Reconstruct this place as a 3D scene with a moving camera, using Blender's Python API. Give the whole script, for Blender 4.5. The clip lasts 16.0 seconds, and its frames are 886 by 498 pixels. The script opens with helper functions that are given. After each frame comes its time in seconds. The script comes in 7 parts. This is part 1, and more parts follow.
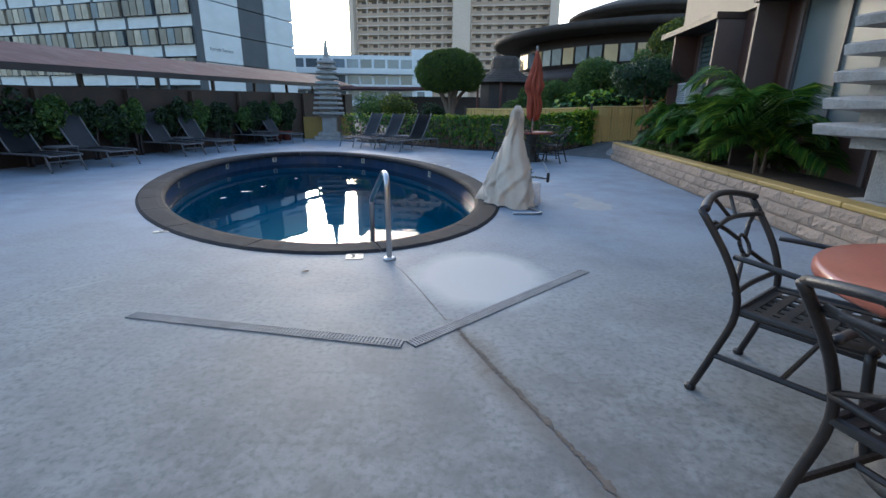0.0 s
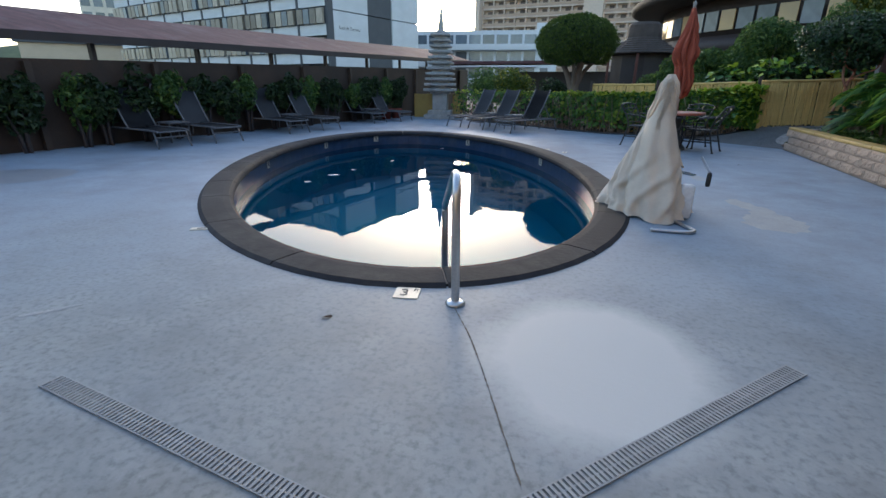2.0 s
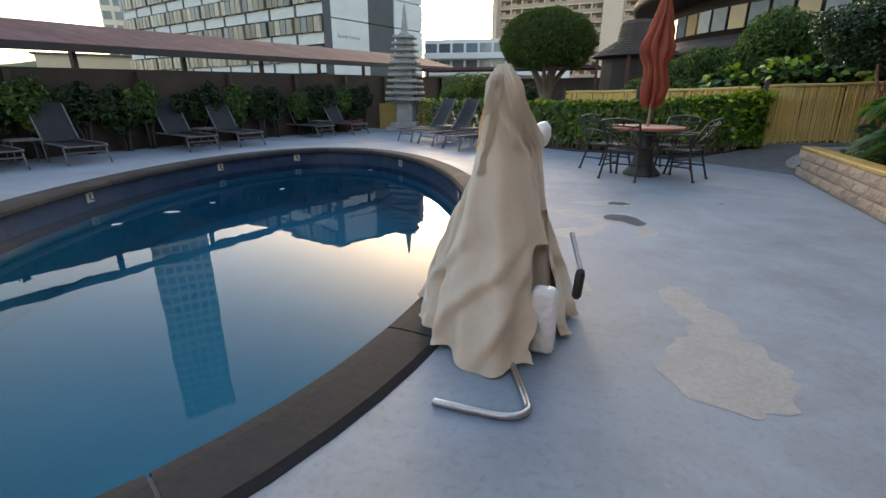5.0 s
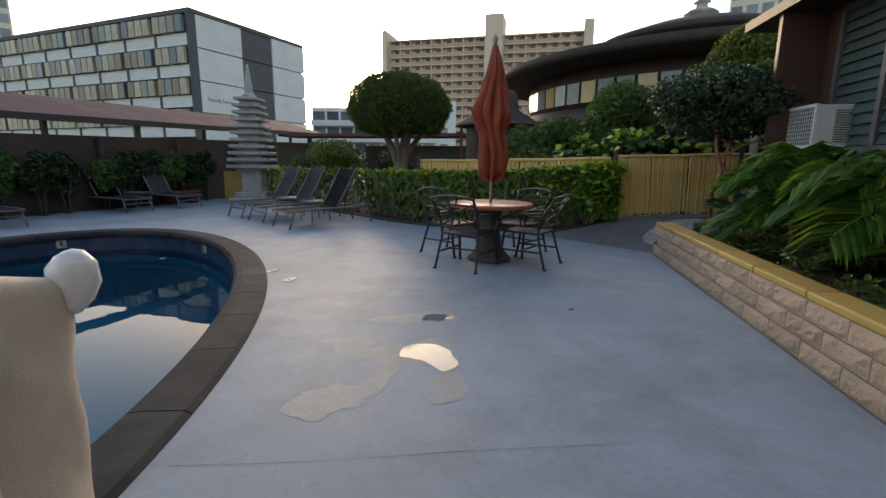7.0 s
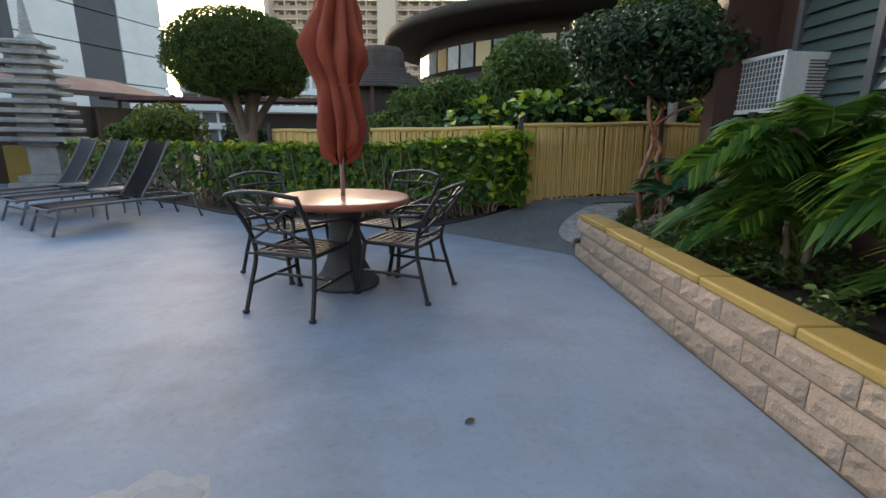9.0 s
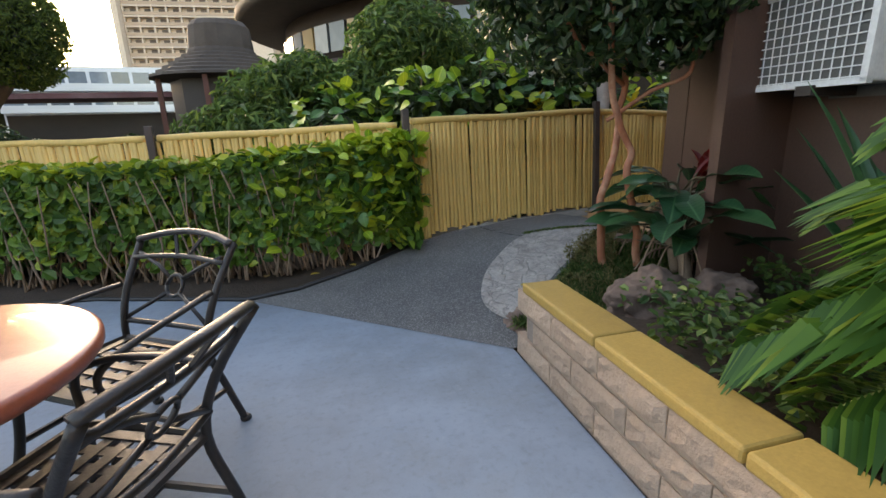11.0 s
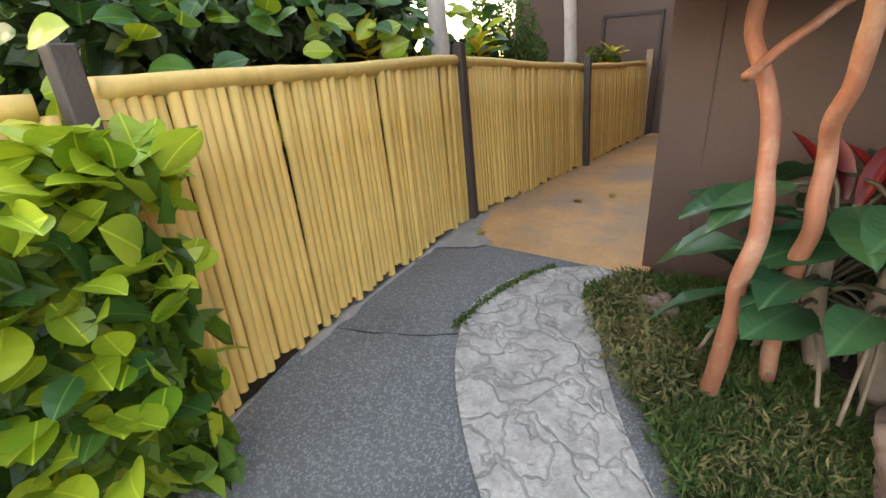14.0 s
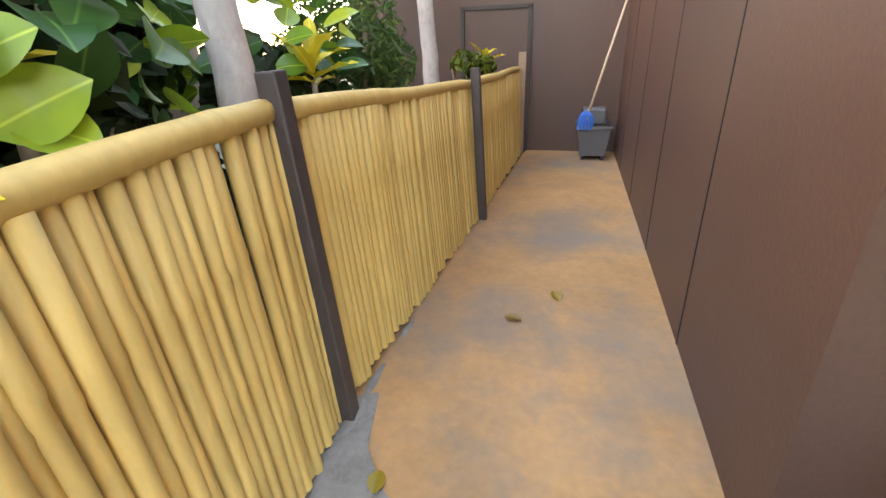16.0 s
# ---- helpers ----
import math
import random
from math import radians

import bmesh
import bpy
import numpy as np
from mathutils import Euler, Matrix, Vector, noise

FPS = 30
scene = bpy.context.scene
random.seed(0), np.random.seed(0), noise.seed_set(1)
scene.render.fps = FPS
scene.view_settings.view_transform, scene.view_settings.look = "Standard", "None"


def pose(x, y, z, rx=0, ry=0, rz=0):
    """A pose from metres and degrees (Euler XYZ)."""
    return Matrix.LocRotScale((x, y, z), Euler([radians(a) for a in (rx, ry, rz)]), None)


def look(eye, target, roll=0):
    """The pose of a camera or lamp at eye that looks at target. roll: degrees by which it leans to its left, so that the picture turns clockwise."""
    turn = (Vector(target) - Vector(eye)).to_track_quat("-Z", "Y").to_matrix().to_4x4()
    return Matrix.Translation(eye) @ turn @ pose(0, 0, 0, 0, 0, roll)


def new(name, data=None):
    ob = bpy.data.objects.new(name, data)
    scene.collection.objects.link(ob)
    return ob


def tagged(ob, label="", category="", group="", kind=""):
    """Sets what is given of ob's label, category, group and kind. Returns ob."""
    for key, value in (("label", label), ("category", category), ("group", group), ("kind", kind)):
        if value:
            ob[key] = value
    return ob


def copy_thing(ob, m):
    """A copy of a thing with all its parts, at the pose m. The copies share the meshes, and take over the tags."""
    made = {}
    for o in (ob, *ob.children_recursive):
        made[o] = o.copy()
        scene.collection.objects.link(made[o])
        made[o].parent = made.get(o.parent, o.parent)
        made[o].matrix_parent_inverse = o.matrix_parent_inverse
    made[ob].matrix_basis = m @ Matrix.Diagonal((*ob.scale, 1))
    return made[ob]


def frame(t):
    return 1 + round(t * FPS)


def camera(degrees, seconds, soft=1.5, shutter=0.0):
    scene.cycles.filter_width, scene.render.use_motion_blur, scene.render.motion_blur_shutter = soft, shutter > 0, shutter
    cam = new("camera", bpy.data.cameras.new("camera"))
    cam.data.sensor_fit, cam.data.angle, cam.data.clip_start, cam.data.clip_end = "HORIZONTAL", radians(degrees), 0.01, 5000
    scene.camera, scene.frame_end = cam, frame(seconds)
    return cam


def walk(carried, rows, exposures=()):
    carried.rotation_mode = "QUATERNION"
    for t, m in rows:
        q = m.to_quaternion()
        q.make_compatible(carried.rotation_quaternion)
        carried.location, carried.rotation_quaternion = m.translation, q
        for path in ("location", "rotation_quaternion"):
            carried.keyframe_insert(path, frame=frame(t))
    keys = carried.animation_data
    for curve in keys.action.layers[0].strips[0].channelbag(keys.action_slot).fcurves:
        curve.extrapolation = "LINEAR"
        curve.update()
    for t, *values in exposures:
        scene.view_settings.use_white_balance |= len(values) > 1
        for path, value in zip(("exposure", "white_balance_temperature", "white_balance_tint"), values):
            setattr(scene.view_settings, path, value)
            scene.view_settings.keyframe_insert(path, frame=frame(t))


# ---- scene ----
LENS = 88.3
cam = camera(LENS, 16.0)
PATH = [
    (0, (0.191, -0.042, 1.232), (0.193, 1.871, 0.65), 0.7),
    (0.5, (0.238, 0.221, 1.218), (0.198, 2.121, 0.594), 0.6),
    (1, (0.283, 0.541, 1.223), (0.187, 2.433, 0.582), 0.8),
    (1.5, (0.256, 0.959, 1.208), (-0.04, 2.827, 0.559), 0.7),
    (2, (0.247, 1.377, 1.174), (-0.217, 3.203, 0.504), 0.6),
    (2.5, (0.293, 1.831, 1.186), (-0.231, 3.633, 0.496), 0.5),
    (3, (0.392, 2.32, 1.197), (-0.157, 4.095, 0.457), 0.3),
    (3.2, (0.481, 2.492, 1.18), (-0.078, 4.259, 0.428), 0.2),
    (5.3, (1.653, 4.364, 1.167), (1.109, 6.201, 0.594), 0.3),
    (5.5, (1.713, 4.562, 1.216), (1.231, 6.43, 0.692), 0.4),
    (6, (1.909, 5.018, 1.231), (1.569, 6.938, 0.787), 0.4),
    (6.5, (2.063, 5.514, 1.179), (1.855, 7.469, 0.816), 0.7),
    (7, (2.285, 6.056, 1.239), (2.132, 8.015, 0.866), 0.6),
    (7.5, (2.49, 6.525, 1.259), (2.391, 8.485, 0.871), 0.7),
    (8, (2.541, 7.071, 1.247), (2.513, 9.023, 0.813), 0.7),
    (8.5, (2.658, 7.64, 1.231), (2.728, 9.582, 0.756), 0.6),
    (9, (2.734, 8.166, 1.224), (2.998, 10.089, 0.741), 0.6),
    (9.2, (2.768, 8.423, 1.229), (3.101, 10.332, 0.736), 0.5),
    (11.3, (3.614, 10.79, 1.316), (4.323, 12.589, 0.806), -2.2),
    (11.5, (3.677, 11.035, 1.282), (4.416, 12.825, 0.783), -2.5),
    (12, (3.812, 11.522, 1.302), (4.644, 13.267, 0.79), -3.1),
    (12.5, (3.903, 11.921, 1.318), (4.921, 13.555, 0.776), -3.0),
    (13, (3.899, 12.376, 1.369), (5.064, 13.878, 0.747), -3.2),
    (13.5, (3.965, 12.759, 1.357), (5.308, 14.08, 0.686), -3.2),
    (14, (4.156, 13.122, 1.376), (5.72, 14.133, 0.645), -2.7),
    (14.5, (4.448, 13.477, 1.438), (6.143, 14.177, 0.64), -3.2),
    (15, (4.893, 13.634, 1.472), (6.655, 14.133, 0.668), -2.9),
    (15.5, (5.302, 13.814, 1.493), (7.08, 14.234, 0.681), -2.9),
    (16, (5.737, 13.993, 1.563), (7.524, 14.398, 0.762), -2.0),
]
walk(cam, [(t, look(eye, target, roll)) for t, eye, target, roll in PATH],
     exposures=[(0.0, 1.98, 5700, 10), (1.5, 2.02, 5900, 11), (2.5, 1.93, 6200, 11), (3.2, 1.95, 6400, 12), (5.5, 2.3, 7800, 14), (6.0, 2.2, 7900, 14), (6.6, 1.9, 7700, 14), (7.3, 1.7, 7500, 14), (8.5, 2.15, 7300, 14), (9.2, 2.38, 7400, 14), (11.3, 3.05, 8500, 18), (12.5, 3.38, 9400, 20), (14.0, 4.1, 9400, 20), (15.0, 4.2, 9000, 19), (16.0, 4.6, 8700, 20)])

# ---------- world, sun, exposure ----------
world = bpy.data.worlds.new("sky")
scene.world = world
world.use_nodes = True
wn, wl = world.node_tree.nodes, world.node_tree.links
sky = wn.new("ShaderNodeTexSky")
sky.sky_type = "NISHITA"
sky.sun_disc = False
sky.sun_elevation, sky.sun_rotation = radians(13), radians(-15)
sky.air_density, sky.dust_density, sky.ozone_density = 1.0, 1.4, 1.0
wl.new(sky.outputs[0], wn["Background"].inputs["Color"])
wn["Background"].inputs["Strength"].default_value = 0.13
sun_data = bpy.data.lights.new("sun", "SUN")
sun_data.energy, sun_data.angle, sun_data.color = 0.18, radians(10), (1.0, 0.88, 0.74)
sun = new("sun", sun_data)
sun.matrix_world = look((0, 0, 40), (math.sin(radians(15)) * 40, -math.cos(radians(15)) * 40, 40 - 40 * math.tan(radians(13))))

# ---------- materials ----------
MATS = {}


def nodes_of(name):
    m = bpy.data.materials.new(name)
    m.use_nodes = True
    return m, m.node_tree.nodes, m.node_tree.links, m.node_tree.nodes["Principled BSDF"]


def noise_node(n, l, scale, detail=4, rough=0.6, coord="Object"):
    tc = n.new("ShaderNodeTexCoord")
    t = n.new("ShaderNodeTexNoise")
    t.inputs["Scale"].default_value, t.inputs["Detail"].default_value, t.inputs["Roughness"].default_value = scale, detail, rough
    l.new(tc.outputs[coord], t.inputs["Vector"])
    return t


def mixc(n, l, fac, a, b, kind="MIX"):
    m = n.new("ShaderNodeMix")
    m.data_type, m.blend_type = "RGBA", kind
    for sock, v in ((m.inputs["Factor"], fac), (m.inputs["A"], a), (m.inputs["B"], b)):
        if isinstance(v, (int, float)):
            sock.default_value = v
        elif isinstance(v, (tuple, list)):
            sock.default_value = (*v[:3], 1)
        else:
            l.new(v, sock)
    return m.outputs["Result"]


def ramp(n, l, src, lo, hi):
    r = n.new("ShaderNodeMapRange")
    r.inputs["From Min"].default_value, r.inputs["From Max"].default_value = lo, hi
    l.new(src, r.inputs["Value"])
    return r.outputs["Result"]


def surf(name, color, rough=0.6, metal=0.0, vary=0.15, big=1.5, fine=40.0, bump=0.2, dirt=None, dirt_amount=0.5, island=0.0, obrand=0.0, stretch=None, coat=0.0):
    """A worn surface: colour at two scales, optional dirt, fine relief."""
    if name in MATS:
        return MATS[name]
    m, n, l, p = nodes_of(name)
    dark, lite = tuple(c * (1 - vary) for c in color), tuple(min(1, c * (1 + vary)) for c in color)
    a, b = noise_node(n, l, big), noise_node(n, l, fine, 3)
    if stretch:
        for t in (a, b):
            mp = n.new("ShaderNodeMapping")
            mp.inputs["Scale"].default_value = stretch
            src = t.inputs["Vector"].links[0].from_socket
            l.new(src, mp.inputs["Vector"])
            l.new(mp.outputs["Vector"], t.inputs["Vector"])
    c = mixc(n, l, ramp(n, l, a.outputs["Fac"], 0.3, 0.7), dark, lite)
    c = mixc(n, l, 0.25, c, mixc(n, l, ramp(n, l, b.outputs["Fac"], 0.3, 0.7), tuple(v * 0.6 for v in color), tuple(min(1, v * 1.3) for v in color)))
    if dirt:
        d = noise_node(n, l, big * 0.6, 6, 0.7)
        f = n.new("ShaderNodeMath")
        f.operation = "MULTIPLY"
        f.inputs[1].default_value = dirt_amount
        l.new(ramp(n, l, d.outputs["Fac"], 0.5, 0.68), f.inputs[0])
        c = mixc(n, l, f.outputs[0], c, dirt)
    if island or obrand:
        if island:
            g = n.new("ShaderNodeNewGeometry").outputs["Random Per Island"]
        else:
            g = n.new("ShaderNodeObjectInfo").outputs["Random"]
        k = island or obrand
        r = n.new("ShaderNodeMapRange")
        r.inputs["To Min"].default_value, r.inputs["To Max"].default_value = 1 - k, 1 + k
        l.new(g, r.inputs["Value"])
        hs = n.new("ShaderNodeHueSaturation")
        l.new(r.outputs["Result"], hs.inputs["Value"])
        l.new(c, hs.inputs["Color"])
        c = hs.outputs["Color"]
    l.new(c, p.inputs["Base Color"])
    p.inputs["Roughness"].default_value, p.inputs["Metallic"].default_value = rough, metal
    p.inputs["Coat Weight"].default_value = coat
    if bump:
        bp = n.new("ShaderNodeBump")
        bp.inputs["Strength"].default_value, bp.inputs["Distance"].default_value = bump, 0.01
        l.new(b.outputs["Fac"], bp.inputs["Height"])
        l.new(bp.outputs["Normal"], p.inputs["Normal"])
    MATS[name] = m
    return m


def leafy(name, dark, lite, tip=None, rough=0.42, through_light=0.35):
    """Leaves: colour by leaf, lighter tips of the crown, some light coming through."""
    if name in MATS:
        return MATS[name]
    m, n, l, p = nodes_of(name)
    g = n.new("ShaderNodeNewGeometry").outputs["Random Per Island"]
    cr = n.new("ShaderNodeValToRGB")
    cr.color_ramp.elements[0].color, cr.color_ramp.elements[1].color = (*dark, 1), (*lite, 1)
    cr.color_ramp.elements[1].position = 0.8
    if tip:
        e = cr.color_ramp.elements.new(1.0)
        e.color = (*tip, 1)
    l.new(g, cr.inputs["Fac"])
    b = noise_node(n, l, 2.0, 3)
    c = mixc(n, l, ramp(n, l, b.outputs["Fac"], 0.35, 0.7), cr.outputs["Color"], mixc(n, l, 0.5, cr.outputs["Color"], tuple(v * 0.55 for v in dark)))
    l.new(c, p.inputs["Base Color"])
    p.inputs["Roughness"].default_value = rough
    tr = n.new("ShaderNodeBsdfTranslucent")
    l.new(c, tr.inputs["Color"])
    mx = n.new("ShaderNodeMixShader")
    mx.inputs[0].default_value = through_light
    l.new(p.outputs[0], mx.inputs[1])
    l.new(tr.outputs[0], mx.inputs[2])
    l.new(mx.outputs[0], n["Material Output"].inputs["Surface"])
    MATS[name] = m
    return m


def deck_material():
    """Blue-grey deck paint, worn to bare concrete near the drains."""
    m, n, l, p = nodes_of("deck_paint")
    tc = n.new("ShaderNodeTexCoord")
    sep = n.new("ShaderNodeSeparateXYZ")
    l.new(tc.outputs["Object"], sep.inputs[0])
    big, mid, fine = noise_node(n, l, 0.5, 5, 0.65), noise_node(n, l, 2.6, 6, 0.7), noise_node(n, l, 30, 4)
    blue = mixc(n, l, ramp(n, l, big.outputs["Fac"], 0.4, 0.6), (0.195, 0.245, 0.305), (0.245, 0.30, 0.365))
    blue = mixc(n, l, ramp(n, l, mid.outputs["Fac"], 0.52, 0.75), blue, (0.22, 0.255, 0.29))
    bare = mixc(n, l, ramp(n, l, mid.outputs["Fac"], 0.35, 0.65), (0.215, 0.22, 0.21), (0.295, 0.305, 0.295))
    bare = mixc(n, l, ramp(n, l, fine.outputs["Fac"], 0.45, 0.7), bare, (0.17, 0.175, 0.17))
    # worn towards the start of the walk
    wob = n.new("ShaderNodeMath")
    wob.operation = "MULTIPLY_ADD"
    wob.inputs[1].default_value, wob.inputs[2].default_value = 5.0, -2.5
    l.new(big.outputs["Fac"], wob.inputs[0])
    add = n.new("ShaderNodeMath")
    l.new(sep.outputs["Y"], add.inputs[0])
    l.new(wob.outputs[0], add.inputs[1])
    far = ramp(n, l, add.outputs[0], 1.8, 5.6)
    c = mixc(n, l, far, bare, blue)
    # brown grime on the bare part, to the right of the drain's corner
    grime = noise_node(n, l, 1.7, 8, 0.75)
    gx = ramp(n, l, sep.outputs["X"], -3.5, 0.6)
    gy = ramp(n, l, sep.outputs["Y"], 2.9, 0.8)
    k = n.new("ShaderNodeMath")
    k.operation = "MULTIPLY"
    l.new(gx, k.inputs[0])
    l.new(gy, k.inputs[1])
    k2 = n.new("ShaderNodeMath")
    k2.operation = "MULTIPLY"
    l.new(k.outputs[0], k2.inputs[0])
    l.new(ramp(n, l, grime.outputs["Fac"], 0.42, 0.60), k2.inputs[1])
    c = mixc(n, l, k2.outputs[0], c, (0.115, 0.108, 0.095))
    # brown dirt washed along the weathered crack
    dt = n.new("ShaderNodeVectorMath")
    dt.operation = "DOT_PRODUCT"
    dt.inputs[1].default_value = (0.932, 0.361, 0)
    l.new(tc.outputs["Object"], dt.inputs[0])
    away = n.new("ShaderNodeMath")
    away.operation = "SUBTRACT"
    away.inputs[1].default_value = 0.28 * 0.932 + 2.40 * 0.361
    l.new(dt.outputs["Value"], away.inputs[0])
    wide = n.new("ShaderNodeMath")
    wide.operation = "ABSOLUTE"
    l.new(away.outputs[0], wide.inputs[0])
    rag = n.new("ShaderNodeMath")
    rag.operation = "MULTIPLY_ADD"
    rag.inputs[1].default_value = 0.55
    l.new(grime.outputs["Fac"], rag.inputs[0])
    l.new(wide.outputs[0], rag.inputs[2])
    near = n.new("ShaderNodeMath")
    near.operation = "MULTIPLY"
    l.new(ramp(n, l, rag.outputs[0], 0.36, 0.24), near.inputs[0])
    l.new(ramp(n, l, sep.outputs["Y"], 2.6, 2.2), near.inputs[1])
    c = mixc(n, l, near.outputs[0], c, (0.125, 0.105, 0.082))
    # broad stains and fine scuffs
    sta, scu = noise_node(n, l, 0.85, 9, 0.72), noise_node(n, l, 6.5, 8, 0.8)
    c = mixc(n, l, ramp(n, l, sta.outputs["Fac"], 0.47, 0.68), c, mixc(n, l, 0.6, c, (0.135, 0.14, 0.145)))
    c = mixc(n, l, ramp(n, l, scu.outputs["Fac"], 0.60, 0.72), c, mixc(n, l, 0.35, c, (0.40, 0.43, 0.45)))
    c = mixc(n, l, ramp(n, l, scu.outputs["Fac"], 0.36, 0.26), c, mixc(n, l, 0.2, c, (0.12, 0.115, 0.105)))
    grit = noise_node(n, l, 140, 5, 0.75)
    c = mixc(n, l, ramp(n, l, fine.outputs["Fac"], 0.52, 0.70), c, mixc(n, l, 0.22, c, (0.09, 0.09, 0.09)))
    c = mixc(n, l, ramp(n, l, grit.outputs["Fac"], 0.55, 0.72), c, mixc(n, l, 0.30, c, (0.10, 0.10, 0.095)))
    # pale oval with a soft, uneven rim
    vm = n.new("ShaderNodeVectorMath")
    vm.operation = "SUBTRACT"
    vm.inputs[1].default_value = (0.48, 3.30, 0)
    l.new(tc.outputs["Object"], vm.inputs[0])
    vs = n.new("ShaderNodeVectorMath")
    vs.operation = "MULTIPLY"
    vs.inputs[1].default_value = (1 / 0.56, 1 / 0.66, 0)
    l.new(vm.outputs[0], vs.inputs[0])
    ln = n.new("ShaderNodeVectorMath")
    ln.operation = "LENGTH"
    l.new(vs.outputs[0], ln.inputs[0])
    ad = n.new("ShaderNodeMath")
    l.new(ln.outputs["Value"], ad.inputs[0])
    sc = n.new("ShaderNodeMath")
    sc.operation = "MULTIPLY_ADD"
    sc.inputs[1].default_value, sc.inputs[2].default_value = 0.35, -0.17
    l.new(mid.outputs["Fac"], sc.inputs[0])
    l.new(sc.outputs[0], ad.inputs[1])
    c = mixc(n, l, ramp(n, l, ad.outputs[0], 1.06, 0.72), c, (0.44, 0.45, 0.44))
    l.new(c, p.inputs["Base Color"])
    rr = n.new("ShaderNodeMapRange")
    rr.inputs["To Min"].default_value, rr.inputs["To Max"].default_value = 0.48, 0.75
    l.new(mid.outputs["Fac"], rr.inputs["Value"])
    l.new(rr.outputs["Result"], p.inputs["Roughness"])
    bp = n.new("ShaderNodeBump")
    bp.inputs["Strength"].default_value, bp.inputs["Distance"].default_value = 0.16, 0.008
    l.new(mixc(n, l, 0.5, scu.outputs["Fac"], fine.outputs["Fac"]), bp.inputs["Height"])
    l.new(bp.outputs["Normal"], p.inputs["Normal"])
    return m


def water_material():
    m, n, l, p = nodes_of("pool_water")
    gl = n.new("ShaderNodeBsdfGlossy")
    gl.inputs["Roughness"].default_value = 0.015
    tr = n.new("ShaderNodeBsdfTransparent")
    tr.inputs["Color"].default_value = (0.20, 0.66, 0.74, 1)
    fr = n.new("ShaderNodeFresnel")
    fr.inputs["IOR"].default_value = 1.22
    nz = noise_node(n, l, 1.6, 2, 0.4)
    bp = n.new("ShaderNodeBump")
    bp.inputs["Strength"].default_value, bp.inputs["Distance"].default_value = 0.045, 0.05
    l.new(nz.outputs["Fac"], bp.inputs["Height"])
    l.new(bp.outputs["Normal"], gl.inputs["Normal"])
    l.new(bp.outputs["Normal"], fr.inputs["Normal"])
    mx = n.new("ShaderNodeMixShader")
    l.new(fr.outputs[0], mx.inputs[0])
    l.new(tr.outputs[0], mx.inputs[1])
    l.new(gl.outputs[0], mx.inputs[2])
    l.new(mx.outputs[0], n["Material Output"].inputs["Surface"])
    return m


def glass_pane(name, tint=(0.03, 0.035, 0.04), rough=0.06):
    if name not in MATS:
        m, n, l, p = nodes_of(name)
        nz = noise_node(n, l, 0.7, 2)
        l.new(mixc(n, l, nz.outputs["Fac"], tint, tuple(v * 1.8 for v in tint)), p.inputs["Base Color"])
        p.inputs["Roughness"].default_value = rough
        p.inputs["IOR"].default_value = 1.5
        MATS[name] = m
    return MATS[name]


def aggregate(name, dark, lite):
    """Exposed-aggregate concrete: pebbles of several greys, worn darker in broad patches."""
    m, n, l, p = nodes_of(name)
    tc = n.new("ShaderNodeTexCoord")
    vo = n.new("ShaderNodeTexVoronoi")
    vo.inputs["Scale"].default_value = 150
    l.new(tc.outputs["Object"], vo.inputs["Vector"])
    sp = n.new("ShaderNodeSeparateColor")
    l.new(vo.outputs["Color"], sp.inputs[0])
    big = noise_node(n, l, 0.8, 6, 0.65)
    c = mixc(n, l, ramp(n, l, sp.outputs[0], 0.55, 1.0), dark, lite)
    c = mixc(n, l, ramp(n, l, big.outputs["Fac"], 0.40, 0.62), mixc(n, l, 0.55, c, (0.14, 0.14, 0.135)), mixc(n, l, 0.5, c, tuple(v * 0.7 for v in dark)))
    l.new(c, p.inputs["Base Color"])
    p.inputs["Roughness"].default_value = 0.75
    bp = n.new("ShaderNodeBump")
    bp.inputs["Strength"].default_value, bp.inputs["Distance"].default_value = 0.5, 0.003
    l.new(vo.outputs["Distance"], bp.inputs["Height"])
    l.new(bp.outputs["Normal"], p.inputs["Normal"])
    return m


M_DECK = deck_material()
M_WATER = water_material()
M_COPING = surf("coping_stone", (0.026, 0.026, 0.029), 0.8, vary=0.25, big=1.2, fine=25, bump=0.35, dirt=(0.09, 0.088, 0.08), dirt_amount=0.45, obrand=0.15)
M_POOL = surf("pool_plaster", (0.02, 0.24, 0.34), 0.5, vary=0.1, big=0.8, fine=90, bump=0.05)
M_POOLTILE = surf("pool_tile_navy", (0.025, 0.05, 0.10), 0.35, vary=0.3, big=3, fine=18, bump=0.2, dirt=(0.10, 0.10, 0.10), dirt_amount=0.4)
M_BROWN = surf("brown_wall_paint", (0.085, 0.044, 0.033), 0.5, vary=0.12, big=0.8, fine=60, bump=0.15)
M_BROWN_DARK = surf("dark_brown_timber", (0.035, 0.024, 0.021), 0.55, vary=0.25, big=2, fine=50, bump=0.2)
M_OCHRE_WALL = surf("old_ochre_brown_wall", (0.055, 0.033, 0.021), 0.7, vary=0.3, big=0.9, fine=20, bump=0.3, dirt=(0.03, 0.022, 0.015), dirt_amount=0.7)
M_BEIGE = surf("beige_render", (0.48, 0.38, 0.27), 0.75, vary=0.08, big=0.6, fine=30, bump=0.15)
M_BLOCK = surf("split_face_block", (0.37, 0.275, 0.205), 0.85, vary=0.18, big=5, fine=45, bump=1.0, obrand=0.13, dirt=(0.26, 0.19, 0.14), dirt_amount=0.4)
M_MORTAR = surf("mortar", (0.24, 0.20, 0.17), 0.9, bump=0.4)
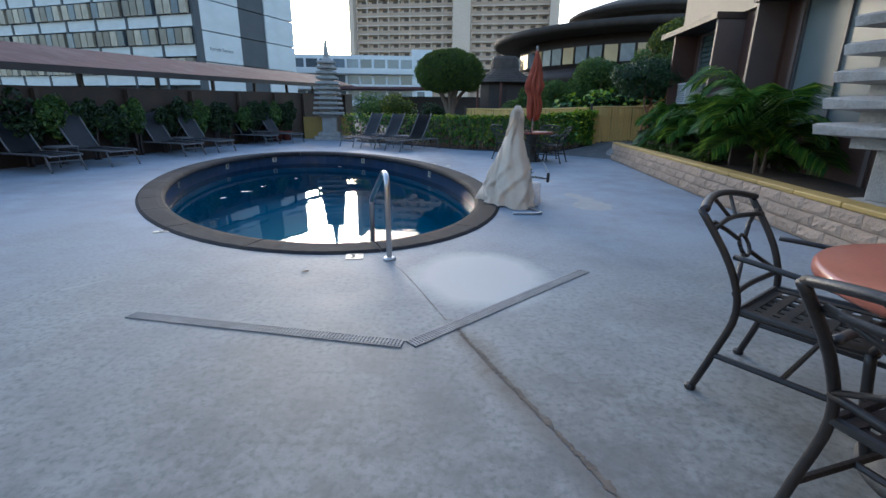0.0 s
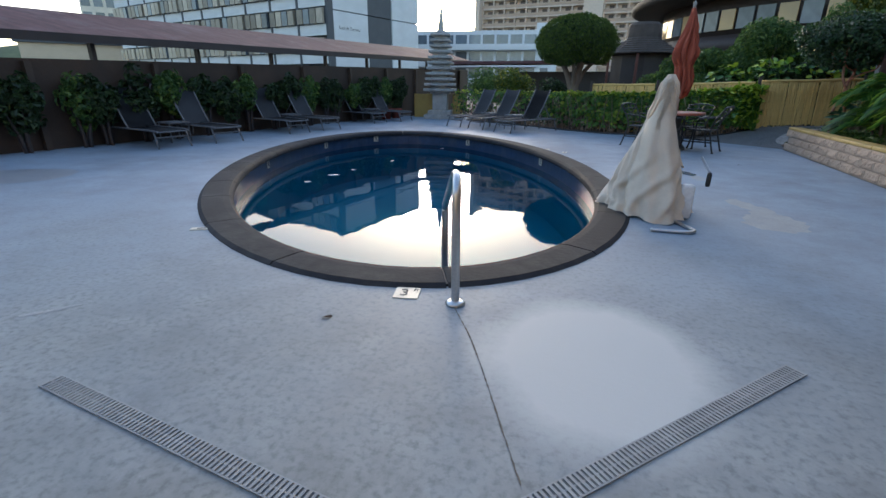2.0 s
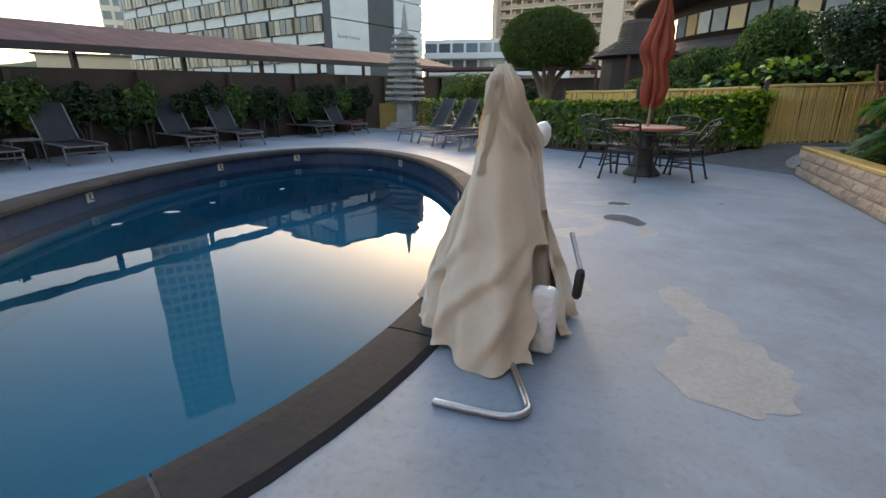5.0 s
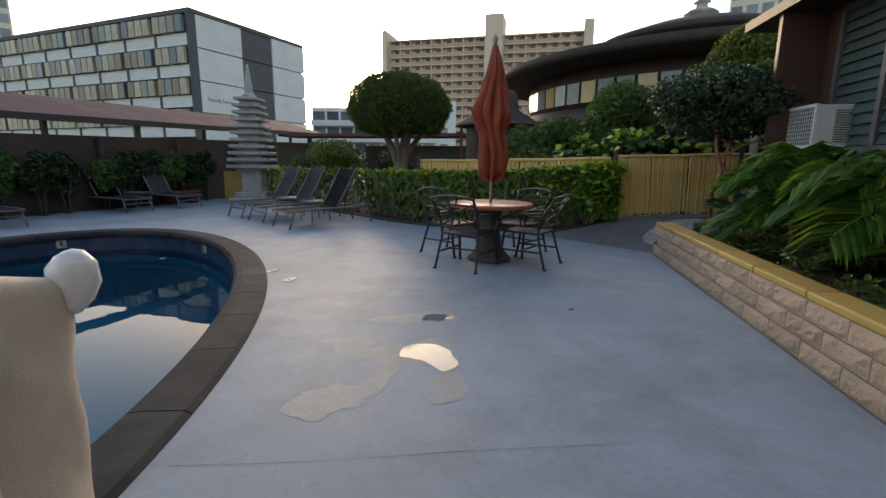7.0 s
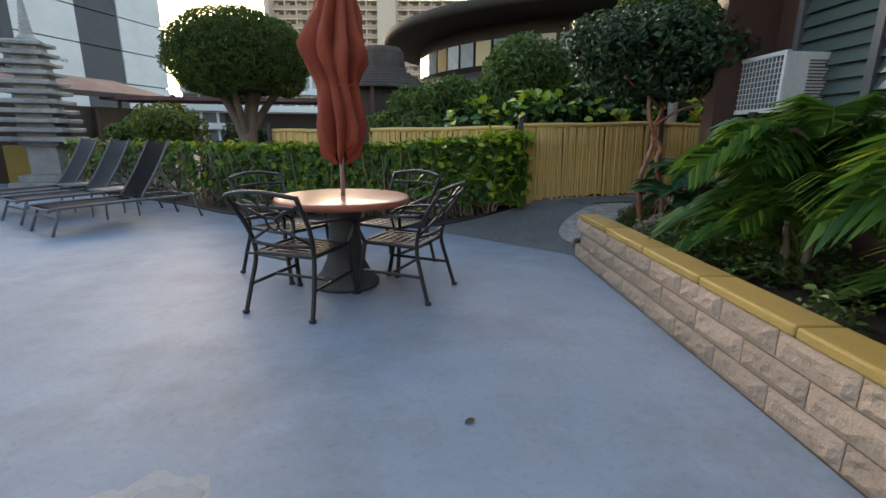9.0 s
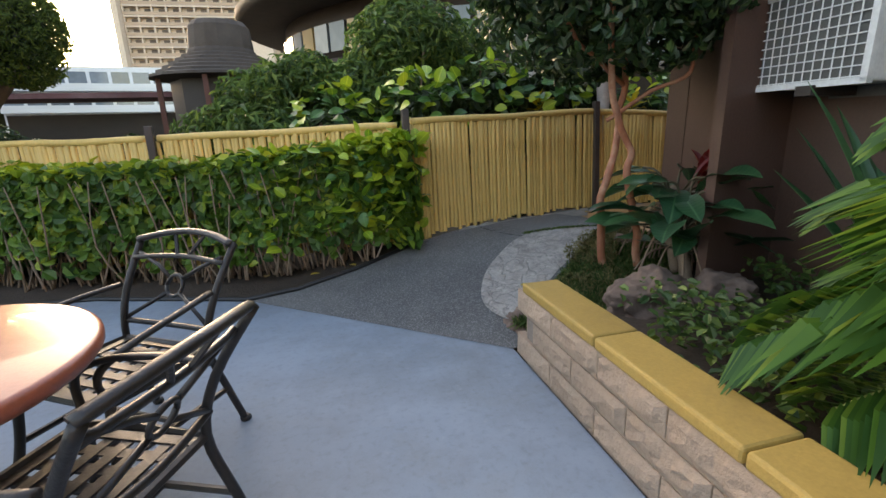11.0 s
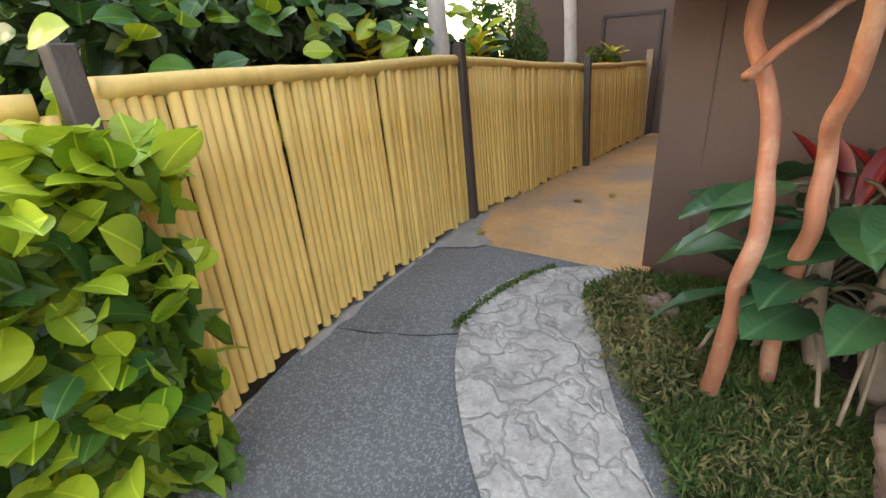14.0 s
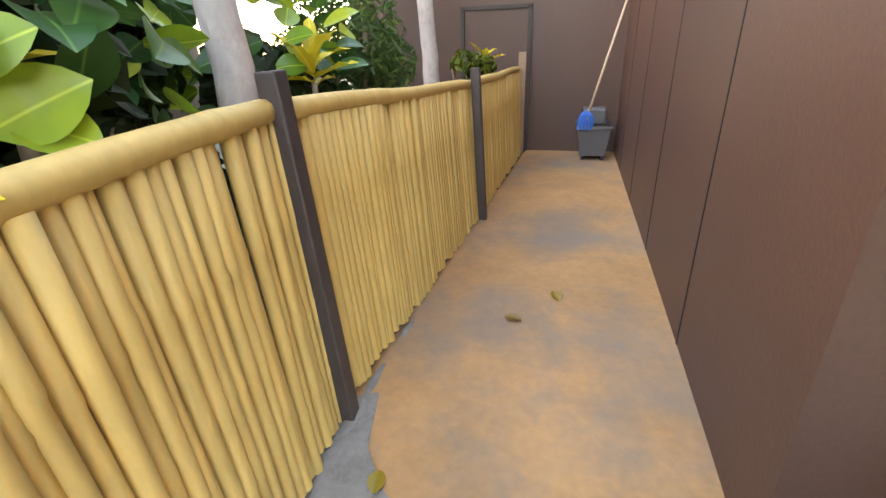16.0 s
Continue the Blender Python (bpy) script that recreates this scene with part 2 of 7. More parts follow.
M_CAP = surf("yellow_cap_paint", (0.38, 0.25, 0.065), 0.6, vary=0.12, big=3, fine=90, bump=0.2, dirt=(0.20, 0.13, 0.04), dirt_amount=0.45, obrand=0.08)
M_BAMBOO = surf("yellow_painted_bamboo", (0.62, 0.415, 0.135), 0.6, vary=0.08, big=2.5, fine=30, bump=0.2, obrand=0.07, stretch=(1, 1, 0.25), dirt=(0.38, 0.26, 0.08), dirt_amount=0.35)
M_POST = surf("brown_fence_post", (0.06, 0.045, 0.042), 0.55, vary=0.25, big=4, fine=40, bump=0.25)
M_PATH = aggregate("grey_aggregate_concrete", (0.088, 0.088, 0.088), (0.31, 0.305, 0.30))
M_ORANGE = surf("ochre_stained_concrete", (0.49, 0.26, 0.105), 0.6, vary=0.26, big=1.5, fine=25, bump=0.2, dirt=(0.24, 0.19, 0.15), dirt_amount=0.85)
M_SOIL = surf("dark_soil", (0.045, 0.03, 0.02), 0.95, vary=0.4, big=4, fine=40, bump=1.0)
M_GROUND = surf("courtyard_ground", (0.10, 0.085, 0.06), 0.9, vary=0.3, big=0.2, fine=6, bump=0.4, dirt=(0.05, 0.06, 0.03), dirt_amount=0.6)
M_STEEL = surf("brushed_steel", (0.55, 0.55, 0.55), 0.28, metal=1.0, vary=0.1, big=5, fine=80, bump=0.05)
M_IRON = surf("bronze_cast_aluminium", (0.022, 0.019, 0.018), 0.42, vary=0.3, big=8, fine=60, bump=0.2)
M_GREYMETAL = surf("grey_powder_coat", (0.13, 0.13, 0.135), 0.45, vary=0.15, big=4, fine=60, bump=0.1)
M_SLING = surf("dark_grey_sling_mesh", (0.022, 0.023, 0.027), 0.75, vary=0.2, big=3, fine=180, bump=0.4)
M_STONE = surf("weathered_grey_granite", (0.34, 0.33, 0.31), 0.85, vary=0.25, big=3, fine=35, bump=0.8, dirt=(0.12, 0.115, 0.10), dirt_amount=0.65)
M_TABLE = surf("terracotta_table_top", (0.38, 0.11, 0.065), 0.33, vary=0.12, big=5, fine=90, bump=0.05, coat=0.2)
M_PEDESTAL = surf("dark_grey_pedestal", (0.07, 0.068, 0.065), 0.6, vary=0.2, big=4, fine=50, bump=0.3)
M_UMBRELLA = surf("faded_red_canvas", (0.30, 0.062, 0.03), 0.85, vary=0.22, big=3, fine=120, bump=0.4)
M_CANVAS = surf("cream_canvas", (0.64, 0.55, 0.44), 0.9, vary=0.1, big=2, fine=220, bump=0.35, dirt=(0.42, 0.34, 0.25), dirt_amount=0.5)
M_WHITE = surf("white_paint", (0.74, 0.74, 0.73), 0.5, vary=0.08, big=2, fine=40, bump=0.1, dirt=(0.50, 0.47, 0.42), dirt_amount=0.35)
M_PLASTIC = surf("crumpled_white_plastic", (0.78, 0.78, 0.77), 0.25, vary=0.06, big=6, fine=25, bump=0.8)
M_BLACK = surf("black_rubber", (0.012, 0.012, 0.012), 0.5, bump=0.1)
M_ROOF = surf("worn_maroon_roofing", (0.11, 0.05, 0.05), 0.8, vary=0.4, big=1.5, fine=14, bump=0.4, dirt=(0.22, 0.16, 0.16), dirt_amount=0.4, stretch=(1, 4, 1))
for dull in (M_COPING, M_ROOF):
    dull.node_tree.nodes["Principled BSDF"].inputs["Specular IOR Level"].default_value = 0.2
M_SHINGLE = surf("brown_shingles", (0.045, 0.033, 0.026), 0.8, vary=0.35, big=3, fine=20, bump=0.8, island=0.3)
M_BARK = surf("peeling_orange_bark", (0.30, 0.11, 0.06), 0.6, vary=0.35, big=7, fine=35, bump=0.35, dirt=(0.44, 0.27, 0.18), dirt_amount=0.8, stretch=(1, 1, 0.35))
M_BARKGREY = surf("grey_bark", (0.17, 0.13, 0.10), 0.9, vary=0.35, big=6, fine=30, bump=1.0, stretch=(1, 1, 0.3))
M_PAPERBARK = surf("pale_paper_bark", (0.50, 0.44, 0.40), 0.85, vary=0.3, big=5, fine=26, bump=0.9, dirt=(0.22, 0.17, 0.14), dirt_amount=0.6, stretch=(1, 1, 0.3))
M_ROCK = surf("brown_lava_rock", (0.17, 0.115, 0.09), 0.95, vary=0.3, big=5, fine=22, bump=1.0, dirt=(0.30, 0.22, 0.17), dirt_amount=0.5)
M_TWIG = surf("pale_twigs", (0.24, 0.17, 0.12), 0.85, vary=0.3, big=8, fine=40, bump=0.3)
L_HEDGE = leafy("hedge_leaves", (0.030, 0.095, 0.018), (0.135, 0.26, 0.03), (0.38, 0.45, 0.04))
L_HEDGE_TOP = leafy("hedge_new_leaves", (0.18, 0.29, 0.02), (0.44, 0.50, 0.04), (0.60, 0.56, 0.06))
L_TREE = leafy("tree_leaves", (0.014, 0.040, 0.016), (0.040, 0.095, 0.030), (0.10, 0.17, 0.05), 0.35, 0.25)
# greens darkened to paint the shade inside the hedge and topiary crowns
L_INNER_SHADE = leafy("shaded_inner_leaves", (0.008, 0.022, 0.010), (0.022, 0.052, 0.018), (0.05, 0.09, 0.03), 0.35, 0.2)
L_PALM = leafy("palm_leaflets", (0.030, 0.10, 0.02), (0.105, 0.24, 0.035), (0.36, 0.46, 0.06), 0.42, 0.35)
L_TOPIARY = leafy("topiary_needles", (0.045, 0.08, 0.016), (0.11, 0.17, 0.03), (0.20, 0.26, 0.045), 0.85, 0.3)
L_BUSH = leafy("bush_leaves", (0.036, 0.090, 0.024), (0.12, 0.215, 0.045), (0.25, 0.34, 0.07), 0.5, 0.38)
L_YELLOW = leafy("yellow_green_leaves", (0.045, 0.085, 0.012), (0.15, 0.19, 0.02), (0.40, 0.36, 0.03), 0.45, 0.35)
# shade by the wall and behind the fence is put into these darker greens
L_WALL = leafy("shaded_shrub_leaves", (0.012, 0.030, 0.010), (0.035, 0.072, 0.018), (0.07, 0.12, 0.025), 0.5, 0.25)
L_GRASS = leafy("mossy_grass", (0.035, 0.085, 0.015), (0.095, 0.16, 0.03), (0.26, 0.21, 0.08), 0.8, 0.3)
L_DRYGRASS = leafy("dry_grass_tufts", (0.12, 0.12, 0.04), (0.27, 0.22, 0.09), None, 0.85, 0.3)

# ---------- mesh helpers ----------
def thing(name, label, category, m=Matrix(), group="", kind=""):
    ob = new(name)
    ob.empty_display_size = 0.1
    ob.matrix_world = m
    return tagged(ob, label, category, group, kind)


def part(name, bm, material, parent=None, label="", smooth=False, kind=""):
    """Links a bmesh as one mesh object under its thing."""
    me = bpy.data.meshes.new(name)
    bm.to_mesh(me)
    bm.free()
    return part_of(name, me, material, parent, label, smooth, kind)


def part_of(name, me, material, parent=None, label="", smooth=False, kind=""):
    if material and not me.materials:
        me.materials.append(material)
    if smooth:
        me.polygons.foreach_set("use_smooth", [True] * len(me.polygons))
    ob = new(name, me)
    ob.parent = parent
    return tagged(ob, label, kind=kind)


def box(bm, c, s, m=None, bevel=0.0):
    r = bmesh.ops.create_cube(bm, size=1.0, matrix=(m or Matrix()) @ Matrix.Translation(c) @ Matrix.Diagonal((*s, 1)))
    if bevel:
        es = list({e for v in r["verts"] for e in v.link_edges})
        bmesh.ops.bevel(bm, geom=es, offset=bevel, segments=2, affect="EDGES", profile=0.5)
    return bm


def B():
    return bmesh.new()


def tube(bm, pts, radius, n=8, caps=True, flat=1.0):
    """A tube along points; radius may be a list. flat squashes it across its second axis."""
    pts = [Vector(p) for p in pts]
    rs = radius if isinstance(radius, (list, tuple)) else [radius] * len(pts)
    rings, side = [], None
    for i, p in enumerate(pts):
        d = (pts[min(i + 1, len(pts) - 1)] - pts[max(i - 1, 0)]).normalized()
        if side is None:
            side = d.orthogonal().normalized() if abs(d.z) > 0.9 else d.cross(Vector((0, 0, 1))).normalized()
        side = (side - d * side.dot(d)).normalized()
        up = d.cross(side)
        rings.append([bm.verts.new(p + (side * math.cos(a) + up * math.sin(a) * flat) * rs[i]) for a in [2 * math.pi * k / n for k in range(n)]])
    for a, b in zip(rings, rings[1:]):
        for k in range(n):
            bm.faces.new((a[k], a[(k + 1) % n], b[(k + 1) % n], b[k]))
    if caps:
        bm.faces.new(rings[0][::-1])
        bm.faces.new(rings[-1])
    return bm


def smooth_line(pts, steps=6):
    """Points along a smooth curve through the given ones."""
    P = [Vector(p) for p in pts]
    out = []
    for i in range(len(P) - 1):
        a, b, c, d = P[max(i - 1, 0)], P[i], P[i + 1], P[min(i + 2, len(P) - 1)]
        for k in range(steps):
            t = k / steps
            out.append(0.5 * ((2 * b) + (c - a) * t + (2 * a - 5 * b + 4 * c - d) * t * t + (3 * b - a - 3 * c + d) * t ** 3))
    return out + [P[-1]]


def lathe(bm, profile, n=24, m=None):
    """Turns (radius, height) points about z."""
    m = m or Matrix()
    rings = [[bm.verts.new(m @ Vector((r * math.cos(2 * math.pi * k / n), r * math.sin(2 * math.pi * k / n), z))) for k in range(n)] for r, z in profile]
    for a, b in zip(rings, rings[1:]):
        for k in range(n):
            bm.faces.new((a[k], a[(k + 1) % n], b[(k + 1) % n], b[k]))
    bm.faces.new(rings[0][::-1])
    bm.faces.new(rings[-1])
    return bm


def prism(bm, outline, z0, z1, m=None):
    """An upright block over a plan outline; z may be a function of x, y."""
    m = m or Matrix()
    zf = lambda z, x, y: z(x, y) if callable(z) else z
    a = [bm.verts.new(m @ Vector((x, y, zf(z0, x, y)))) for x, y in outline]
    b = [bm.verts.new(m @ Vector((x, y, zf(z1, x, y)))) for x, y in outline]
    n = len(a)
    bm.faces.new(a[::-1])
    bm.faces.new(b)
    for k in range(n):
        bm.faces.new((a[k], a[(k + 1) % n], b[(k + 1) % n], b[k]))
    return bm


def structure(name, bm, material, label, category, smooth=False):
    ob = part(name, bm, material, None, "", smooth)
    return tagged(ob, label, category, kind="structure")


def wall_run(bm, p, q, z0, z1, thick):
    """A straight wall from p to q in plan, thick to its left (seen along p to q)."""
    d = Vector((q[0] - p[0], q[1] - p[1]))
    nrm = Vector((-d.y, d.x)).normalized() * thick
    return prism(bm, [p, q, (q[0] + nrm.x, q[1] + nrm.y), (p[0] + nrm.x, p[1] + nrm.y)], z0, z1)


def leaf_mesh(name, places, normals, sizes, shape="round", ratio=0.65, droop=0.15):
    """Many leaves in one mesh. places, normals: n x 3; sizes: n."""
    rng = np.random
    n = len(places)
    N = normals / (np.linalg.norm(normals, axis=1, keepdims=True) + 1e-9)
    R = rng.normal(size=(n, 3))
    U = R - (R * N).sum(1, keepdims=True) * N
    U /= np.linalg.norm(U, axis=1, keepdims=True) + 1e-9
    W = np.cross(N, U)
    if shape == "round":
        tpl = [(-0.5, 0, 0), (-0.2, 0.42, 0.10), (0.25, 0.42, 0.10), (0.5, 0, -droop), (0.25, -0.42, 0.10), (-0.2, -0.42, 0.10)]
        faces = [(0, 3, 2, 1), (0, 5, 4, 3)]
    else:
        tpl = [(-0.5, 0, 0), (0, 0.5, 0.05), (0.5, 0, -droop), (0, -0.5, 0.05)]
        faces = [(0, 1, 2), (0, 2, 3)]
    k = len(tpl)
    V = np.empty((n, k, 3))
    for i, (u, w, h) in enumerate(tpl):
        V[:, i] = places + sizes[:, None] * (U * u + W * (w * ratio * 1.15) + N * h)
    me = bpy.data.meshes.new(name)
    F = [tuple(b * k + i for i in f) for b in range(n) for f in faces]
    me.from_pydata(V.reshape(-1, 3).tolist(), [], F)
    return me


def crown_points(n, centre, radii, lumps=14, shell=0.75, flat_bottom=None):
    """Leaf places and normals over an uneven crown made of many clumps."""
    rng = np.random
    d = rng.normal(size=(lumps, 3))
    d /= np.linalg.norm(d, axis=1, keepdims=True)
    cs = d * rng.uniform(0.45, 0.72, (lumps, 1))
    rs = rng.uniform(0.28, 0.48, lumps)
    pick = rng.randint(0, lumps, n)
    e = rng.normal(size=(n, 3))
    e /= np.linalg.norm(e, axis=1, keepdims=True)
    p = cs[pick] + e * (rs[pick] * rng.uniform(shell, 1.08, n) ** 0.5)[:, None]
    nn = e + rng.normal(size=(n, 3)) * 0.45 + (0, 0, 0.3)
    p = p * np.array(radii) + np.array(centre)
    if flat_bottom is not None:
        keep = p[:, 2] > flat_bottom
        p, nn = p[keep], nn[keep]
    return p, nn


def bush(name, label, centre, radii, n, size, mat_leaf, lumps=14, shape="round", stems=5, ground=0.0, category="bush", ratio=0.6, bark=None, flat=None):
    """A shrub: stems from the ground and a crown of many leaves."""
    t = thing(name, label, category, Matrix.Translation((centre[0], centre[1], ground)))
    bm = B()
    for i in range(stems):
        a = 2 * math.pi * i / stems + random.random()
        r = random.uniform(0.3, 0.7)
        end = (math.cos(a) * radii[0] * r, math.sin(a) * radii[1] * r, centre[2] - ground + radii[2] * random.uniform(-0.3, 0.4))
        mid = (end[0] * 0.35, end[1] * 0.35, end[2] * 0.45)
        tube(bm, smooth_line([(math.cos(a) * 0.04, math.sin(a) * 0.04, -0.03), mid, end], 4), [0.03 + radii[2] * 0.012] * 5 + [0.02] * 4, 6)
    part("stem", bm, bark or M_TWIG, t, smooth=True, kind="stuff")
    p, nn = crown_points(n, (0, 0, centre[2] - ground), radii, lumps, flat_bottom=flat)
    s = np.random.uniform(0.7, 1.25, len(p)) * size
    part_of("crown", leaf_mesh("crown", p, nn, s, shape, ratio), mat_leaf, t, kind="stuff")
    return t

# ---------- the plan ----------
PC = Vector((-2.215, 8.78))


def pool_radius(a):
    """The distance of the coping's outer edge from the pool's middle, by direction: an oval."""
    f = a - math.atan2(0.9355, -0.3533)
    return ((math.cos(f) / 5.22) ** 2 + (math.sin(f) / 2.80) ** 2) ** -0.5


def pool_point(a, inset):
    """A point of the pool's rounded outline, inset from the coping's outer edge."""
    at = lambda t: PC + Vector((math.cos(t), math.sin(t))) * pool_radius(t)
    d = (at(a + 0.01) - at(a - 0.01)).normalized()
    return at(a) + Vector((-d.y, d.x)) * inset


def path_z(x, y):
    """Height of the paths: a ramp up from the deck, level along the passage."""
    d = (x - 4.75) * 0.71 + (y - 12.68) * 0.70
    z = max(0.0, 0.215 * d)
    return z if z < 0.30 else 0.30 + 0.07 * (1 - math.exp(-(z - 0.30) / 0.07))


def facade_x(y):
    return 6.5 + (y - 12.3) * 0.097


def planter_x(y):
    return 4.745 + (y - 12.6) * 0.104


def wall_x(y):
    return -8.9 + (y - 8.15) * 0.207


def ring_sheet(bm, inner, outline, z):
    """A flat sheet between an inner loop and an outline that lies all round it."""
    c = PC
    angs = sorted({math.atan2(p[1] - c.y, p[0] - c.x) for p in outline} | {-math.pi + 2 * math.pi * (k + 0.37) / 160 for k in range(160)})

    def cast(loop, a):
        d, best = Vector((math.cos(a), math.sin(a))), None
        for i in range(len(loop)):
            p, q = Vector(loop[i]) - c, Vector(loop[(i + 1) % len(loop)]) - c
            e = q - p
            den = d.x * e.y - d.y * e.x
            if abs(den) < 1e-9:
                continue
            t, u = (p.x * e.y - p.y * e.x) / den, (p.x * d.y - p.y * d.x) / den
            if t > 0 and -1e-6 <= u <= 1 + 1e-6 and (best is None or t > best):
                best = t
        return c + d * best
    a = [bm.verts.new((*cast(inner, t), z)) for t in angs]
    b = [bm.verts.new((*cast(outline, t), z)) for t in angs]
    n = len(a)
    for k in range(n):
        bm.faces.new((a[k], b[k], b[(k + 1) % n], a[(k + 1) % n]))
    return bm


LOOP = [tuple(pool_point(2 * math.pi * k / 96, 0.0)) for k in range(96)]
WIDE = [tuple(pool_point(2 * math.pi * k / 96, 0.06)) for k in range(96)]
structure("ground", ring_sheet(B(), WIDE, [(-900, -700), (900, -700), (900, 1100), (-900, 1100)], -0.06), M_GROUND, "brown earth and paving around the courtyard", "ground")
BED_EDGE = [(3.2, 14.25), (2.9, 14.42), (2.0, 14.85), (1.3, 14.98), (0.3, 15.68), (-0.7, 16.68), (-3.3, 18.75)]
DECK = [(wall_x(-5), -5), (planter_x(-5), -5), (planter_x(12.66), 12.66)] + BED_EDGE + [(-3.5, 20.4), (wall_x(20.4), 20.4)]
bm = ring_sheet(B(), LOOP, DECK, 0.0)
bmesh.ops.recalc_face_normals(bm, faces=bm.faces)
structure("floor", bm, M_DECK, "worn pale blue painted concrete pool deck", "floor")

# pool: shell, tile band, water, step
def band(bm, in0, z0, in1, z1, n=96):
    a = [bm.verts.new((*pool_point(2 * math.pi * k / n, in0), z0)) for k in range(n)]
    b = [bm.verts.new((*pool_point(2 * math.pi * k / n, in1), z1)) for k in range(n)]
    for k in range(n):
        bm.faces.new((a[k], b[k], b[(k + 1) % n], a[(k + 1) % n]))
    return a, b


pool = thing("swimming_pool", "oval swimming pool with navy tile band and deep blue water", "swimming pool", kind="structure")
bm = B()
band(bm, 0.30, -0.42, 0.30, -1.15)
lo = [bm.verts.new((*pool_point(2 * math.pi * k / 96, 0.30), -1.15)) for k in range(96)]
bm.faces.new(lo)
part("pool_shell", bm, M_POOL, pool)
bm = B()
band(bm, 0.28, -0.04, 0.28, -0.42)
band(bm, 0.28, -0.42, 0.30, -0.42)
part("tile_band", bm, M_POOLTILE, pool, "navy blue waterline tiles")
bm = B()
bm.faces.new([bm.verts.new((*pool_point(2 * math.pi * k / 96, 0.285), -0.31)) for k in range(96)])
w = part("water", bm, M_WATER, pool, "still clear pool water")
w.visible_shadow = False
# pale tiled edge of the entry step under the handrail
bm = B()
for k in range(40):
    a = -1.19 + (k - 20) * 0.0115
    p, q = pool_point(a, 0.78), pool_point(a, 0.70)
    d = (q - p).normalized()
    m = Matrix.Translation((p.x, p.y, -0.50)) @ Matrix.Rotation(math.atan2(d.y, d.x), 4, "Z")
    box(bm, (0.03, 0, 0), (0.055, 0.055, 0.02), m)
    box(bm, (0.10, 0, 0), (0.055, 0.055, 0.02), m)
part("step_edge_tiles", bm, surf("pale_step_tile", (0.55, 0.62, 0.66), 0.4), pool, "rows of white step tiles", kind="stuff")
bm = B()
lo, hi = [], []
for k in range(34):
    a = -1.19 + (k - 16.5) * 0.0155
    lo.append(pool_point(a, 0.80))
    hi.append(pool_point(a, 0.305))
prism(bm, [tuple(p) for p in lo] + [tuple(p) for p in hi[::-1]], -1.14, -0.512)
part("entry_step", bm, M_POOL, pool)

# coping of separate stones
coping = thing("coping", "dark grey rounded stone coping around the pool", "coping", kind="structure")
NST = 26
for s in range(NST):
    bm = B()
    rows = []
    for k in range(6):
        a = 2 * math.pi * (s + 0.006 + 0.988 * k / 5) / NST
        i, o = pool_point(a, 0.335), pool_point(a, -0.015)
        mid = lambda f: i + (o - i) * f
        prof = [(mid(0.02), -0.075), (mid(0.0), -0.045), (mid(0.03), -0.01), (mid(0.12), 0.018), (mid(0.3), 0.026), (mid(0.9), 0.024), (mid(1.0), 0.004), (mid(1.0), -0.05), (mid(0.15), -0.075)]
        rows.append([bm.verts.new((p.x, p.y, z)) for p, z in prof])
    for a, b in zip(rows, rows[1:]):
        for k in range(len(a)):
            bm.faces.new((a[k], b[k], b[(k + 1) % len(a)], a[(k + 1) % len(a)]))
    bm.faces.new(rows[0])
    bm.faces.new(rows[-1][::-1])
    bmesh.ops.recalc_face_normals(bm, faces=bm.faces)
    part("coping_stone", bm, M_COPING, coping)
bm = B()
band(bm, 0.27, 0.012, 0.01, 0.012)
band(bm, 0.27, -0.05, 0.27, 0.012)
part("joint_bed", bm, M_MORTAR, coping)

# left boundary wall, canopy above it
YW0, YW1 = -6.0, 27.0
rise = lambda x, y: 1.60 + 0.024 * (y - 9)
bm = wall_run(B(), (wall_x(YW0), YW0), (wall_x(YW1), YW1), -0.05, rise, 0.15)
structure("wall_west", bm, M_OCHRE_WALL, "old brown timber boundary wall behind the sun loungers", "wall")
canopy = thing("walkway_canopy", "long covered walkway roof with worn maroon roofing", "canopy", kind="structure")
bm = B()
dn = Vector((-1, 0.207)).normalized()


def off(y, d):
    return (wall_x(y) + dn.x * d, y + dn.y * d)


def slab4(bm, y0, y1, d0, z0, d1, z1, th):
    k0, k1 = 0.024 * (y0 - 9), 0.024 * (y1 - 9)
    vs = [(*off(y0, d0), z0 + k0), (*off(y1, d0), z0 + k1), (*off(y1, d1), z1 + k1), (*off(y0, d1), z1 + k0)]
    t = [bm.verts.new(v) for v in vs]
    b = [bm.verts.new((v[0], v[1], v[2] - th)) for v in vs]
    bm.faces.new(t)
    bm.faces.new(b[::-1])
    for k in range(4):
        bm.faces.new((t[k], b[k], b[(k + 1) % 4], t[(k + 1) % 4]))


slab4(bm, YW0, YW1, -0.25, 2.02, 2.0, 2.62, 0.04)
part("roof", bm, M_ROOF, canopy, "worn maroon roofing sheet")
bm = B()
slab4(bm, YW0, YW1, -0.28, 2.03, -0.24, 2.03, 0.15)
part("fascia", bm, M_BROWN_DARK, canopy, "dark brown fascia board")
for i in range(14):
    y = -4.5 + i * 2.25
    bm = B()
    x0, y0 = off(y, 0.05)
    box(bm, (x0, y0, 1.80 + 0.024 * (y - 9)), (0.09, 0.09, 0.46))
    part("post", bm, M_BROWN_DARK, canopy)
    bm = B()
    x0, y0 = off(y + 1.1, -0.06)
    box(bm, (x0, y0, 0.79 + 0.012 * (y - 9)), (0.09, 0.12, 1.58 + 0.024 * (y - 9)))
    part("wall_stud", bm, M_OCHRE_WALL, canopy)

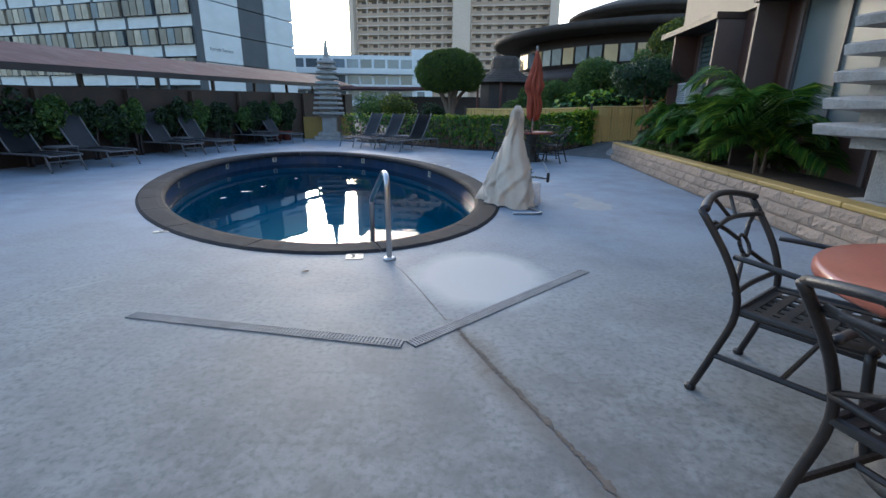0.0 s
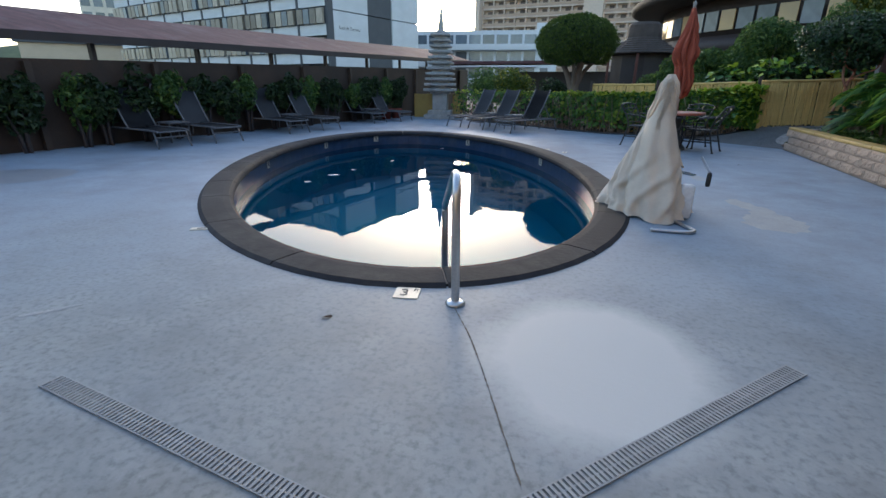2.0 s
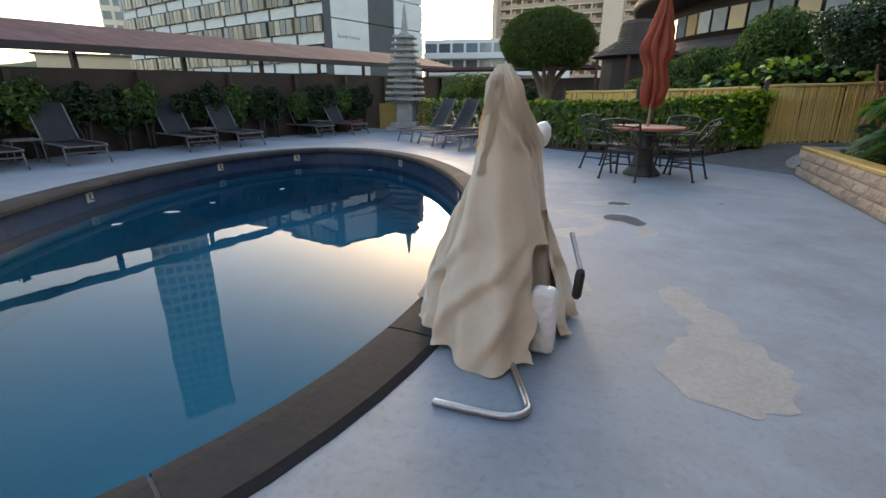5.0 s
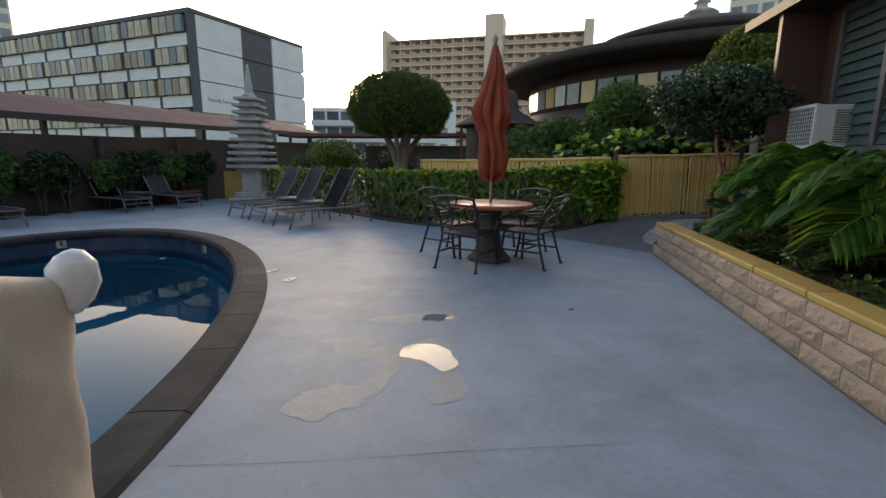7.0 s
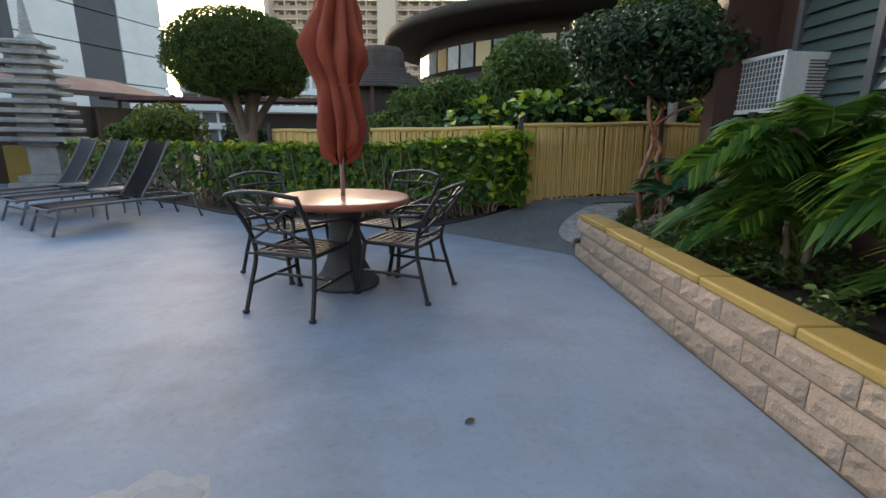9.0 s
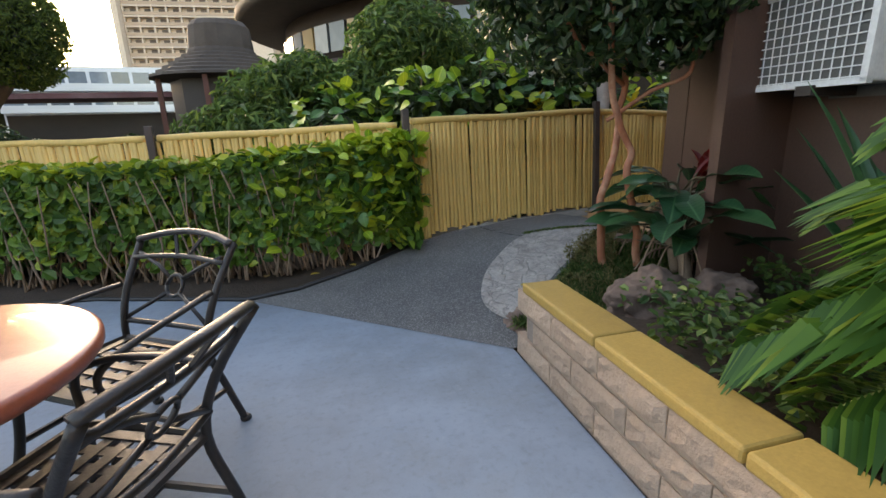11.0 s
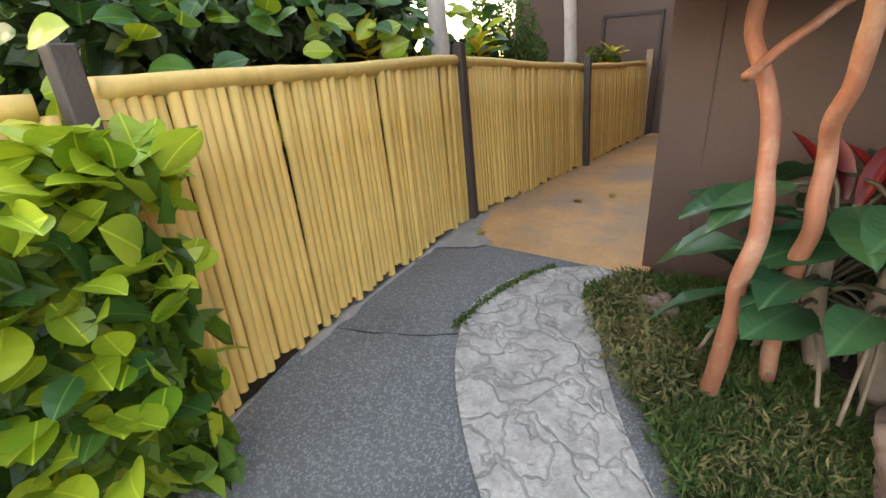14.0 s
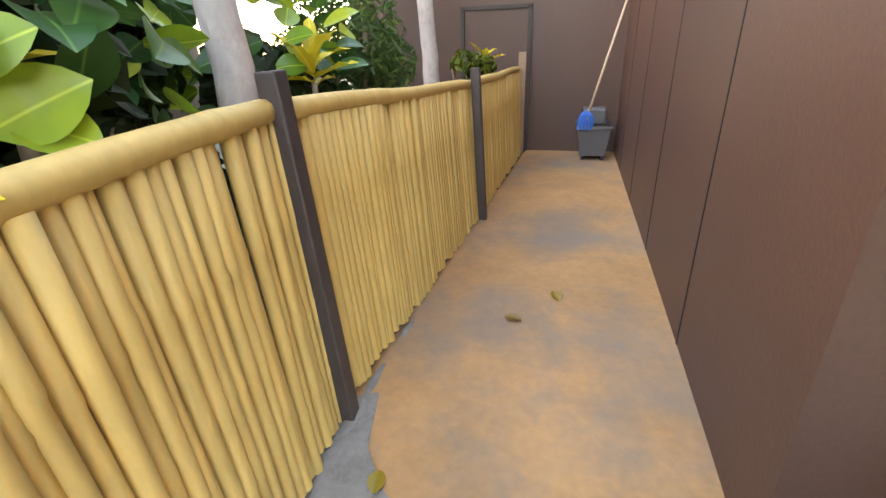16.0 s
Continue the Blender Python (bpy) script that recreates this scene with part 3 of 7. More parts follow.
# planter wall of split-face blocks with painted caps
planter = thing("planter_wall", "low split-face block planter wall with yellow painted cap", "planter wall", kind="structure")
PDIR = Vector((0.104, 1)).normalized()
bm = wall_run(B(), (planter_x(12.5) + 0.02, 12.50), (planter_x(-5) + 0.02, -5), -0.05, 0.411, 0.17)
part("core", bm, M_MORTAR, planter)
bm = B()
prism(bm, [(planter_x(12.48) + 0.02, 12.50), (planter_x(12.48) + 0.20, 12.48), (planter_x(12.48) + 0.20, 12.32), (planter_x(12.48) + 0.02, 12.32)], -0.05, 0.411)
part("end_core", bm, M_MORTAR, planter)
PANG = math.atan2(PDIR.y, PDIR.x)


def block_mesh(l, h, seed):
    rng = random.Random(seed)
    bm = B()
    nx, nz = 8, 4
    g = [[bm.verts.new((l * (i / nx - 0.5), -0.03 + (rng.uniform(-0.006, 0.007) if 0 < i < nx and 0 < k < nz else 0.012), h * (k / nz - 0.5))) for i in range(nx + 1)] for k in range(nz + 1)]
    for k in range(nz):
        for i in range(nx):
            bm.faces.new((g[k][i], g[k][i + 1], g[k + 1][i + 1], g[k + 1][i]))
    rim = g[0] + [r[-1] for r in g[1:]] + g[-1][-2::-1] + [r[0] for r in g[-2:0:-1]]
    back = [bm.verts.new((v.co.x, 0.03, v.co.z)) for v in rim]
    for k in range(len(rim)):
        bm.faces.new((rim[k], back[k], back[(k + 1) % len(rim)], rim[(k + 1) % len(rim)]))
    me = bpy.data.meshes.new("block")
    bm.to_mesh(me)
    bm.free()
    me.materials.append(M_BLOCK)
    return me


BL, BH = 0.395, 0.136
BLOCKS = [block_mesh(BL, BH - 0.007, k) for k in range(6)]
HALF = block_mesh(0.19, BH - 0.007, 77)
for row in range(3):
    for k in range(43):
        s = 0.20 + k * (BL + 0.006) + (0.2 if row % 2 else 0)
        y = 12.60 - s * PDIR.y
        ob = part_of("block", BLOCKS[(k * 5 + row * 3) % 6], None, planter)
        ob.matrix_world = Matrix.Translation((planter_x(y) + 0.02, y, 0.005 + BH * (row + 0.5))) @ Matrix.Rotation(PANG + math.pi, 4, "Z")
    ob = part_of("block", HALF, None, planter)
    ob.matrix_world = Matrix.Translation((planter_x(12.5) + 0.12, 12.495, 0.005 + BH * (row + 0.5))) @ Matrix.Rotation(PANG + math.pi * 0.5 , 4, "Z")
for k in range(24):
    L = 0.70
    y = 12.515 - (k + 0.5) * (L + 0.006) * PDIR.y
    bm = B()
    box(bm, (0, 0, 0), (0.215, L, 0.055), bevel=0.012)
    ob = part("cap", bm, M_CAP, planter)
    ob.matrix_world = Matrix.Translation((planter_x(y) + 0.097, y, 0.440)) @ Matrix.Rotation(PANG - math.pi / 2, 4, "Z")

# planter bed
bm = B()
NX, NY = 10, 44
g = []
for j in range(NY + 1):
    y = -5 + j * (18.45 / NY)
    row = []
    for i in range(NX + 1):
        x0 = planter_x(y) + 0.16
        x1 = facade_x(y) + 0.1
        x = x0 + (x1 - x0) * i / NX
        z = 0.30 + 0.05 * noise.noise(Vector((x * 1.3, y * 1.3, 0)))
        if y > 12.0:
            z += (max(0.05, path_z(x, y)) - 0.01 - z) * min(1, (y - 12.0) / 1.0) * (1 - 0.5 * (i / NX) ** 2)
        row.append(bm.verts.new((x, y, z)))
    g.append(row)
for j in range(NY):
    for i in range(NX):
        bm.faces.new((g[j][i], g[j][i + 1], g[j + 1][i + 1], g[j + 1][i]))
structure("planter_bed", bm, M_SOIL, "dark soil of the planting bed", "soil", True)


# paths
def draped(name, outline, material, label, lift=0.0, step=0.12, category="path", rough=0.0):
    """A sheet over a plan outline that follows the ramp."""
    bm = B()
    xs, ys = [p[0] for p in outline], [p[1] for p in outline]
    f = bm.faces.new([bm.verts.new((x, y, 0)) for x, y in outline])
    for axis, lo, hi in ((0, min(xs), max(xs)), (1, min(ys), max(ys))):
        v = lo + step
        while v < hi:
            co, no = [0, 0, 0], [0, 0, 0]
            co[axis], no[axis] = v, 1
            bmesh.ops.bisect_plane(bm, geom=list(bm.verts) + list(bm.edges) + list(bm.faces), plane_co=co, plane_no=no)
            v += step
    for v in bm.verts:
        v.co.z = path_z(v.co.x, v.co.y) + lift + (rough * noise.noise(v.co * 6) if rough else 0)
    bmesh.ops.recalc_face_normals(bm, faces=bm.faces)
    if sum(fc.normal.z for fc in bm.faces) < 0:
        bmesh.ops.reverse_faces(bm, faces=bm.faces)
    return structure(name, bm, material, label, category, True)


def pave_material():
    m, n, l, p = nodes_of("stamped_stone_paving")
    tc = n.new("ShaderNodeTexCoord")
    nz = noise_node(n, l, 4, 3)
    mp = mixc(n, l, 0.30, tc.outputs["Object"], nz.outputs["Color"])
    v = n.new("ShaderNodeTexVoronoi")
    v.feature = "DISTANCE_TO_EDGE"
    v.inputs["Scale"].default_value = 9.0
    l.new(mp, v.inputs["Vector"])
    fine, mid = noise_node(n, l, 60, 5, 0.7), noise_node(n, l, 9, 6, 0.75)
    c = mixc(n, l, ramp(n, l, mid.outputs["Fac"], 0.36, 0.62), (0.22, 0.20, 0.185), (0.40, 0.365, 0.33))
    c = mixc(n, l, ramp(n, l, v.outputs["Distance"], 0.035, 0.0), c, (0.19, 0.175, 0.16))
    c = mixc(n, l, ramp(n, l, fine.outputs["Fac"], 0.5, 0.75), c, (0.20, 0.19, 0.18))
    l.new(c, p.inputs["Base Color"])
    p.inputs["Roughness"].default_value = 0.8
    bp = n.new("ShaderNodeBump")
    bp.inputs["Strength"].default_value, bp.inputs["Distance"].default_value = 0.8, 0.02
    l.new(mixc(n, l, 0.5, ramp(n, l, v.outputs["Distance"], 0.0, 0.12), mid.outputs["Fac"]), bp.inputs["Height"])
    l.new(bp.outputs["Normal"], p.inputs["Normal"])
    return m


M_PAVE = pave_material()
draped("path", [(4.74, 12.66), (3.2, 14.25), (3.6, 14.22), (4.6, 14.42), (5.7, 14.58), (6.52, 14.72), (6.5, 13.45), (6.1, 13.15), (5.25, 12.70), (5.0, 12.6)], M_PATH, "grey aggregate concrete path ramping up from the deck", 0.003)
STONE = [tuple(p)[:2] for p in smooth_line([(4.92, 12.76, 0), (4.80, 13.15, 0), (4.97, 13.52, 0), (5.26, 13.80, 0), (5.52, 13.96, 0), (5.80, 14.04, 0), (6.08, 14.00, 0), (6.30, 13.86, 0), (6.46, 13.66, 0)], 4)] + [tuple(p)[:2] for p in smooth_line([(6.42, 13.50, 0), (6.05, 13.52, 0), (5.66, 13.38, 0), (5.32, 13.17, 0), (5.12, 12.98, 0), (5.04, 12.78, 0)], 4)]
draped("stone_paving", STONE, M_PAVE, "pale stamped stone paving beside the path", 0.012, 0.08, rough=0.006)
draped("passage_floor", [(6.46, 13.4), (6.48, 14.7), (11.6, 14.2), (11.6, 13.1)], M_ORANGE, "ochre stained concrete passage floor", 0.006, 0.5, "floor")
bm = B()
prism(bm, [(6.52, 13.4), (6.54, 14.75), (11.7, 14.25), (11.7, 13.0)], -0.05, 0.30)
structure("passage_base", bm, M_PATH, "grey concrete base under the passage", "floor")

draped("mortar_patch", [(6.28, 14.60), (6.40, 14.36), (6.52, 14.28), (6.62, 14.40), (6.76, 14.50), (7.02, 14.55), (6.98, 14.64), (6.6, 14.66)], surf("pale_mortar", (0.27, 0.25, 0.225), 0.9, vary=0.25, big=8, fine=40, bump=0.8), "rough pale mortar patch at the fence post's foot", 0.010, 0.08, "mortar", 0.006)
# cracked joints across the path
for pts in ([(5.36, 14.47), (5.44, 14.25), (5.52, 14.10), (5.60, 13.99)],):
    bm = B()
    line = smooth_line([(x, y, 0) for x, y in pts], 8)
    tube(bm, [(p.x + 0.010 * noise.noise(p * 14), p.y + 0.010 * noise.noise(p * 14 + Vector((4, 0, 0))), path_z(p.x, p.y) + 0.001) for p in line], [0.005 + 0.003 * noise.noise(p * 20) for p in line], 5)
    structure("path_joint", bm, M_BLACK, "dark cracked joint across the concrete path", "joint", True)

# hedge bed
HF = [(-4.0, 19.1), (-0.75, 16.95), (0.35, 15.95), (1.35, 15.25), (2.05, 15.1), (2.95, 14.72), (3.6, 14.5), (4.2, 14.3), (4.60, 14.22)]
EDGE = [(-3.3, 18.7), (-0.7, 16.64), (0.3, 15.64), (1.3, 14.94), (2.0, 14.82), (2.9, 14.40), (3.2, 14.25), (3.6, 14.19), (4.1, 14.26), (4.66, 14.42)]
bm = B()
lo = [bm.verts.new((x, y, path_z(x, y) + 0.002)) for x, y in EDGE]
hi = [bm.verts.new((x + 0.5, y + 1.3, path_z(x, y) + 0.03)) for x, y in EDGE]
for k in range(len(lo) - 1):
    bm.faces.new((lo[k], lo[k + 1], hi[k + 1], hi[k]))
structure("hedge_bed", bm, M_SOIL, "dark soil strip under the hedge", "soil", True)
bm = B()
tube(bm, [(x, y - 0.01, path_z(x, y) + 0.012) for x, y in EDGE], 0.02, 6)
structure("edging", bm, M_BLACK, "black plastic bed edging strip", "edging", True)

# brown building: facade, passage wall, end wall
W0, W1, W2 = (6.598, 13.44), (11.50, 13.17), (11.66, 16.4)
HB = 3.08


def facade_panel(bm, y0, y1, z0, z1, proud=0.0, thick=0.2):
    return prism(bm, [(facade_x(y1) - proud, y1), (facade_x(y0) - proud, y0), (facade_x(y0) + thick, y0), (facade_x(y1) + thick, y1)][::-1], z0, z1)


bm = B()
for y0, y1, z1, out in ((12.2, 13.425, HB, 0), (10.55, 12.2, 1.40, 0), (8.9, 10.55, HB, 0), (8.66, 8.9, HB, 0.06), (8.3, 8.66, HB, 0), (6.2, 8.3, 1.0, 0), (4.0, 6.2, HB, 0), (2.0, 4.0, 1.0, 0), (-6.0, 2.0, HB, 0)):
    facade_panel(bm, y0, y1, -0.05, z1, out)
structure("wall_east", bm, M_BROWN, "dark brown painted hotel wing wall", "wall")
bm = B()
for a, b in ((10.52, 10.62), (8.26, 8.34), (6.16, 6.24), (3.97, 4.05)):
    facade_panel(bm, a, b, -0.05, HB, 0.035, 0.0)
structure("trim", bm, surf("grey_brown_trim", (0.13, 0.10, 0.09), 0.55, vary=0.15, bump=0.15), "grey-brown upright trim boards on the facade", "trim")
bm = B()
facade_panel(bm, -6.0, 13.2, HB + 0.12, HB + 4.5, 0.1, 0.6)
structure("wall_upper", bm, M_BEIGE, "beige rendered upper storey wall", "wall")
# first eave runs on past the window bay, added to shade the wall recess
for ya, yb in ((10.15, 13.3), (-6.0, 8.80)):
    bm = B()
    vs = [(facade_x(yb) - 0.62, yb), (facade_x(ya) - 0.62, ya), (facade_x(ya) + 0.2, ya), (facade_x(yb) + 0.2, yb)]
    prism(bm, vs[::-1], HB, HB + 0.12)
    structure("eave", bm, M_BROWN_DARK, "dark timber eave over the windows", "eave")
for ya in (10.18, 8.70):
    bm = B()
    facade_panel(bm, ya, ya + 0.07, 0.28, HB, 0.56, 0.0)
    structure("trim_fin", bm, surf("grey_brown_trim", (0.13, 0.10, 0.09), 0.55, vary=0.15, bump=0.15), "grey-brown upright fin board beside the window bay", "trim")
bm = B()
facade_panel(bm, 12.40, 12.47, 0.20, HB, 0.56, 0.0)
structure("wall_fin", bm, M_BROWN, "brown painted fin wall at the end of the window bay", "wall")
bm = B()
facade_panel(bm, 8.80, 10.15, HB, HB + 0.12, 0.0, 0.2)
structure("wall_strip", bm, M_BROWN, "dark brown wall strip under the upper storey", "wall")


def facade_window(name, y0, y1, z0, z1, slats):
    t = thing(name, "jalousie window with grey frame and dim glass slats", "window", kind="structure")
    bm = B()
    facade_panel(bm, y0, y1, z0, z1, -0.14, 0.15)
    part("backing", bm, glass_pane("dim_room", (0.02, 0.025, 0.026), 0.2), t)
    bm = B()
    for a, b, c, d in ((y0, y0 + 0.06, z0, z1), (y1 - 0.06, y1, z0, z1), (y0, y1, z0, z0 + 0.06), (y0, y1, z1 - 0.06, z1), ((y0 + y1) / 2 - 0.035, (y0 + y1) / 2 + 0.035, z0, z1)):
        facade_panel(bm, a, b, c, d, 0.0, 0.08)
    part("window_frame", bm, M_GREYMETAL, t)
    if slats:
        nsl = int((z1 - z0 - 0.12) / 0.115)
        for k in range(nsl):
            z = z0 + 0.07 + (k + 0.5) * (z1 - z0 - 0.14) / nsl
            for a, b in ((y0 + 0.065, (y0 + y1) / 2 - 0.04), ((y0 + y1) / 2 + 0.04, y1 - 0.065)):
                bm = B()
                ym = (a + b) / 2
                box(bm, (0, 0, 0), (0.012, b - a, 0.125), Matrix.Rotation(radians(20), 4, "Y"))
                ob = part("glass_slat", bm, glass_pane("grey_green_slat", (0.055, 0.075, 0.072), 0.12), t)
                ob.matrix_world = Matrix.Translation((facade_x(ym) + 0.05, ym, z)) @ Matrix.Rotation(-math.atan(0.095), 4, "Z")
    else:
        bm = B()
        facade_panel(bm, y0 + 0.05, y1 - 0.05, z0 + 0.05, z1 - 0.05, -0.04, 0.05)
        part("pane", bm, glass_pane("grey_pane", (0.09, 0.11, 0.115), 0.35), t)
    return t


facade_window("window_1", 10.55, 12.2, 1.40, HB, True)
facade_window("window_2", 6.2, 8.3, 1.0, HB, False)
facade_window("window_3", 2.0, 4.0, 1.0, HB, False)
bm = wall_run(B(), W1, W0, -0.05, HB + 1.2, 0.2)
structure("wall_passage", bm, M_BROWN, "dark brown panelled wall along the passage", "wall")
bm = B()
dv = (Vector(W1) - Vector(W0)).normalized()
for s in (0.93, 1.95, 2.97, 3.99):
    p = Vector(W0) + dv * s
    wall_run(bm, tuple(p), tuple(p + dv * 0.012), 0.36, HB + 1.0, 0.003)
structure("panel_seams", bm, M_BLACK, "dark vertical seams between wall panels", "trim")
bm = wall_run(B(), W2, W1, -0.05, HB + 1.2, 0.2)
structure("wall_end", bm, M_BROWN, "dark brown wall closing the passage", "wall")
door = thing("door_1", "brown flush door in the end wall, closed", "door", kind="structure")
ev = (Vector(W2) - Vector(W1)).normalized()
en = Vector((-ev.y, ev.x))
d0 = Vector(W1) + ev * 1.02
bm = B()
for a, b, z0, z1 in ((0, 0.04, 0.36, 2.0), (0.78, 0.82, 0.36, 2.0), (0, 0.82, 1.96, 2.0)):
    p, q = d0 + ev * a, d0 + ev * b
    prism(bm, [tuple(p), tuple(q), tuple(q + en * 0.035), tuple(p + en * 0.035)], z0, z1)
part("door_frame", bm, M_BROWN_DARK, door)
bm = B()
p, q = d0 + ev * 0.045, d0 + ev * 0.775
prism(bm, [tuple(p), tuple(q), tuple(q + en * 0.012), tuple(p + en * 0.012)], 0.37, 1.955)
part("door_leaf", bm, M_BROWN, door)
# roof over the brown block and the sides that close it
bm = B()
prism(bm, [(6.9, 13.2), (11.5, 12.9), (20, 12), (20, -6), (7.6, -6)], HB + 1.2, HB + 1.3)
structure("roof_east", bm, M_BROWN_DARK, "flat roof over the hotel wing", "roof")
bm = B()
prism(bm, [(-14, -6.0), (12, -6.0), (12, -6.4), (-14, -6.4)], -0.06, 7.0)
structure("wall_south", bm, M_BEIGE, "beige hotel wall behind the start of the walk", "wall")


# ---------- things on the deck ----------
def turned(x, y, heading, z=0.0):
    """A pose on the deck whose own +y points along heading (a plan direction)."""
    return Matrix.Translation((x, y, z)) @ Matrix.Rotation(math.atan2(-heading[0], heading[1]), 4, "Z")


def build_chair(group):
    """Cast-aluminium armchair: lattice seat, curved back with a ring, arms, splayed legs."""
    t = thing("patio_armchair", "dark bronze cast metal patio armchair with lattice seat", "chair", group=group)
    for i in range(7):
        x = -0.195 + i * 0.065
        bm = B()
        box(bm, (x, 0.0, 0.425 - 0.012 * (1 - (x / 0.2) ** 2)), (0.036, 0.44, 0.008))
        part("seat_slat", bm, M_IRON, t)
        bm = B()
        box(bm, (0, x, 0.428 - 0.008), (0.44, 0.036, 0.008))
        part("seat_slat", bm, M_IRON, t)
    bm = B()
    tube(bm, [(-0.23, -0.22, 0.42), (-0.245, 0.1, 0.425), (-0.23, 0.23, 0.42), (0.23, 0.23, 0.42), (0.245, 0.1, 0.425), (0.23, -0.22, 0.42), (-0.23, -0.22, 0.42)], 0.016, 6)
    part("seat_frame", bm, M_IRON, t)
    for s in (-1, 1):
        bm = B()
        tube(bm, smooth_line([(s * 0.27, -0.33, 0.0), (s * 0.255, -0.27, 0.2), (s * 0.235, -0.22, 0.42), (s * 0.25, -0.275, 0.62), (s * 0.27, -0.42, 0.84)], 4), [0.016] * 17, 8)
        part("back_leg", bm, M_IRON, t, smooth=True)
        bm = B()
        tube(bm, smooth_line([(s * 0.27, 0.30, 0.0), (s * 0.25, 0.25, 0.2), (s * 0.24, 0.22, 0.42)], 4), 0.018, 8)
        part("front_leg", bm, M_IRON, t, smooth=True)
        bm = B()
        tube(bm, smooth_line([(s * 0.255, -0.26, 0.66), (s * 0.29, -0.05, 0.65), (s * 0.295, 0.16, 0.62), (s * 0.275, 0.26, 0.56), (s * 0.245, 0.22, 0.43)], 4), 0.017, 8, flat=0.7)
        part("armrest", bm, M_IRON, t, smooth=True)
        bm = B()
        tube(bm, [(s * 0.255, -0.27, 0.20), (s * 0.25, 0.25, 0.20)], 0.013, 6)
        part("side_stretcher", bm, M_IRON, t)
        for fy in (-0.33, 0.30):
            bm = B()
            lathe(bm, [(0.022, 0.0), (0.026, 0.008), (0.024, 0.02), (0.016, 0.026)], 10, Matrix.Translation((s * 0.27, fy, 0.0)))
            part("foot", bm, M_IRON, t)
    bm = B()
    tube(bm, [(-0.25, -0.01, 0.20), (0.25, -0.01, 0.20)], 0.012, 6)
    part("cross_stretcher", bm, M_IRON, t)

    def on_back(x, z):
        k = (z - 0.42) / 0.46
        return (x, -0.22 - 0.215 * max(0.0, k) ** 1.7 - 0.03 * (1 - (x / 0.27) ** 2), z)
    bm = B()
    tube(bm, smooth_line([on_back(-0.27, 0.84), on_back(-0.14, 0.865), on_back(0, 0.875), on_back(0.14, 0.865), on_back(0.27, 0.84)], 4), 0.021, 8, flat=0.7)
    part("top_rail", bm, M_IRON, t, smooth=True)
    bm = B()
    tube(bm, smooth_line([on_back(-0.258, 0.765), on_back(0, 0.775), on_back(0.258, 0.765)], 4), 0.012, 6)
    part("back_rail", bm, M_IRON, t, smooth=True)
    bm = B()
    tube(bm, smooth_line([on_back(-0.245, 0.50), on_back(0, 0.49), on_back(0.245, 0.50)], 4), 0.013, 6)
    part("back_rail", bm, M_IRON, t, smooth=True)
    bm = B()
    tube(bm, [on_back(0.045 * math.cos(a), 0.655 + 0.045 * math.sin(a)) for a in [2 * math.pi * k / 14 for k in range(15)]], 0.009, 6)
    part("ring", bm, M_IRON, t, smooth=True)
    for sx, sz in ((-1, 1), (1, 1), (-1, -1), (1, -1)):
        bm = B()
        tube(bm, [on_back(sx * 0.035, 0.655 + sz * 0.03), on_back(sx * 0.12, 0.655 + sz * 0.08), on_back(sx * 0.235, 0.655 + sz * (0.13 if sz > 0 else 0.145))], 0.010, 6)
        part("back_brace", bm, M_IRON, t, smooth=True)
    for s in (-1, 1):
        bm = B()
        tube(bm, [on_back(s * 0.03, 0.775), on_back(s * 0.09, 0.87)], 0.009, 6)
        part("top_brace", bm, M_IRON, t)
    return t


def build_table(x, y, label):
    t = thing("round_table", label, "table", Matrix.Translation((x, y, 0)))
    bm = B()
    lathe(bm, [(0.50, 0.685), (0.525, 0.69), (0.535, 0.705), (0.535, 0.728), (0.528, 0.738), (0.515, 0.742), (0.03, 0.742)], 56)
    part("tabletop", bm, M_TABLE, t, "terracotta red round top", True)
    bm = B()
    lathe(bm, [(0.27, 0.0), (0.275, 0.03), (0.25, 0.06), (0.20, 0.12), (0.155, 0.22), (0.13, 0.38), (0.125, 0.55), (0.15, 0.66), (0.2, 0.685)], 32)
    part("pedestal", bm, M_PEDESTAL, t, "flared dark grey pedestal", True)
    return t


build_table(2.43, 11.93, "round terracotta table on a flared pedestal, umbrella in it")
build_table(1.95, 1.20, "round terracotta table on a flared pedestal near the walk's start")
chair = build_chair("patio chairs")


def seat_at(first, tx, ty, ang, dist, twist=0.0):
    """Puts a chair at a table, facing it."""
    a = radians(ang)
    x, y = tx + math.cos(a) * dist, ty + math.sin(a) * dist
    h = radians(ang + 180 + twist)
    m = turned(x, y, (math.cos(h), math.sin(h)))
    if first:
        chair.matrix_world = m
    else:
        copy_thing(chair, m)


seat_at(True, 2.43, 11.93, 238, 0.50, 6)
seat_at(False, 2.43, 11.93, 338, 0.52, -8)
seat_at(False, 2.43, 11.93, 52, 0.66)
seat_at(False, 2.43, 11.93, 142, 0.66)
seat_at(False, 1.95, 1.20, 109, 0.55, 18.5)
seat_at(False, 1.95, 1.20, 219, 0.50, -21)
seat_at(False, -8.35, 4.6, 0, 0.0, 40)

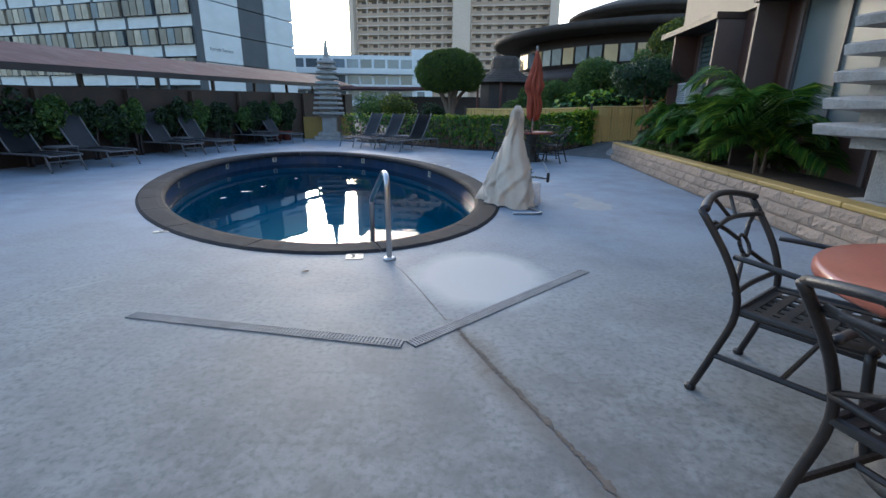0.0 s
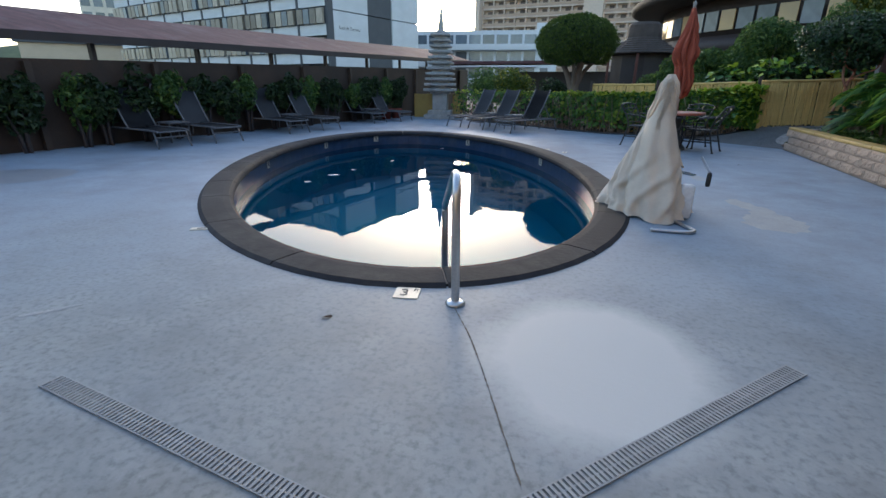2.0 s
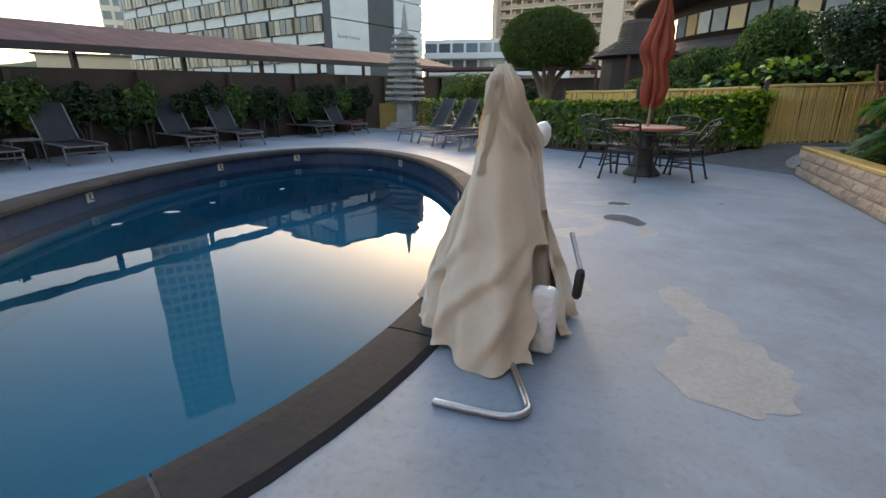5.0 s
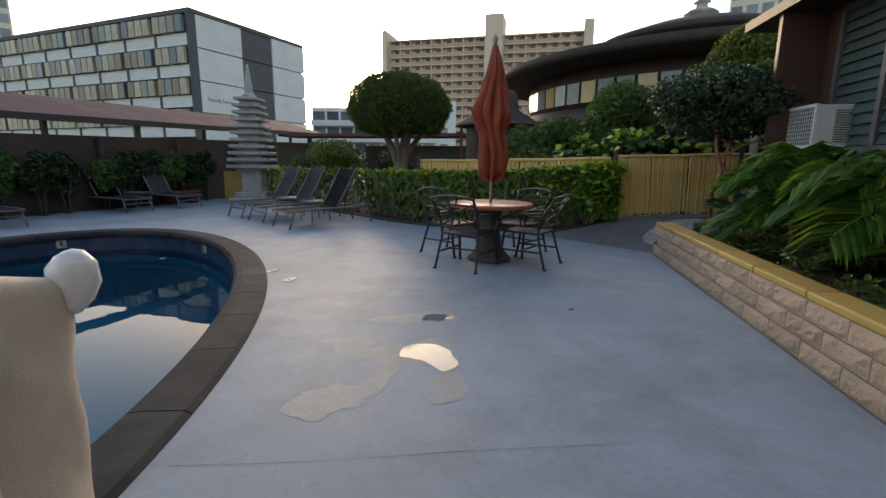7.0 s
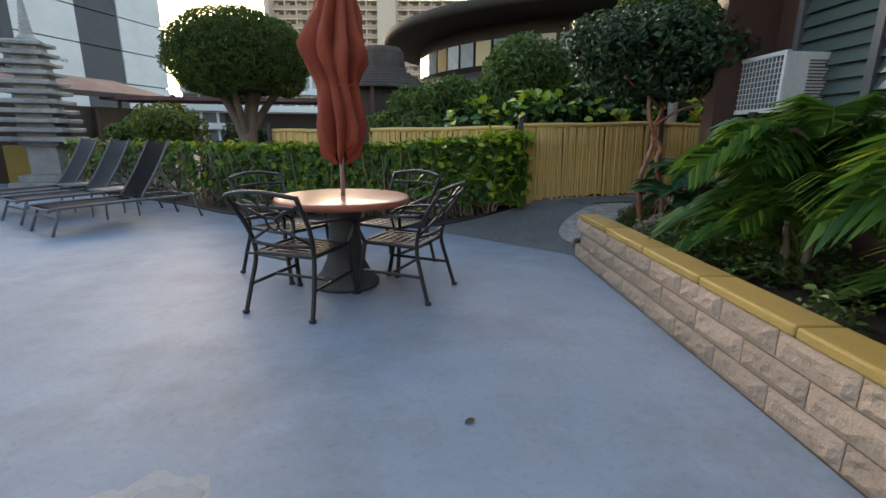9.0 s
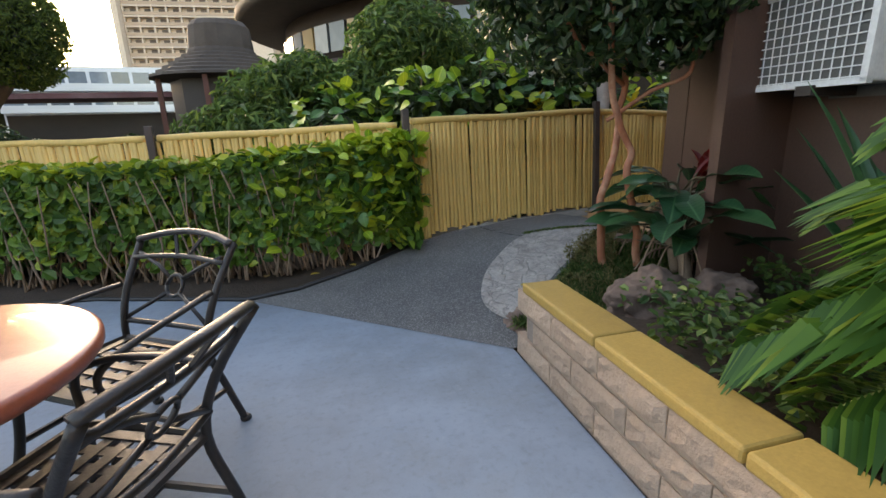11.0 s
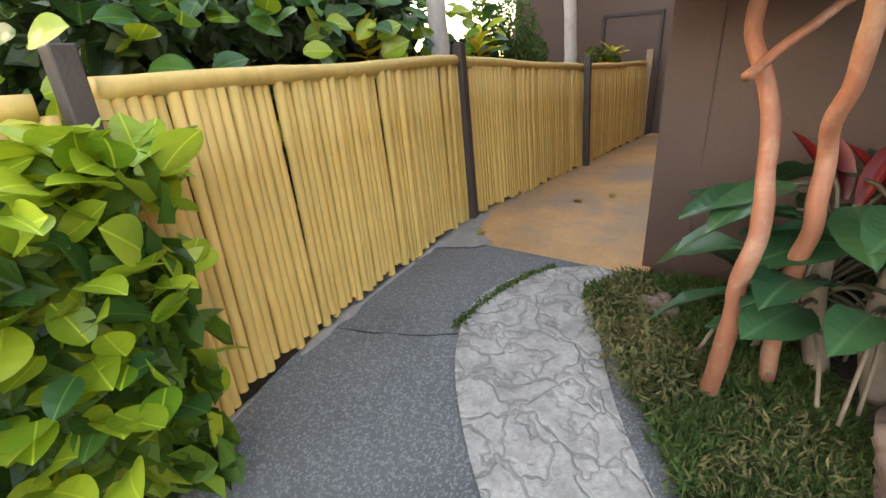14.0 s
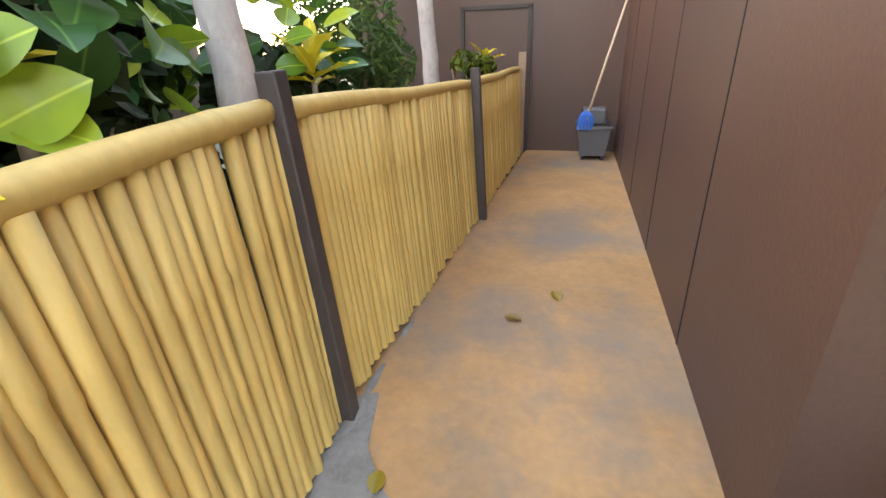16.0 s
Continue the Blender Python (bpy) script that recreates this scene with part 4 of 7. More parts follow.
# closed umbrella
um = thing("patio_umbrella", "closed faded red canvas umbrella standing in the table", "umbrella", Matrix.Translation((2.43, 11.93, 0.0)))
bm = B()
tube(bm, [(0, 0, 0.06), (0, 0, 2.63)], 0.019, 12)
part("pole", bm, M_STEEL, um, "grey metal pole", True)
bm = B()
lathe(bm, [(0.012, 2.62), (0.03, 2.63), (0.022, 2.66), (0.034, 2.68), (0.03, 2.72), (0.008, 2.75)], 12)
part("finial", bm, M_STONE, um, smooth=True)
bm = B()
rings, NA = [], 96
prof = [(1.04, 0.05), (1.09, 0.12), (1.18, 0.14), (1.30, 0.155), (1.42, 0.155), (1.52, 0.135), (1.60, 0.125), (1.67, 0.15), (1.76, 0.19), (1.84, 0.195), (1.95, 0.17), (2.10, 0.135), (2.30, 0.10), (2.48, 0.068), (2.60, 0.038), (2.64, 0.02)]
for i, (z, r) in enumerate(prof):
    row = []
    for k in range(NA):
        a = 2 * math.pi * k / NA
        pleat = abs(math.sin(4.5 * a + 0.8 * math.sin(z * 4) + 0.6 * noise.noise(Vector((math.cos(a), math.sin(a), z * 2)))))
        fold = 0.80 * (pleat ** 0.6 - 0.68) + 0.10 * math.sin(13 * a + z * 9) + 0.32 * noise.noise(Vector((math.cos(a) * 2, math.sin(a) * 2, z * 4)))
        rr = r * (1 + fold * min(1, (2.66 - z) * 2.0))
        row.append(bm.verts.new((rr * math.cos(a) + 0.02 * math.sin(z * 6), rr * math.sin(a), z + (0.05 * math.sin(5 * a) if i < 2 else 0.02 * math.sin(3 * a + z * 5)))))
    rings.append(row)
for a, b in zip(rings, rings[1:]):
    for k in range(NA):
        bm.faces.new((a[k], a[(k + 1) % NA], b[(k + 1) % NA], b[k]))
bm.faces.new(rings[-1])
part("canopy", bm, M_UMBRELLA, um, "folded red canopy, tied in the middle", True)
bm = B()
tube(bm, [(0.125 * math.cos(a), 0.125 * math.sin(a), 1.59 + 0.015 * math.sin(a)) for a in [2 * math.pi * k / 20 for k in range(21)]], 0.014, 6)
part("tie", bm, M_UMBRELLA, um)


def build_lounger():
    """Sling sun lounger, backrest raised; own +y is the foot end."""
    t = thing("sun_lounger", "grey metal sun lounger with dark sling and raised back", "sun lounger", group="sun loungers")
    W = 0.31
    for s in (-1, 1):
        bm = B()
        tube(bm, smooth_line([(s * W, -0.98, 0.33), (s * W, -0.2, 0.335), (s * W, 0.72, 0.325), (s * W, 0.80, 0.30)], 3), 0.019, 8)
        part("side_rail", bm, M_GREYMETAL, t, smooth=True)
        for y, dy in ((0.70, 0.12), (-0.92, -0.10)):
            bm = B()
            tube(bm, [(s * W, y, 0.32), (s * (W + 0.02), y + dy, 0.0)], 0.017, 8)
            part("leg", bm, M_GREYMETAL, t, smooth=True)
        bm = B()
        tube(bm, smooth_line([(s * (W - 0.03), -0.22, 0.34), (s * (W - 0.03), -0.45, 0.68), (s * (W - 0.03), -0.70, 1.12)], 3), 0.016, 8)
        part("back_rail", bm, M_GREYMETAL, t, smooth=True)
        bm = B()
        tube(bm, [(s * (W - 0.03), -0.50, 0.68), (s * (W - 0.03), -0.80, 0.34)], 0.010, 6)
        part("back_strut", bm, M_GREYMETAL, t)
    for y, z in ((0.79, 0.305), (-0.96, 0.33), (0.74, 0.20)):
        bm = B()
        tube(bm, [(-W, y, z), (W, y, z)], 0.015, 6)
        part("cross_bar", bm, M_GREYMETAL, t)

    def sling(pts, w):
        bm = B()
        g = []
        for (y, z) in pts:
            g.append([bm.verts.new((w * (i / 4 - 1), y, z - 0.018 * (1 - (i / 4 - 1) ** 2))) for i in range(9)])
        for a, b in zip(g, g[1:]):
            for i in range(8):
                bm.faces.new((a[i], a[i + 1], b[i + 1], b[i]))
        bmesh.ops.solidify(bm, geom=bm.faces[:], thickness=0.006)
        return bm
    part("seat_sling", sling([(-0.22 + 0.1 * i, 0.345 - 0.004 * i * 0.5) for i in range(11)], W - 0.005), M_SLING, t, "dark grey mesh sling", True)
    part("back_sling", sling([(-0.24, 0.36), (-0.345, 0.52), (-0.45, 0.685), (-0.575, 0.90), (-0.695, 1.11)], W - 0.035), M_SLING, t, "dark grey mesh sling", True)
    return t


lounger = build_lounger()
FEET_W = [(-7.08, 8.87), (-6.72, 9.98), (-6.38, 12.24), (-6.08, 13.42), (-5.77, 16.30), (-5.24, 17.45), (-8.0, 5.6)]
HEAD_W, HEAD_E = Vector((-0.955, 0.295)), Vector((0.62, 0.785))
FEET_E = [(-1.38, 14.25), (-2.28, 15.07), (-3.10, 15.75)]
for i, (x, y) in enumerate(FEET_W + FEET_E):
    h = HEAD_W if i < len(FEET_W) else HEAD_E
    h = Matrix.Rotation(radians(random.uniform(-3, 3)), 2) @ h
    m = turned(x + h.x * 0.80, y + h.y * 0.80, (-h.x, -h.y))
    if i == 0:
        lounger.matrix_world = m
    else:
        copy_thing(lounger, m)

# small tables between the loungers
st = thing("side_table", "small grey metal side table with slatted top", "side table", group="side tables")
bm = B()
box(bm, (0, 0, 0.40), (0.46, 0.46, 0.02), bevel=0.006)
part("rim", bm, M_GREYMETAL, st)
for i in range(7):
    bm = B()
    box(bm, (-0.18 + i * 0.06, 0, 0.415), (0.048, 0.43, 0.012))
    part("slat", bm, M_GREYMETAL, st)
for sx in (-1, 1):
    for sy in (-1, 1):
        bm = B()
        tube(bm, [(sx * 0.2, sy * 0.2, 0.39), (sx * 0.215, sy * 0.215, 0.0)], 0.013, 6)
        part("leg", bm, M_GREYMETAL, st)
first = True
for a, b, h, back in ((0, 1, HEAD_W, 1.0), (2, 3, HEAD_W, 1.0), (4, 5, HEAD_W, 1.0), (7, 8, HEAD_E, 1.05), (8, 9, HEAD_E, 1.05)):
    F = FEET_W + FEET_E
    x, y = (F[a][0] + F[b][0]) / 2 + h.x * back, (F[a][1] + F[b][1]) / 2 + h.y * back
    m = turned(x, y, tuple(h))
    if first:
        st.matrix_world, first = m, False
    else:
        copy_thing(st, m)


# stone pagodas
def pagoda(x, y, z, tiers, w0, w1, h0, h1, spire, label, turn=0.0, ped=(0.30, 0.92, 0.56)):
    t = thing("stone_pagoda", label, "stone pagoda", Matrix.Translation((x, y, z)) @ Matrix.Rotation(radians(turn), 4, "Z"))
    p0, p1, pw = ped
    bm = B()
    box(bm, (0, 0, p0 * 0.25), (pw * 2.1, pw * 2.1, p0 * 0.5), bevel=0.02)
    box(bm, (0, 0, p0 * 0.75), (pw * 1.6, pw * 1.6, p0 * 0.5 + 0.004), bevel=0.02)
    part("plinth", bm, M_STONE, t)
    bm = B()
    box(bm, (0, 0, (p0 + p1) / 2), (pw, pw, p1 - p0), bevel=0.015)
    part("pedestal", bm, M_STONE, t)
    for i in range(tiers):
        f = i / max(1, tiers - 1)
        w = w0 + (w1 - w0) * f
        za, zb = h0 + (h1 - h0) * i / tiers, h0 + (h1 - h0) * (i + 1) / tiers
        hh = zb - za
        bm = B()
        secs = [(w * 0.62, za - 0.002), (w * 0.62, za + hh * 0.38), (w * 0.98, za + hh * 0.50), (w, za + hh * 0.74), (w * 0.93, za + hh * 0.80), (w * 0.66, zb)]
        rings = []
        for k, (s, zz) in enumerate(secs):
            s /= 2
            lift = 0.03 * w if k in (3, 4) else 0.0
            pts = [(-s, -s, lift), (0, -s * 0.985, 0), (s, -s, lift), (s * 0.985, 0, 0), (s, s, lift), (0, s * 0.985, 0), (-s, s, lift), (-s * 0.985, 0, 0)]
            rings.append([bm.verts.new((px, py, zz + dz)) for px, py, dz in pts])
        for a, b in zip(rings, rings[1:]):
            for k in range(8):
                bm.faces.new((a[k], a[(k + 1) % 8], b[(k + 1) % 8], b[k]))
        bm.faces.new(rings[0][::-1])
        bm.faces.new(rings[-1])
        part("tier", bm, M_STONE, t)
    if spire:
        bm = B()
        pr = [(w1 * 0.36, h1 - 0.01), (w1 * 0.26, h1 + 0.06)]
        for k in range(9):
            zz = h1 + 0.10 + k * (spire - 0.25) / 9
            r = w1 * (0.20 - 0.014 * k)
            pr += [(r, zz), (r * 0.78, zz + 0.03)]
        pr += [(w1 * 0.06, h1 + spire - 0.10), (0.008, h1 + spire)]
        lathe(bm, pr, 14)
        part("spire", bm, M_STONE, t, "ringed stone spire", True)
    return t


pagoda(-4.55, 19.6, 0, 11, 1.18, 0.70, 0.92, 3.06, 0.94, "tall weathered grey stone pagoda with a ringed spire", 8)
pagoda(4.66, 4.30, 0.30, 7, 1.22, 0.95, 0.62, 2.35, 0, "broad stacked grey stone pagoda standing in the planter", 10, (0.12, 0.62, 0.46))
box_t = thing("planter_box", "yellow painted square timber panel behind the pagoda", "panel")
for x0, x1 in ((-5.75, -4.95), (-4.15, -3.75)):
    bm = B()
    prism(bm, [(x0, 20.0), (x1, 19.95), (x1, 20.05), (x0, 20.1)], 0.0, 0.90)
    part("panel", bm, M_CAP, box_t)

# canvas-covered pool lift
lift = thing("pool_lift", "pool lift under a draped cream canvas cover", "pool lift", Matrix.Translation((1.12, 6.5, 0)))


def hull(points):
    pts = sorted(points)
    def half(seq):
        out = []
        for p in seq:
            while len(out) > 1 and (out[-1][0] - out[-2][0]) * (p[1] - out[-2][1]) - (out[-1][1] - out[-2][1]) * (p[0] - out[-2][0]) <= 0:
                out.pop()
            out.append(p)
        return out
    return half(pts)[:-1] + half(pts[::-1])[:-1]


def reach(loop, c, a):
    d, best = (math.cos(a), math.sin(a)), 0.02
    for i in range(len(loop)):
        p = (loop[i][0] - c[0], loop[i][1] - c[1])
        q = (loop[(i + 1) % len(loop)][0] - c[0], loop[(i + 1) % len(loop)][1] - c[1])
        e = (q[0] - p[0], q[1] - p[1])
        den = d[0] * e[1] - d[1] * e[0]
        if abs(den) > 1e-9:
            t, u = (p[0] * e[1] - p[1] * e[0]) / den, (p[0] * d[1] - p[1] * d[0]) / den
            if t > best and -1e-6 <= u <= 1.000001:
                best = t
    return best


bm = B()
rings, NA, NZ = [], 240, 48
PK, SH = Vector((0.04, -0.27)), Vector((0.09, 0.54))
FOLDS = ((205, 0.03, 262, 0.60, 0.028, 4), (236, 0.02, 286, 0.56, 0.045, 3.0), (268, 0.02, 289, 0.50, 0.04, 3), (258, 1.22, 318, 0.62, 0.035, 4), (284, 1.20, 345, 0.74, 0.035, 4), (270, 1.2, 300, 0.60, 0.022, 4), (240, 1.1, 226, 0.1, 0.03, 3.5), (215, 0.9, 205, 0.1, 0.03, 3.5), (10, 0.85, 4, 0.05, 0.03, 4), (28, 0.85, 24, 0.05, 0.035, 4), (46, 0.85, 50, 0.05, 0.03, 4))


def fold(a, z):
    """Long slanting folds of the cloth, each a ridge between two (direction, height) ends."""
    out = 0.0
    for a0, z0, a1, z1, amp, wide in FOLDS:
        f = (z - z0) / (z1 - z0)
        if -0.15 < f < 1.15:
            d = (math.degrees(a) - (a0 + (a1 - a0) * f) + 180) % 360 - 180
            out += amp * (math.exp(-(d / wide) ** 2) - 0.7 * math.exp(-((d - 1.7 * wide) / wide) ** 2)) * max(0.0, math.sin(math.pi * min(1, max(0, (f + 0.15) / 1.3))))
    return out


BASE = [(-0.45, -0.02), (-0.20, -0.58), (-0.05, -0.65), (0.16, -0.67), (0.36, -0.55), (0.43, -0.15), (0.38, 0.35), (0.26, 0.70), (-0.05, 0.75), (-0.38, 0.35)]
for j in range(NZ + 1):
    f = j / NZ
    z = 1.31 * f
    low = (1 - f) ** 1.15
    top_r = 0.006 + 0.082 * min(1.0, 9 * (1 - f)) ** 0.5
    cir = [(PK.x + top_r * math.cos(b), PK.y + top_r * math.sin(b)) for b in [k * math.pi / 6 for k in range(12)]]
    if z < 1.24:
        g = min(1.0, max(0.0, (1.24 - z) / 0.29)) ** 1.7
        sc = PK + (SH - PK) * g
        cir += [(sc.x + 0.085 * math.cos(b), sc.y + 0.085 * math.sin(b)) for b in [k * math.pi / 6 for k in range(12)]]
    kk = low ** 1.0
    cir += [(PK.x * (1 - kk) + p[0] * kk, (PK.y * (1 - kk) + p[1] * kk)) for p in BASE]
    loop = hull(cir)
    c = (sum(p[0] for p in loop) / len(loop), sum(p[1] for p in loop) / len(loop))
    row = []
    for k in range(NA):
        a = 2 * math.pi * k / NA
        r = reach(loop, c, a)
        w = 0.25 + 0.75 * low
        r += w * (0.030 * math.sin(7 * a + 1.3 * f) + 0.020 * math.sin(12 * a - 3 * f + 1) + 0.017 * math.sin(21 * a + 5 * f) + 0.022 * noise.noise(Vector((math.cos(a) * 6, math.sin(a) * 6, z * 2.2))) + 0.032 * noise.noise(Vector((math.cos(a + z * 1.3) * 4.2, math.sin(a + z * 1.3) * 4.2, z * 0.6))) + 0.05 * noise.noise(Vector((math.cos(a) * 1.7, math.sin(a) * 1.7, z * 1.1 + 3)))) * (0.4 + 0.6 * min(1, r * 2))
        east = max(0.0, math.cos(a - radians(10)))
        r += fold(a, z) + 0.022 * low * east * math.sin(24 * a + 2 * f)
        zz = z + (0.0 if j else 0.012 * math.sin(9 * a) + 0.014)
        row.append(bm.verts.new((c[0] + r * math.cos(a), c[1] + r * math.sin(a), zz)))
    rings.append(row)
for j, (a, b) in enumerate(zip(rings, rings[1:])):
    for k in range(NA):
        ang = 360 * (k + 0.5) / NA
        mid = (a[k].co + b[k].co) / 2
        if 287 + (0.48 - mid.z) * 16 < ang < 318 + (0.48 - mid.z) * 14 and mid.z < 0.47 - 0.0010 * (ang - 287):
            continue
        bm.faces.new((a[k], a[(k + 1) % NA], b[(k + 1) % NA], b[k]))
bm.faces.new(rings[-1])
for _ in range(2):
    bmesh.ops.smooth_vert(bm, verts=[v for row in rings[1:] for v in row], factor=0.5, use_axis_x=True, use_axis_y=True, use_axis_z=True)
SKIN = [[v.co.copy() for v in row] for row in rings]
part("cover", bm, M_CANVAS, lift, "draped cream canvas cover with folds and an open flap", True)
for col, wide, low_at in ((177, 3, 29), (168, 3, 32)):
    bm = B()
    rows_ = []
    for r in range(NZ - 2, low_at, -1):
        k = col - (NZ - r) // 3
        pl_, pr_ = SKIN[r][k], SKIN[r][k + wide]
        mid = (pl_ + pr_) / 2
        out = Vector((math.cos(2 * math.pi * k / NA), math.sin(2 * math.pi * k / NA), 0.1)) * 0.010
        side_ = Vector((-out.y, out.x, 0)).normalized() * 0.017
        rows_.append([bm.verts.new(mid - side_ + out), bm.verts.new(mid + side_ + out)])
    for a, b in zip(rows_, rows_[1:]):
        bm.faces.new((a[0], b[0], b[1], a[1]))
    bmesh.ops.solidify(bm, geom=bm.faces[:], thickness=0.004)
    part("strap", bm, M_CANVAS, lift, "hanging canvas strap")
bm = B()
rows_ = []
for r in range(12):
    z = 0.02 + 0.054 * r
    rows_.append([bm.verts.new((0.17 + 0.020 * k - 0.14 * z, -0.41 + 0.016 * k + 0.016 * math.sin(k * 1.4 + r * 0.15) + 0.28 * z, z)) for k in range(10)])
for a, b in zip(rows_, rows_[1:]):
    for k in range(9):
        bm.faces.new((a[k], a[k + 1], b[k + 1], b[k]))
bmesh.ops.solidify(bm, geom=bm.faces[:], thickness=0.004)
part("inner_flap", bm, M_CANVAS, lift, "inner flap of the canvas cover", True)
bm = B()
lathe(bm, [(0.015, 0.0), (0.045, 0.02), (0.058, 0.07), (0.05, 0.115), (0.03, 0.145), (0.01, 0.155)], 20, Matrix.Translation((0.15, 0.59, 0.86)))
for v in bm.verts:
    v.co += Vector(v.co - Vector((0.15, 0.60, 0.94))) * 0.22 * noise.noise(v.co * 14)
part("wrapped_headrest", bm, M_PLASTIC, lift, "headrest wrapped in crumpled white plastic", True)
bm = B()
box(bm, (0.31, -0.44, 0.17), (0.12, 0.10, 0.33), bevel=0.03)
part("base_housing", bm, M_PLASTIC, lift, "white plastic base housing", True)
bm = B()
tube(bm, [(0.40, -0.36, 0.58), (0.452, -0.50, 0.46)], 0.011, 8)
part("grip_rod", bm, M_STEEL, lift)
bm = B()
tube(bm, [(0.452, -0.50, 0.46), (0.452, -0.503, 0.44), (0.445, -0.525, 0.35), (0.444, -0.527, 0.335)], [0.016, 0.021, 0.021, 0.012], 10)
part("grip", bm, M_BLACK, lift, "black rubber grip", True)
bm = B()
tube(bm, smooth_line([(-0.06, -0.98, 0.018), (0.10, -0.985, 0.018), (0.24, -0.98, 0.018), (0.30, -0.93, 0.018), (0.29, -0.86, 0.018), (0.18, -0.58, 0.018)], 5), 0.016, 8)
part("foot_tube", bm, M_STEEL, lift, "bent steel foot tube lying on the deck", True)
bm = B()
tube(bm, [(0.04, -0.2, 0.0), (0.04, -0.26, 1.26)], 0.03, 10)
part("mast", bm, M_WHITE, lift)

# pool handrail
hr = thing("pool_handrail", "curved stainless steel pool handrail", "handrail")
bm = B()
tube(bm, smooth_line([(-0.264, 3.686, 0.0), (-0.268, 3.69, 0.35), (-0.272, 3.70, 0.58), (-0.278, 3.73, 0.67), (-0.30, 3.81, 0.715), (-0.33, 3.90, 0.705), (-0.37, 4.01, 0.64), (-0.50, 4.40, 0.42), (-0.525, 4.47, 0.36), (-0.53, 4.49, 0.26), (-0.53, 4.49, -0.55)], 5), 0.024, 12)
part("rail", bm, M_STEEL, hr, smooth=True)
bm = B()
lathe(bm, [(0.055, 0.0), (0.058, 0.01), (0.045, 0.022), (0.026, 0.026)], 18, Matrix.Translation((-0.264, 3.686, 0)))
part("base_flange", bm, M_STEEL, hr, smooth=True)

# depth tiles
M_TILE = surf("ivory_tile", (0.50, 0.47, 0.38), 0.4, vary=0.12, big=8, fine=40, bump=0.1)
M_INK = surf("dark_lettering", (0.05, 0.05, 0.05), 0.6, bump=0)


def letters(body, size, m, parent, name="lettering"):
    cu = bpy.data.curves.new(name, "FONT")
    cu.body, cu.size, cu.extrude = body, size, 0.001
    cu.align_x, cu.align_y = "CENTER", "CENTER"
    tmp = bpy.data.objects.new(name, cu)
    scene.collection.objects.link(tmp)
    me = bpy.data.meshes.new_from_object(tmp)
    bpy.data.objects.remove(tmp)
    me.materials.clear()
    ob = part_of(name, me, M_INK, parent)
    ob.matrix_local = m
    return ob


tile = thing("depth_tile", "ivory depth tile marked 3 FT set in the deck", "depth marker", Matrix.Translation((-0.575, 3.745, 0.004)) @ Matrix.Rotation(radians(8), 4, "Z"))
bm = B()
box(bm, (0, 0, -0.002), (0.15, 0.15, 0.008), bevel=0.002)
part("tile", bm, M_TILE, tile)
letters("3", 0.12, Matrix.Translation((-0.015, -0.005, 0.004)), tile)
letters("FT", 0.032, Matrix.Translation((0.052, 0.035, 0.004)), tile)
for x, y, r in ((-2.7, 4.5, 25), (0.30, 10.6, 80), (-0.05, 10.95, 75)):
    t2 = thing("depth_tile", "worn ivory depth tile set in the deck", "depth marker", Matrix.Translation((x, y, 0.004)) @ Matrix.Rotation(radians(r), 4, "Z"))
    bm = B()
    box(bm, (0, 0, -0.002), (0.16, 0.075, 0.008), bevel=0.002)
    part("tile", bm, M_TILE, t2)
    bm = B()
    box(bm, (0.01, 0.0, 0.003), (0.07, 0.02, 0.003))
    part("worn_mark", bm, M_INK, t2)
for px, py in ((-4.8, 8.4), (-5.45, 11.3), (-4.9, 13.3), (-1.9, 12.9), (-0.15, 10.2), (-3.4, 6.0)):
    a = math.atan2(py - PC.y, px - PC.x)
    p, q = pool_point(a, 0.29), pool_point(a, 0.5)
    d = (q - p).normalized()
    t2 = thing("depth_marker", "white depth marker tile on the pool's inner wall", "depth marker", Matrix.Translation((p.x, p.y, -0.15)) @ Matrix.Rotation(math.atan2(d.y, d.x), 4, "Z"))
    bm = B()
    box(bm, (0.004, 0, 0), (0.008, 0.13, 0.13), bevel=0.002)
    part("tile", bm, M_TILE, t2)
    bm = B()
    box(bm, (0.0095, 0, 0.01), (0.003, 0.03, 0.07))
    box(bm, (0.0095, 0.03, -0.035), (0.003, 0.04, 0.016))
    part("numeral", bm, M_INK, t2)

# linear drains
M_DRAIN = surf("grey_drain_grate", (0.27, 0.275, 0.275), 0.6, vary=0.25, big=6, fine=40, bump=0.3)
for (x0, y0), (x1, y1) in (((-0.02, 2.20), (-1.73, 2.53)), ((0.02, 2.20), (1.347, 3.448))):
    d = Vector((x1 - x0, y1 - y0))
    L, ang = d.length, math.atan2(d.y, d.x)
    t2 = thing("linear_drain", "grey slotted linear drain set flush in the deck", "drain", Matrix.Translation((x0, y0, 0.004)) @ Matrix.Rotation(ang, 4, "Z"))
    bm = B()
    box(bm, (L / 2, 0, -0.002), (L, 0.085, 0.003))
    part("channel", bm, surf("drain_channel", (0.12, 0.122, 0.122), 0.9), t2, "dark channel")
    bm = B()
    for s in (-1, 0, 1):
        box(bm, (L / 2, s * 0.040, 0.001), (L, 0.006, 0.004))
    for k in range(int(L / 0.02)):
        box(bm, (0.01 + k * 0.02, 0, 0.0015), (0.011, 0.076, 0.005))
    part("grate", bm, M_DRAIN, t2, "slotted grate", kind="stuff")


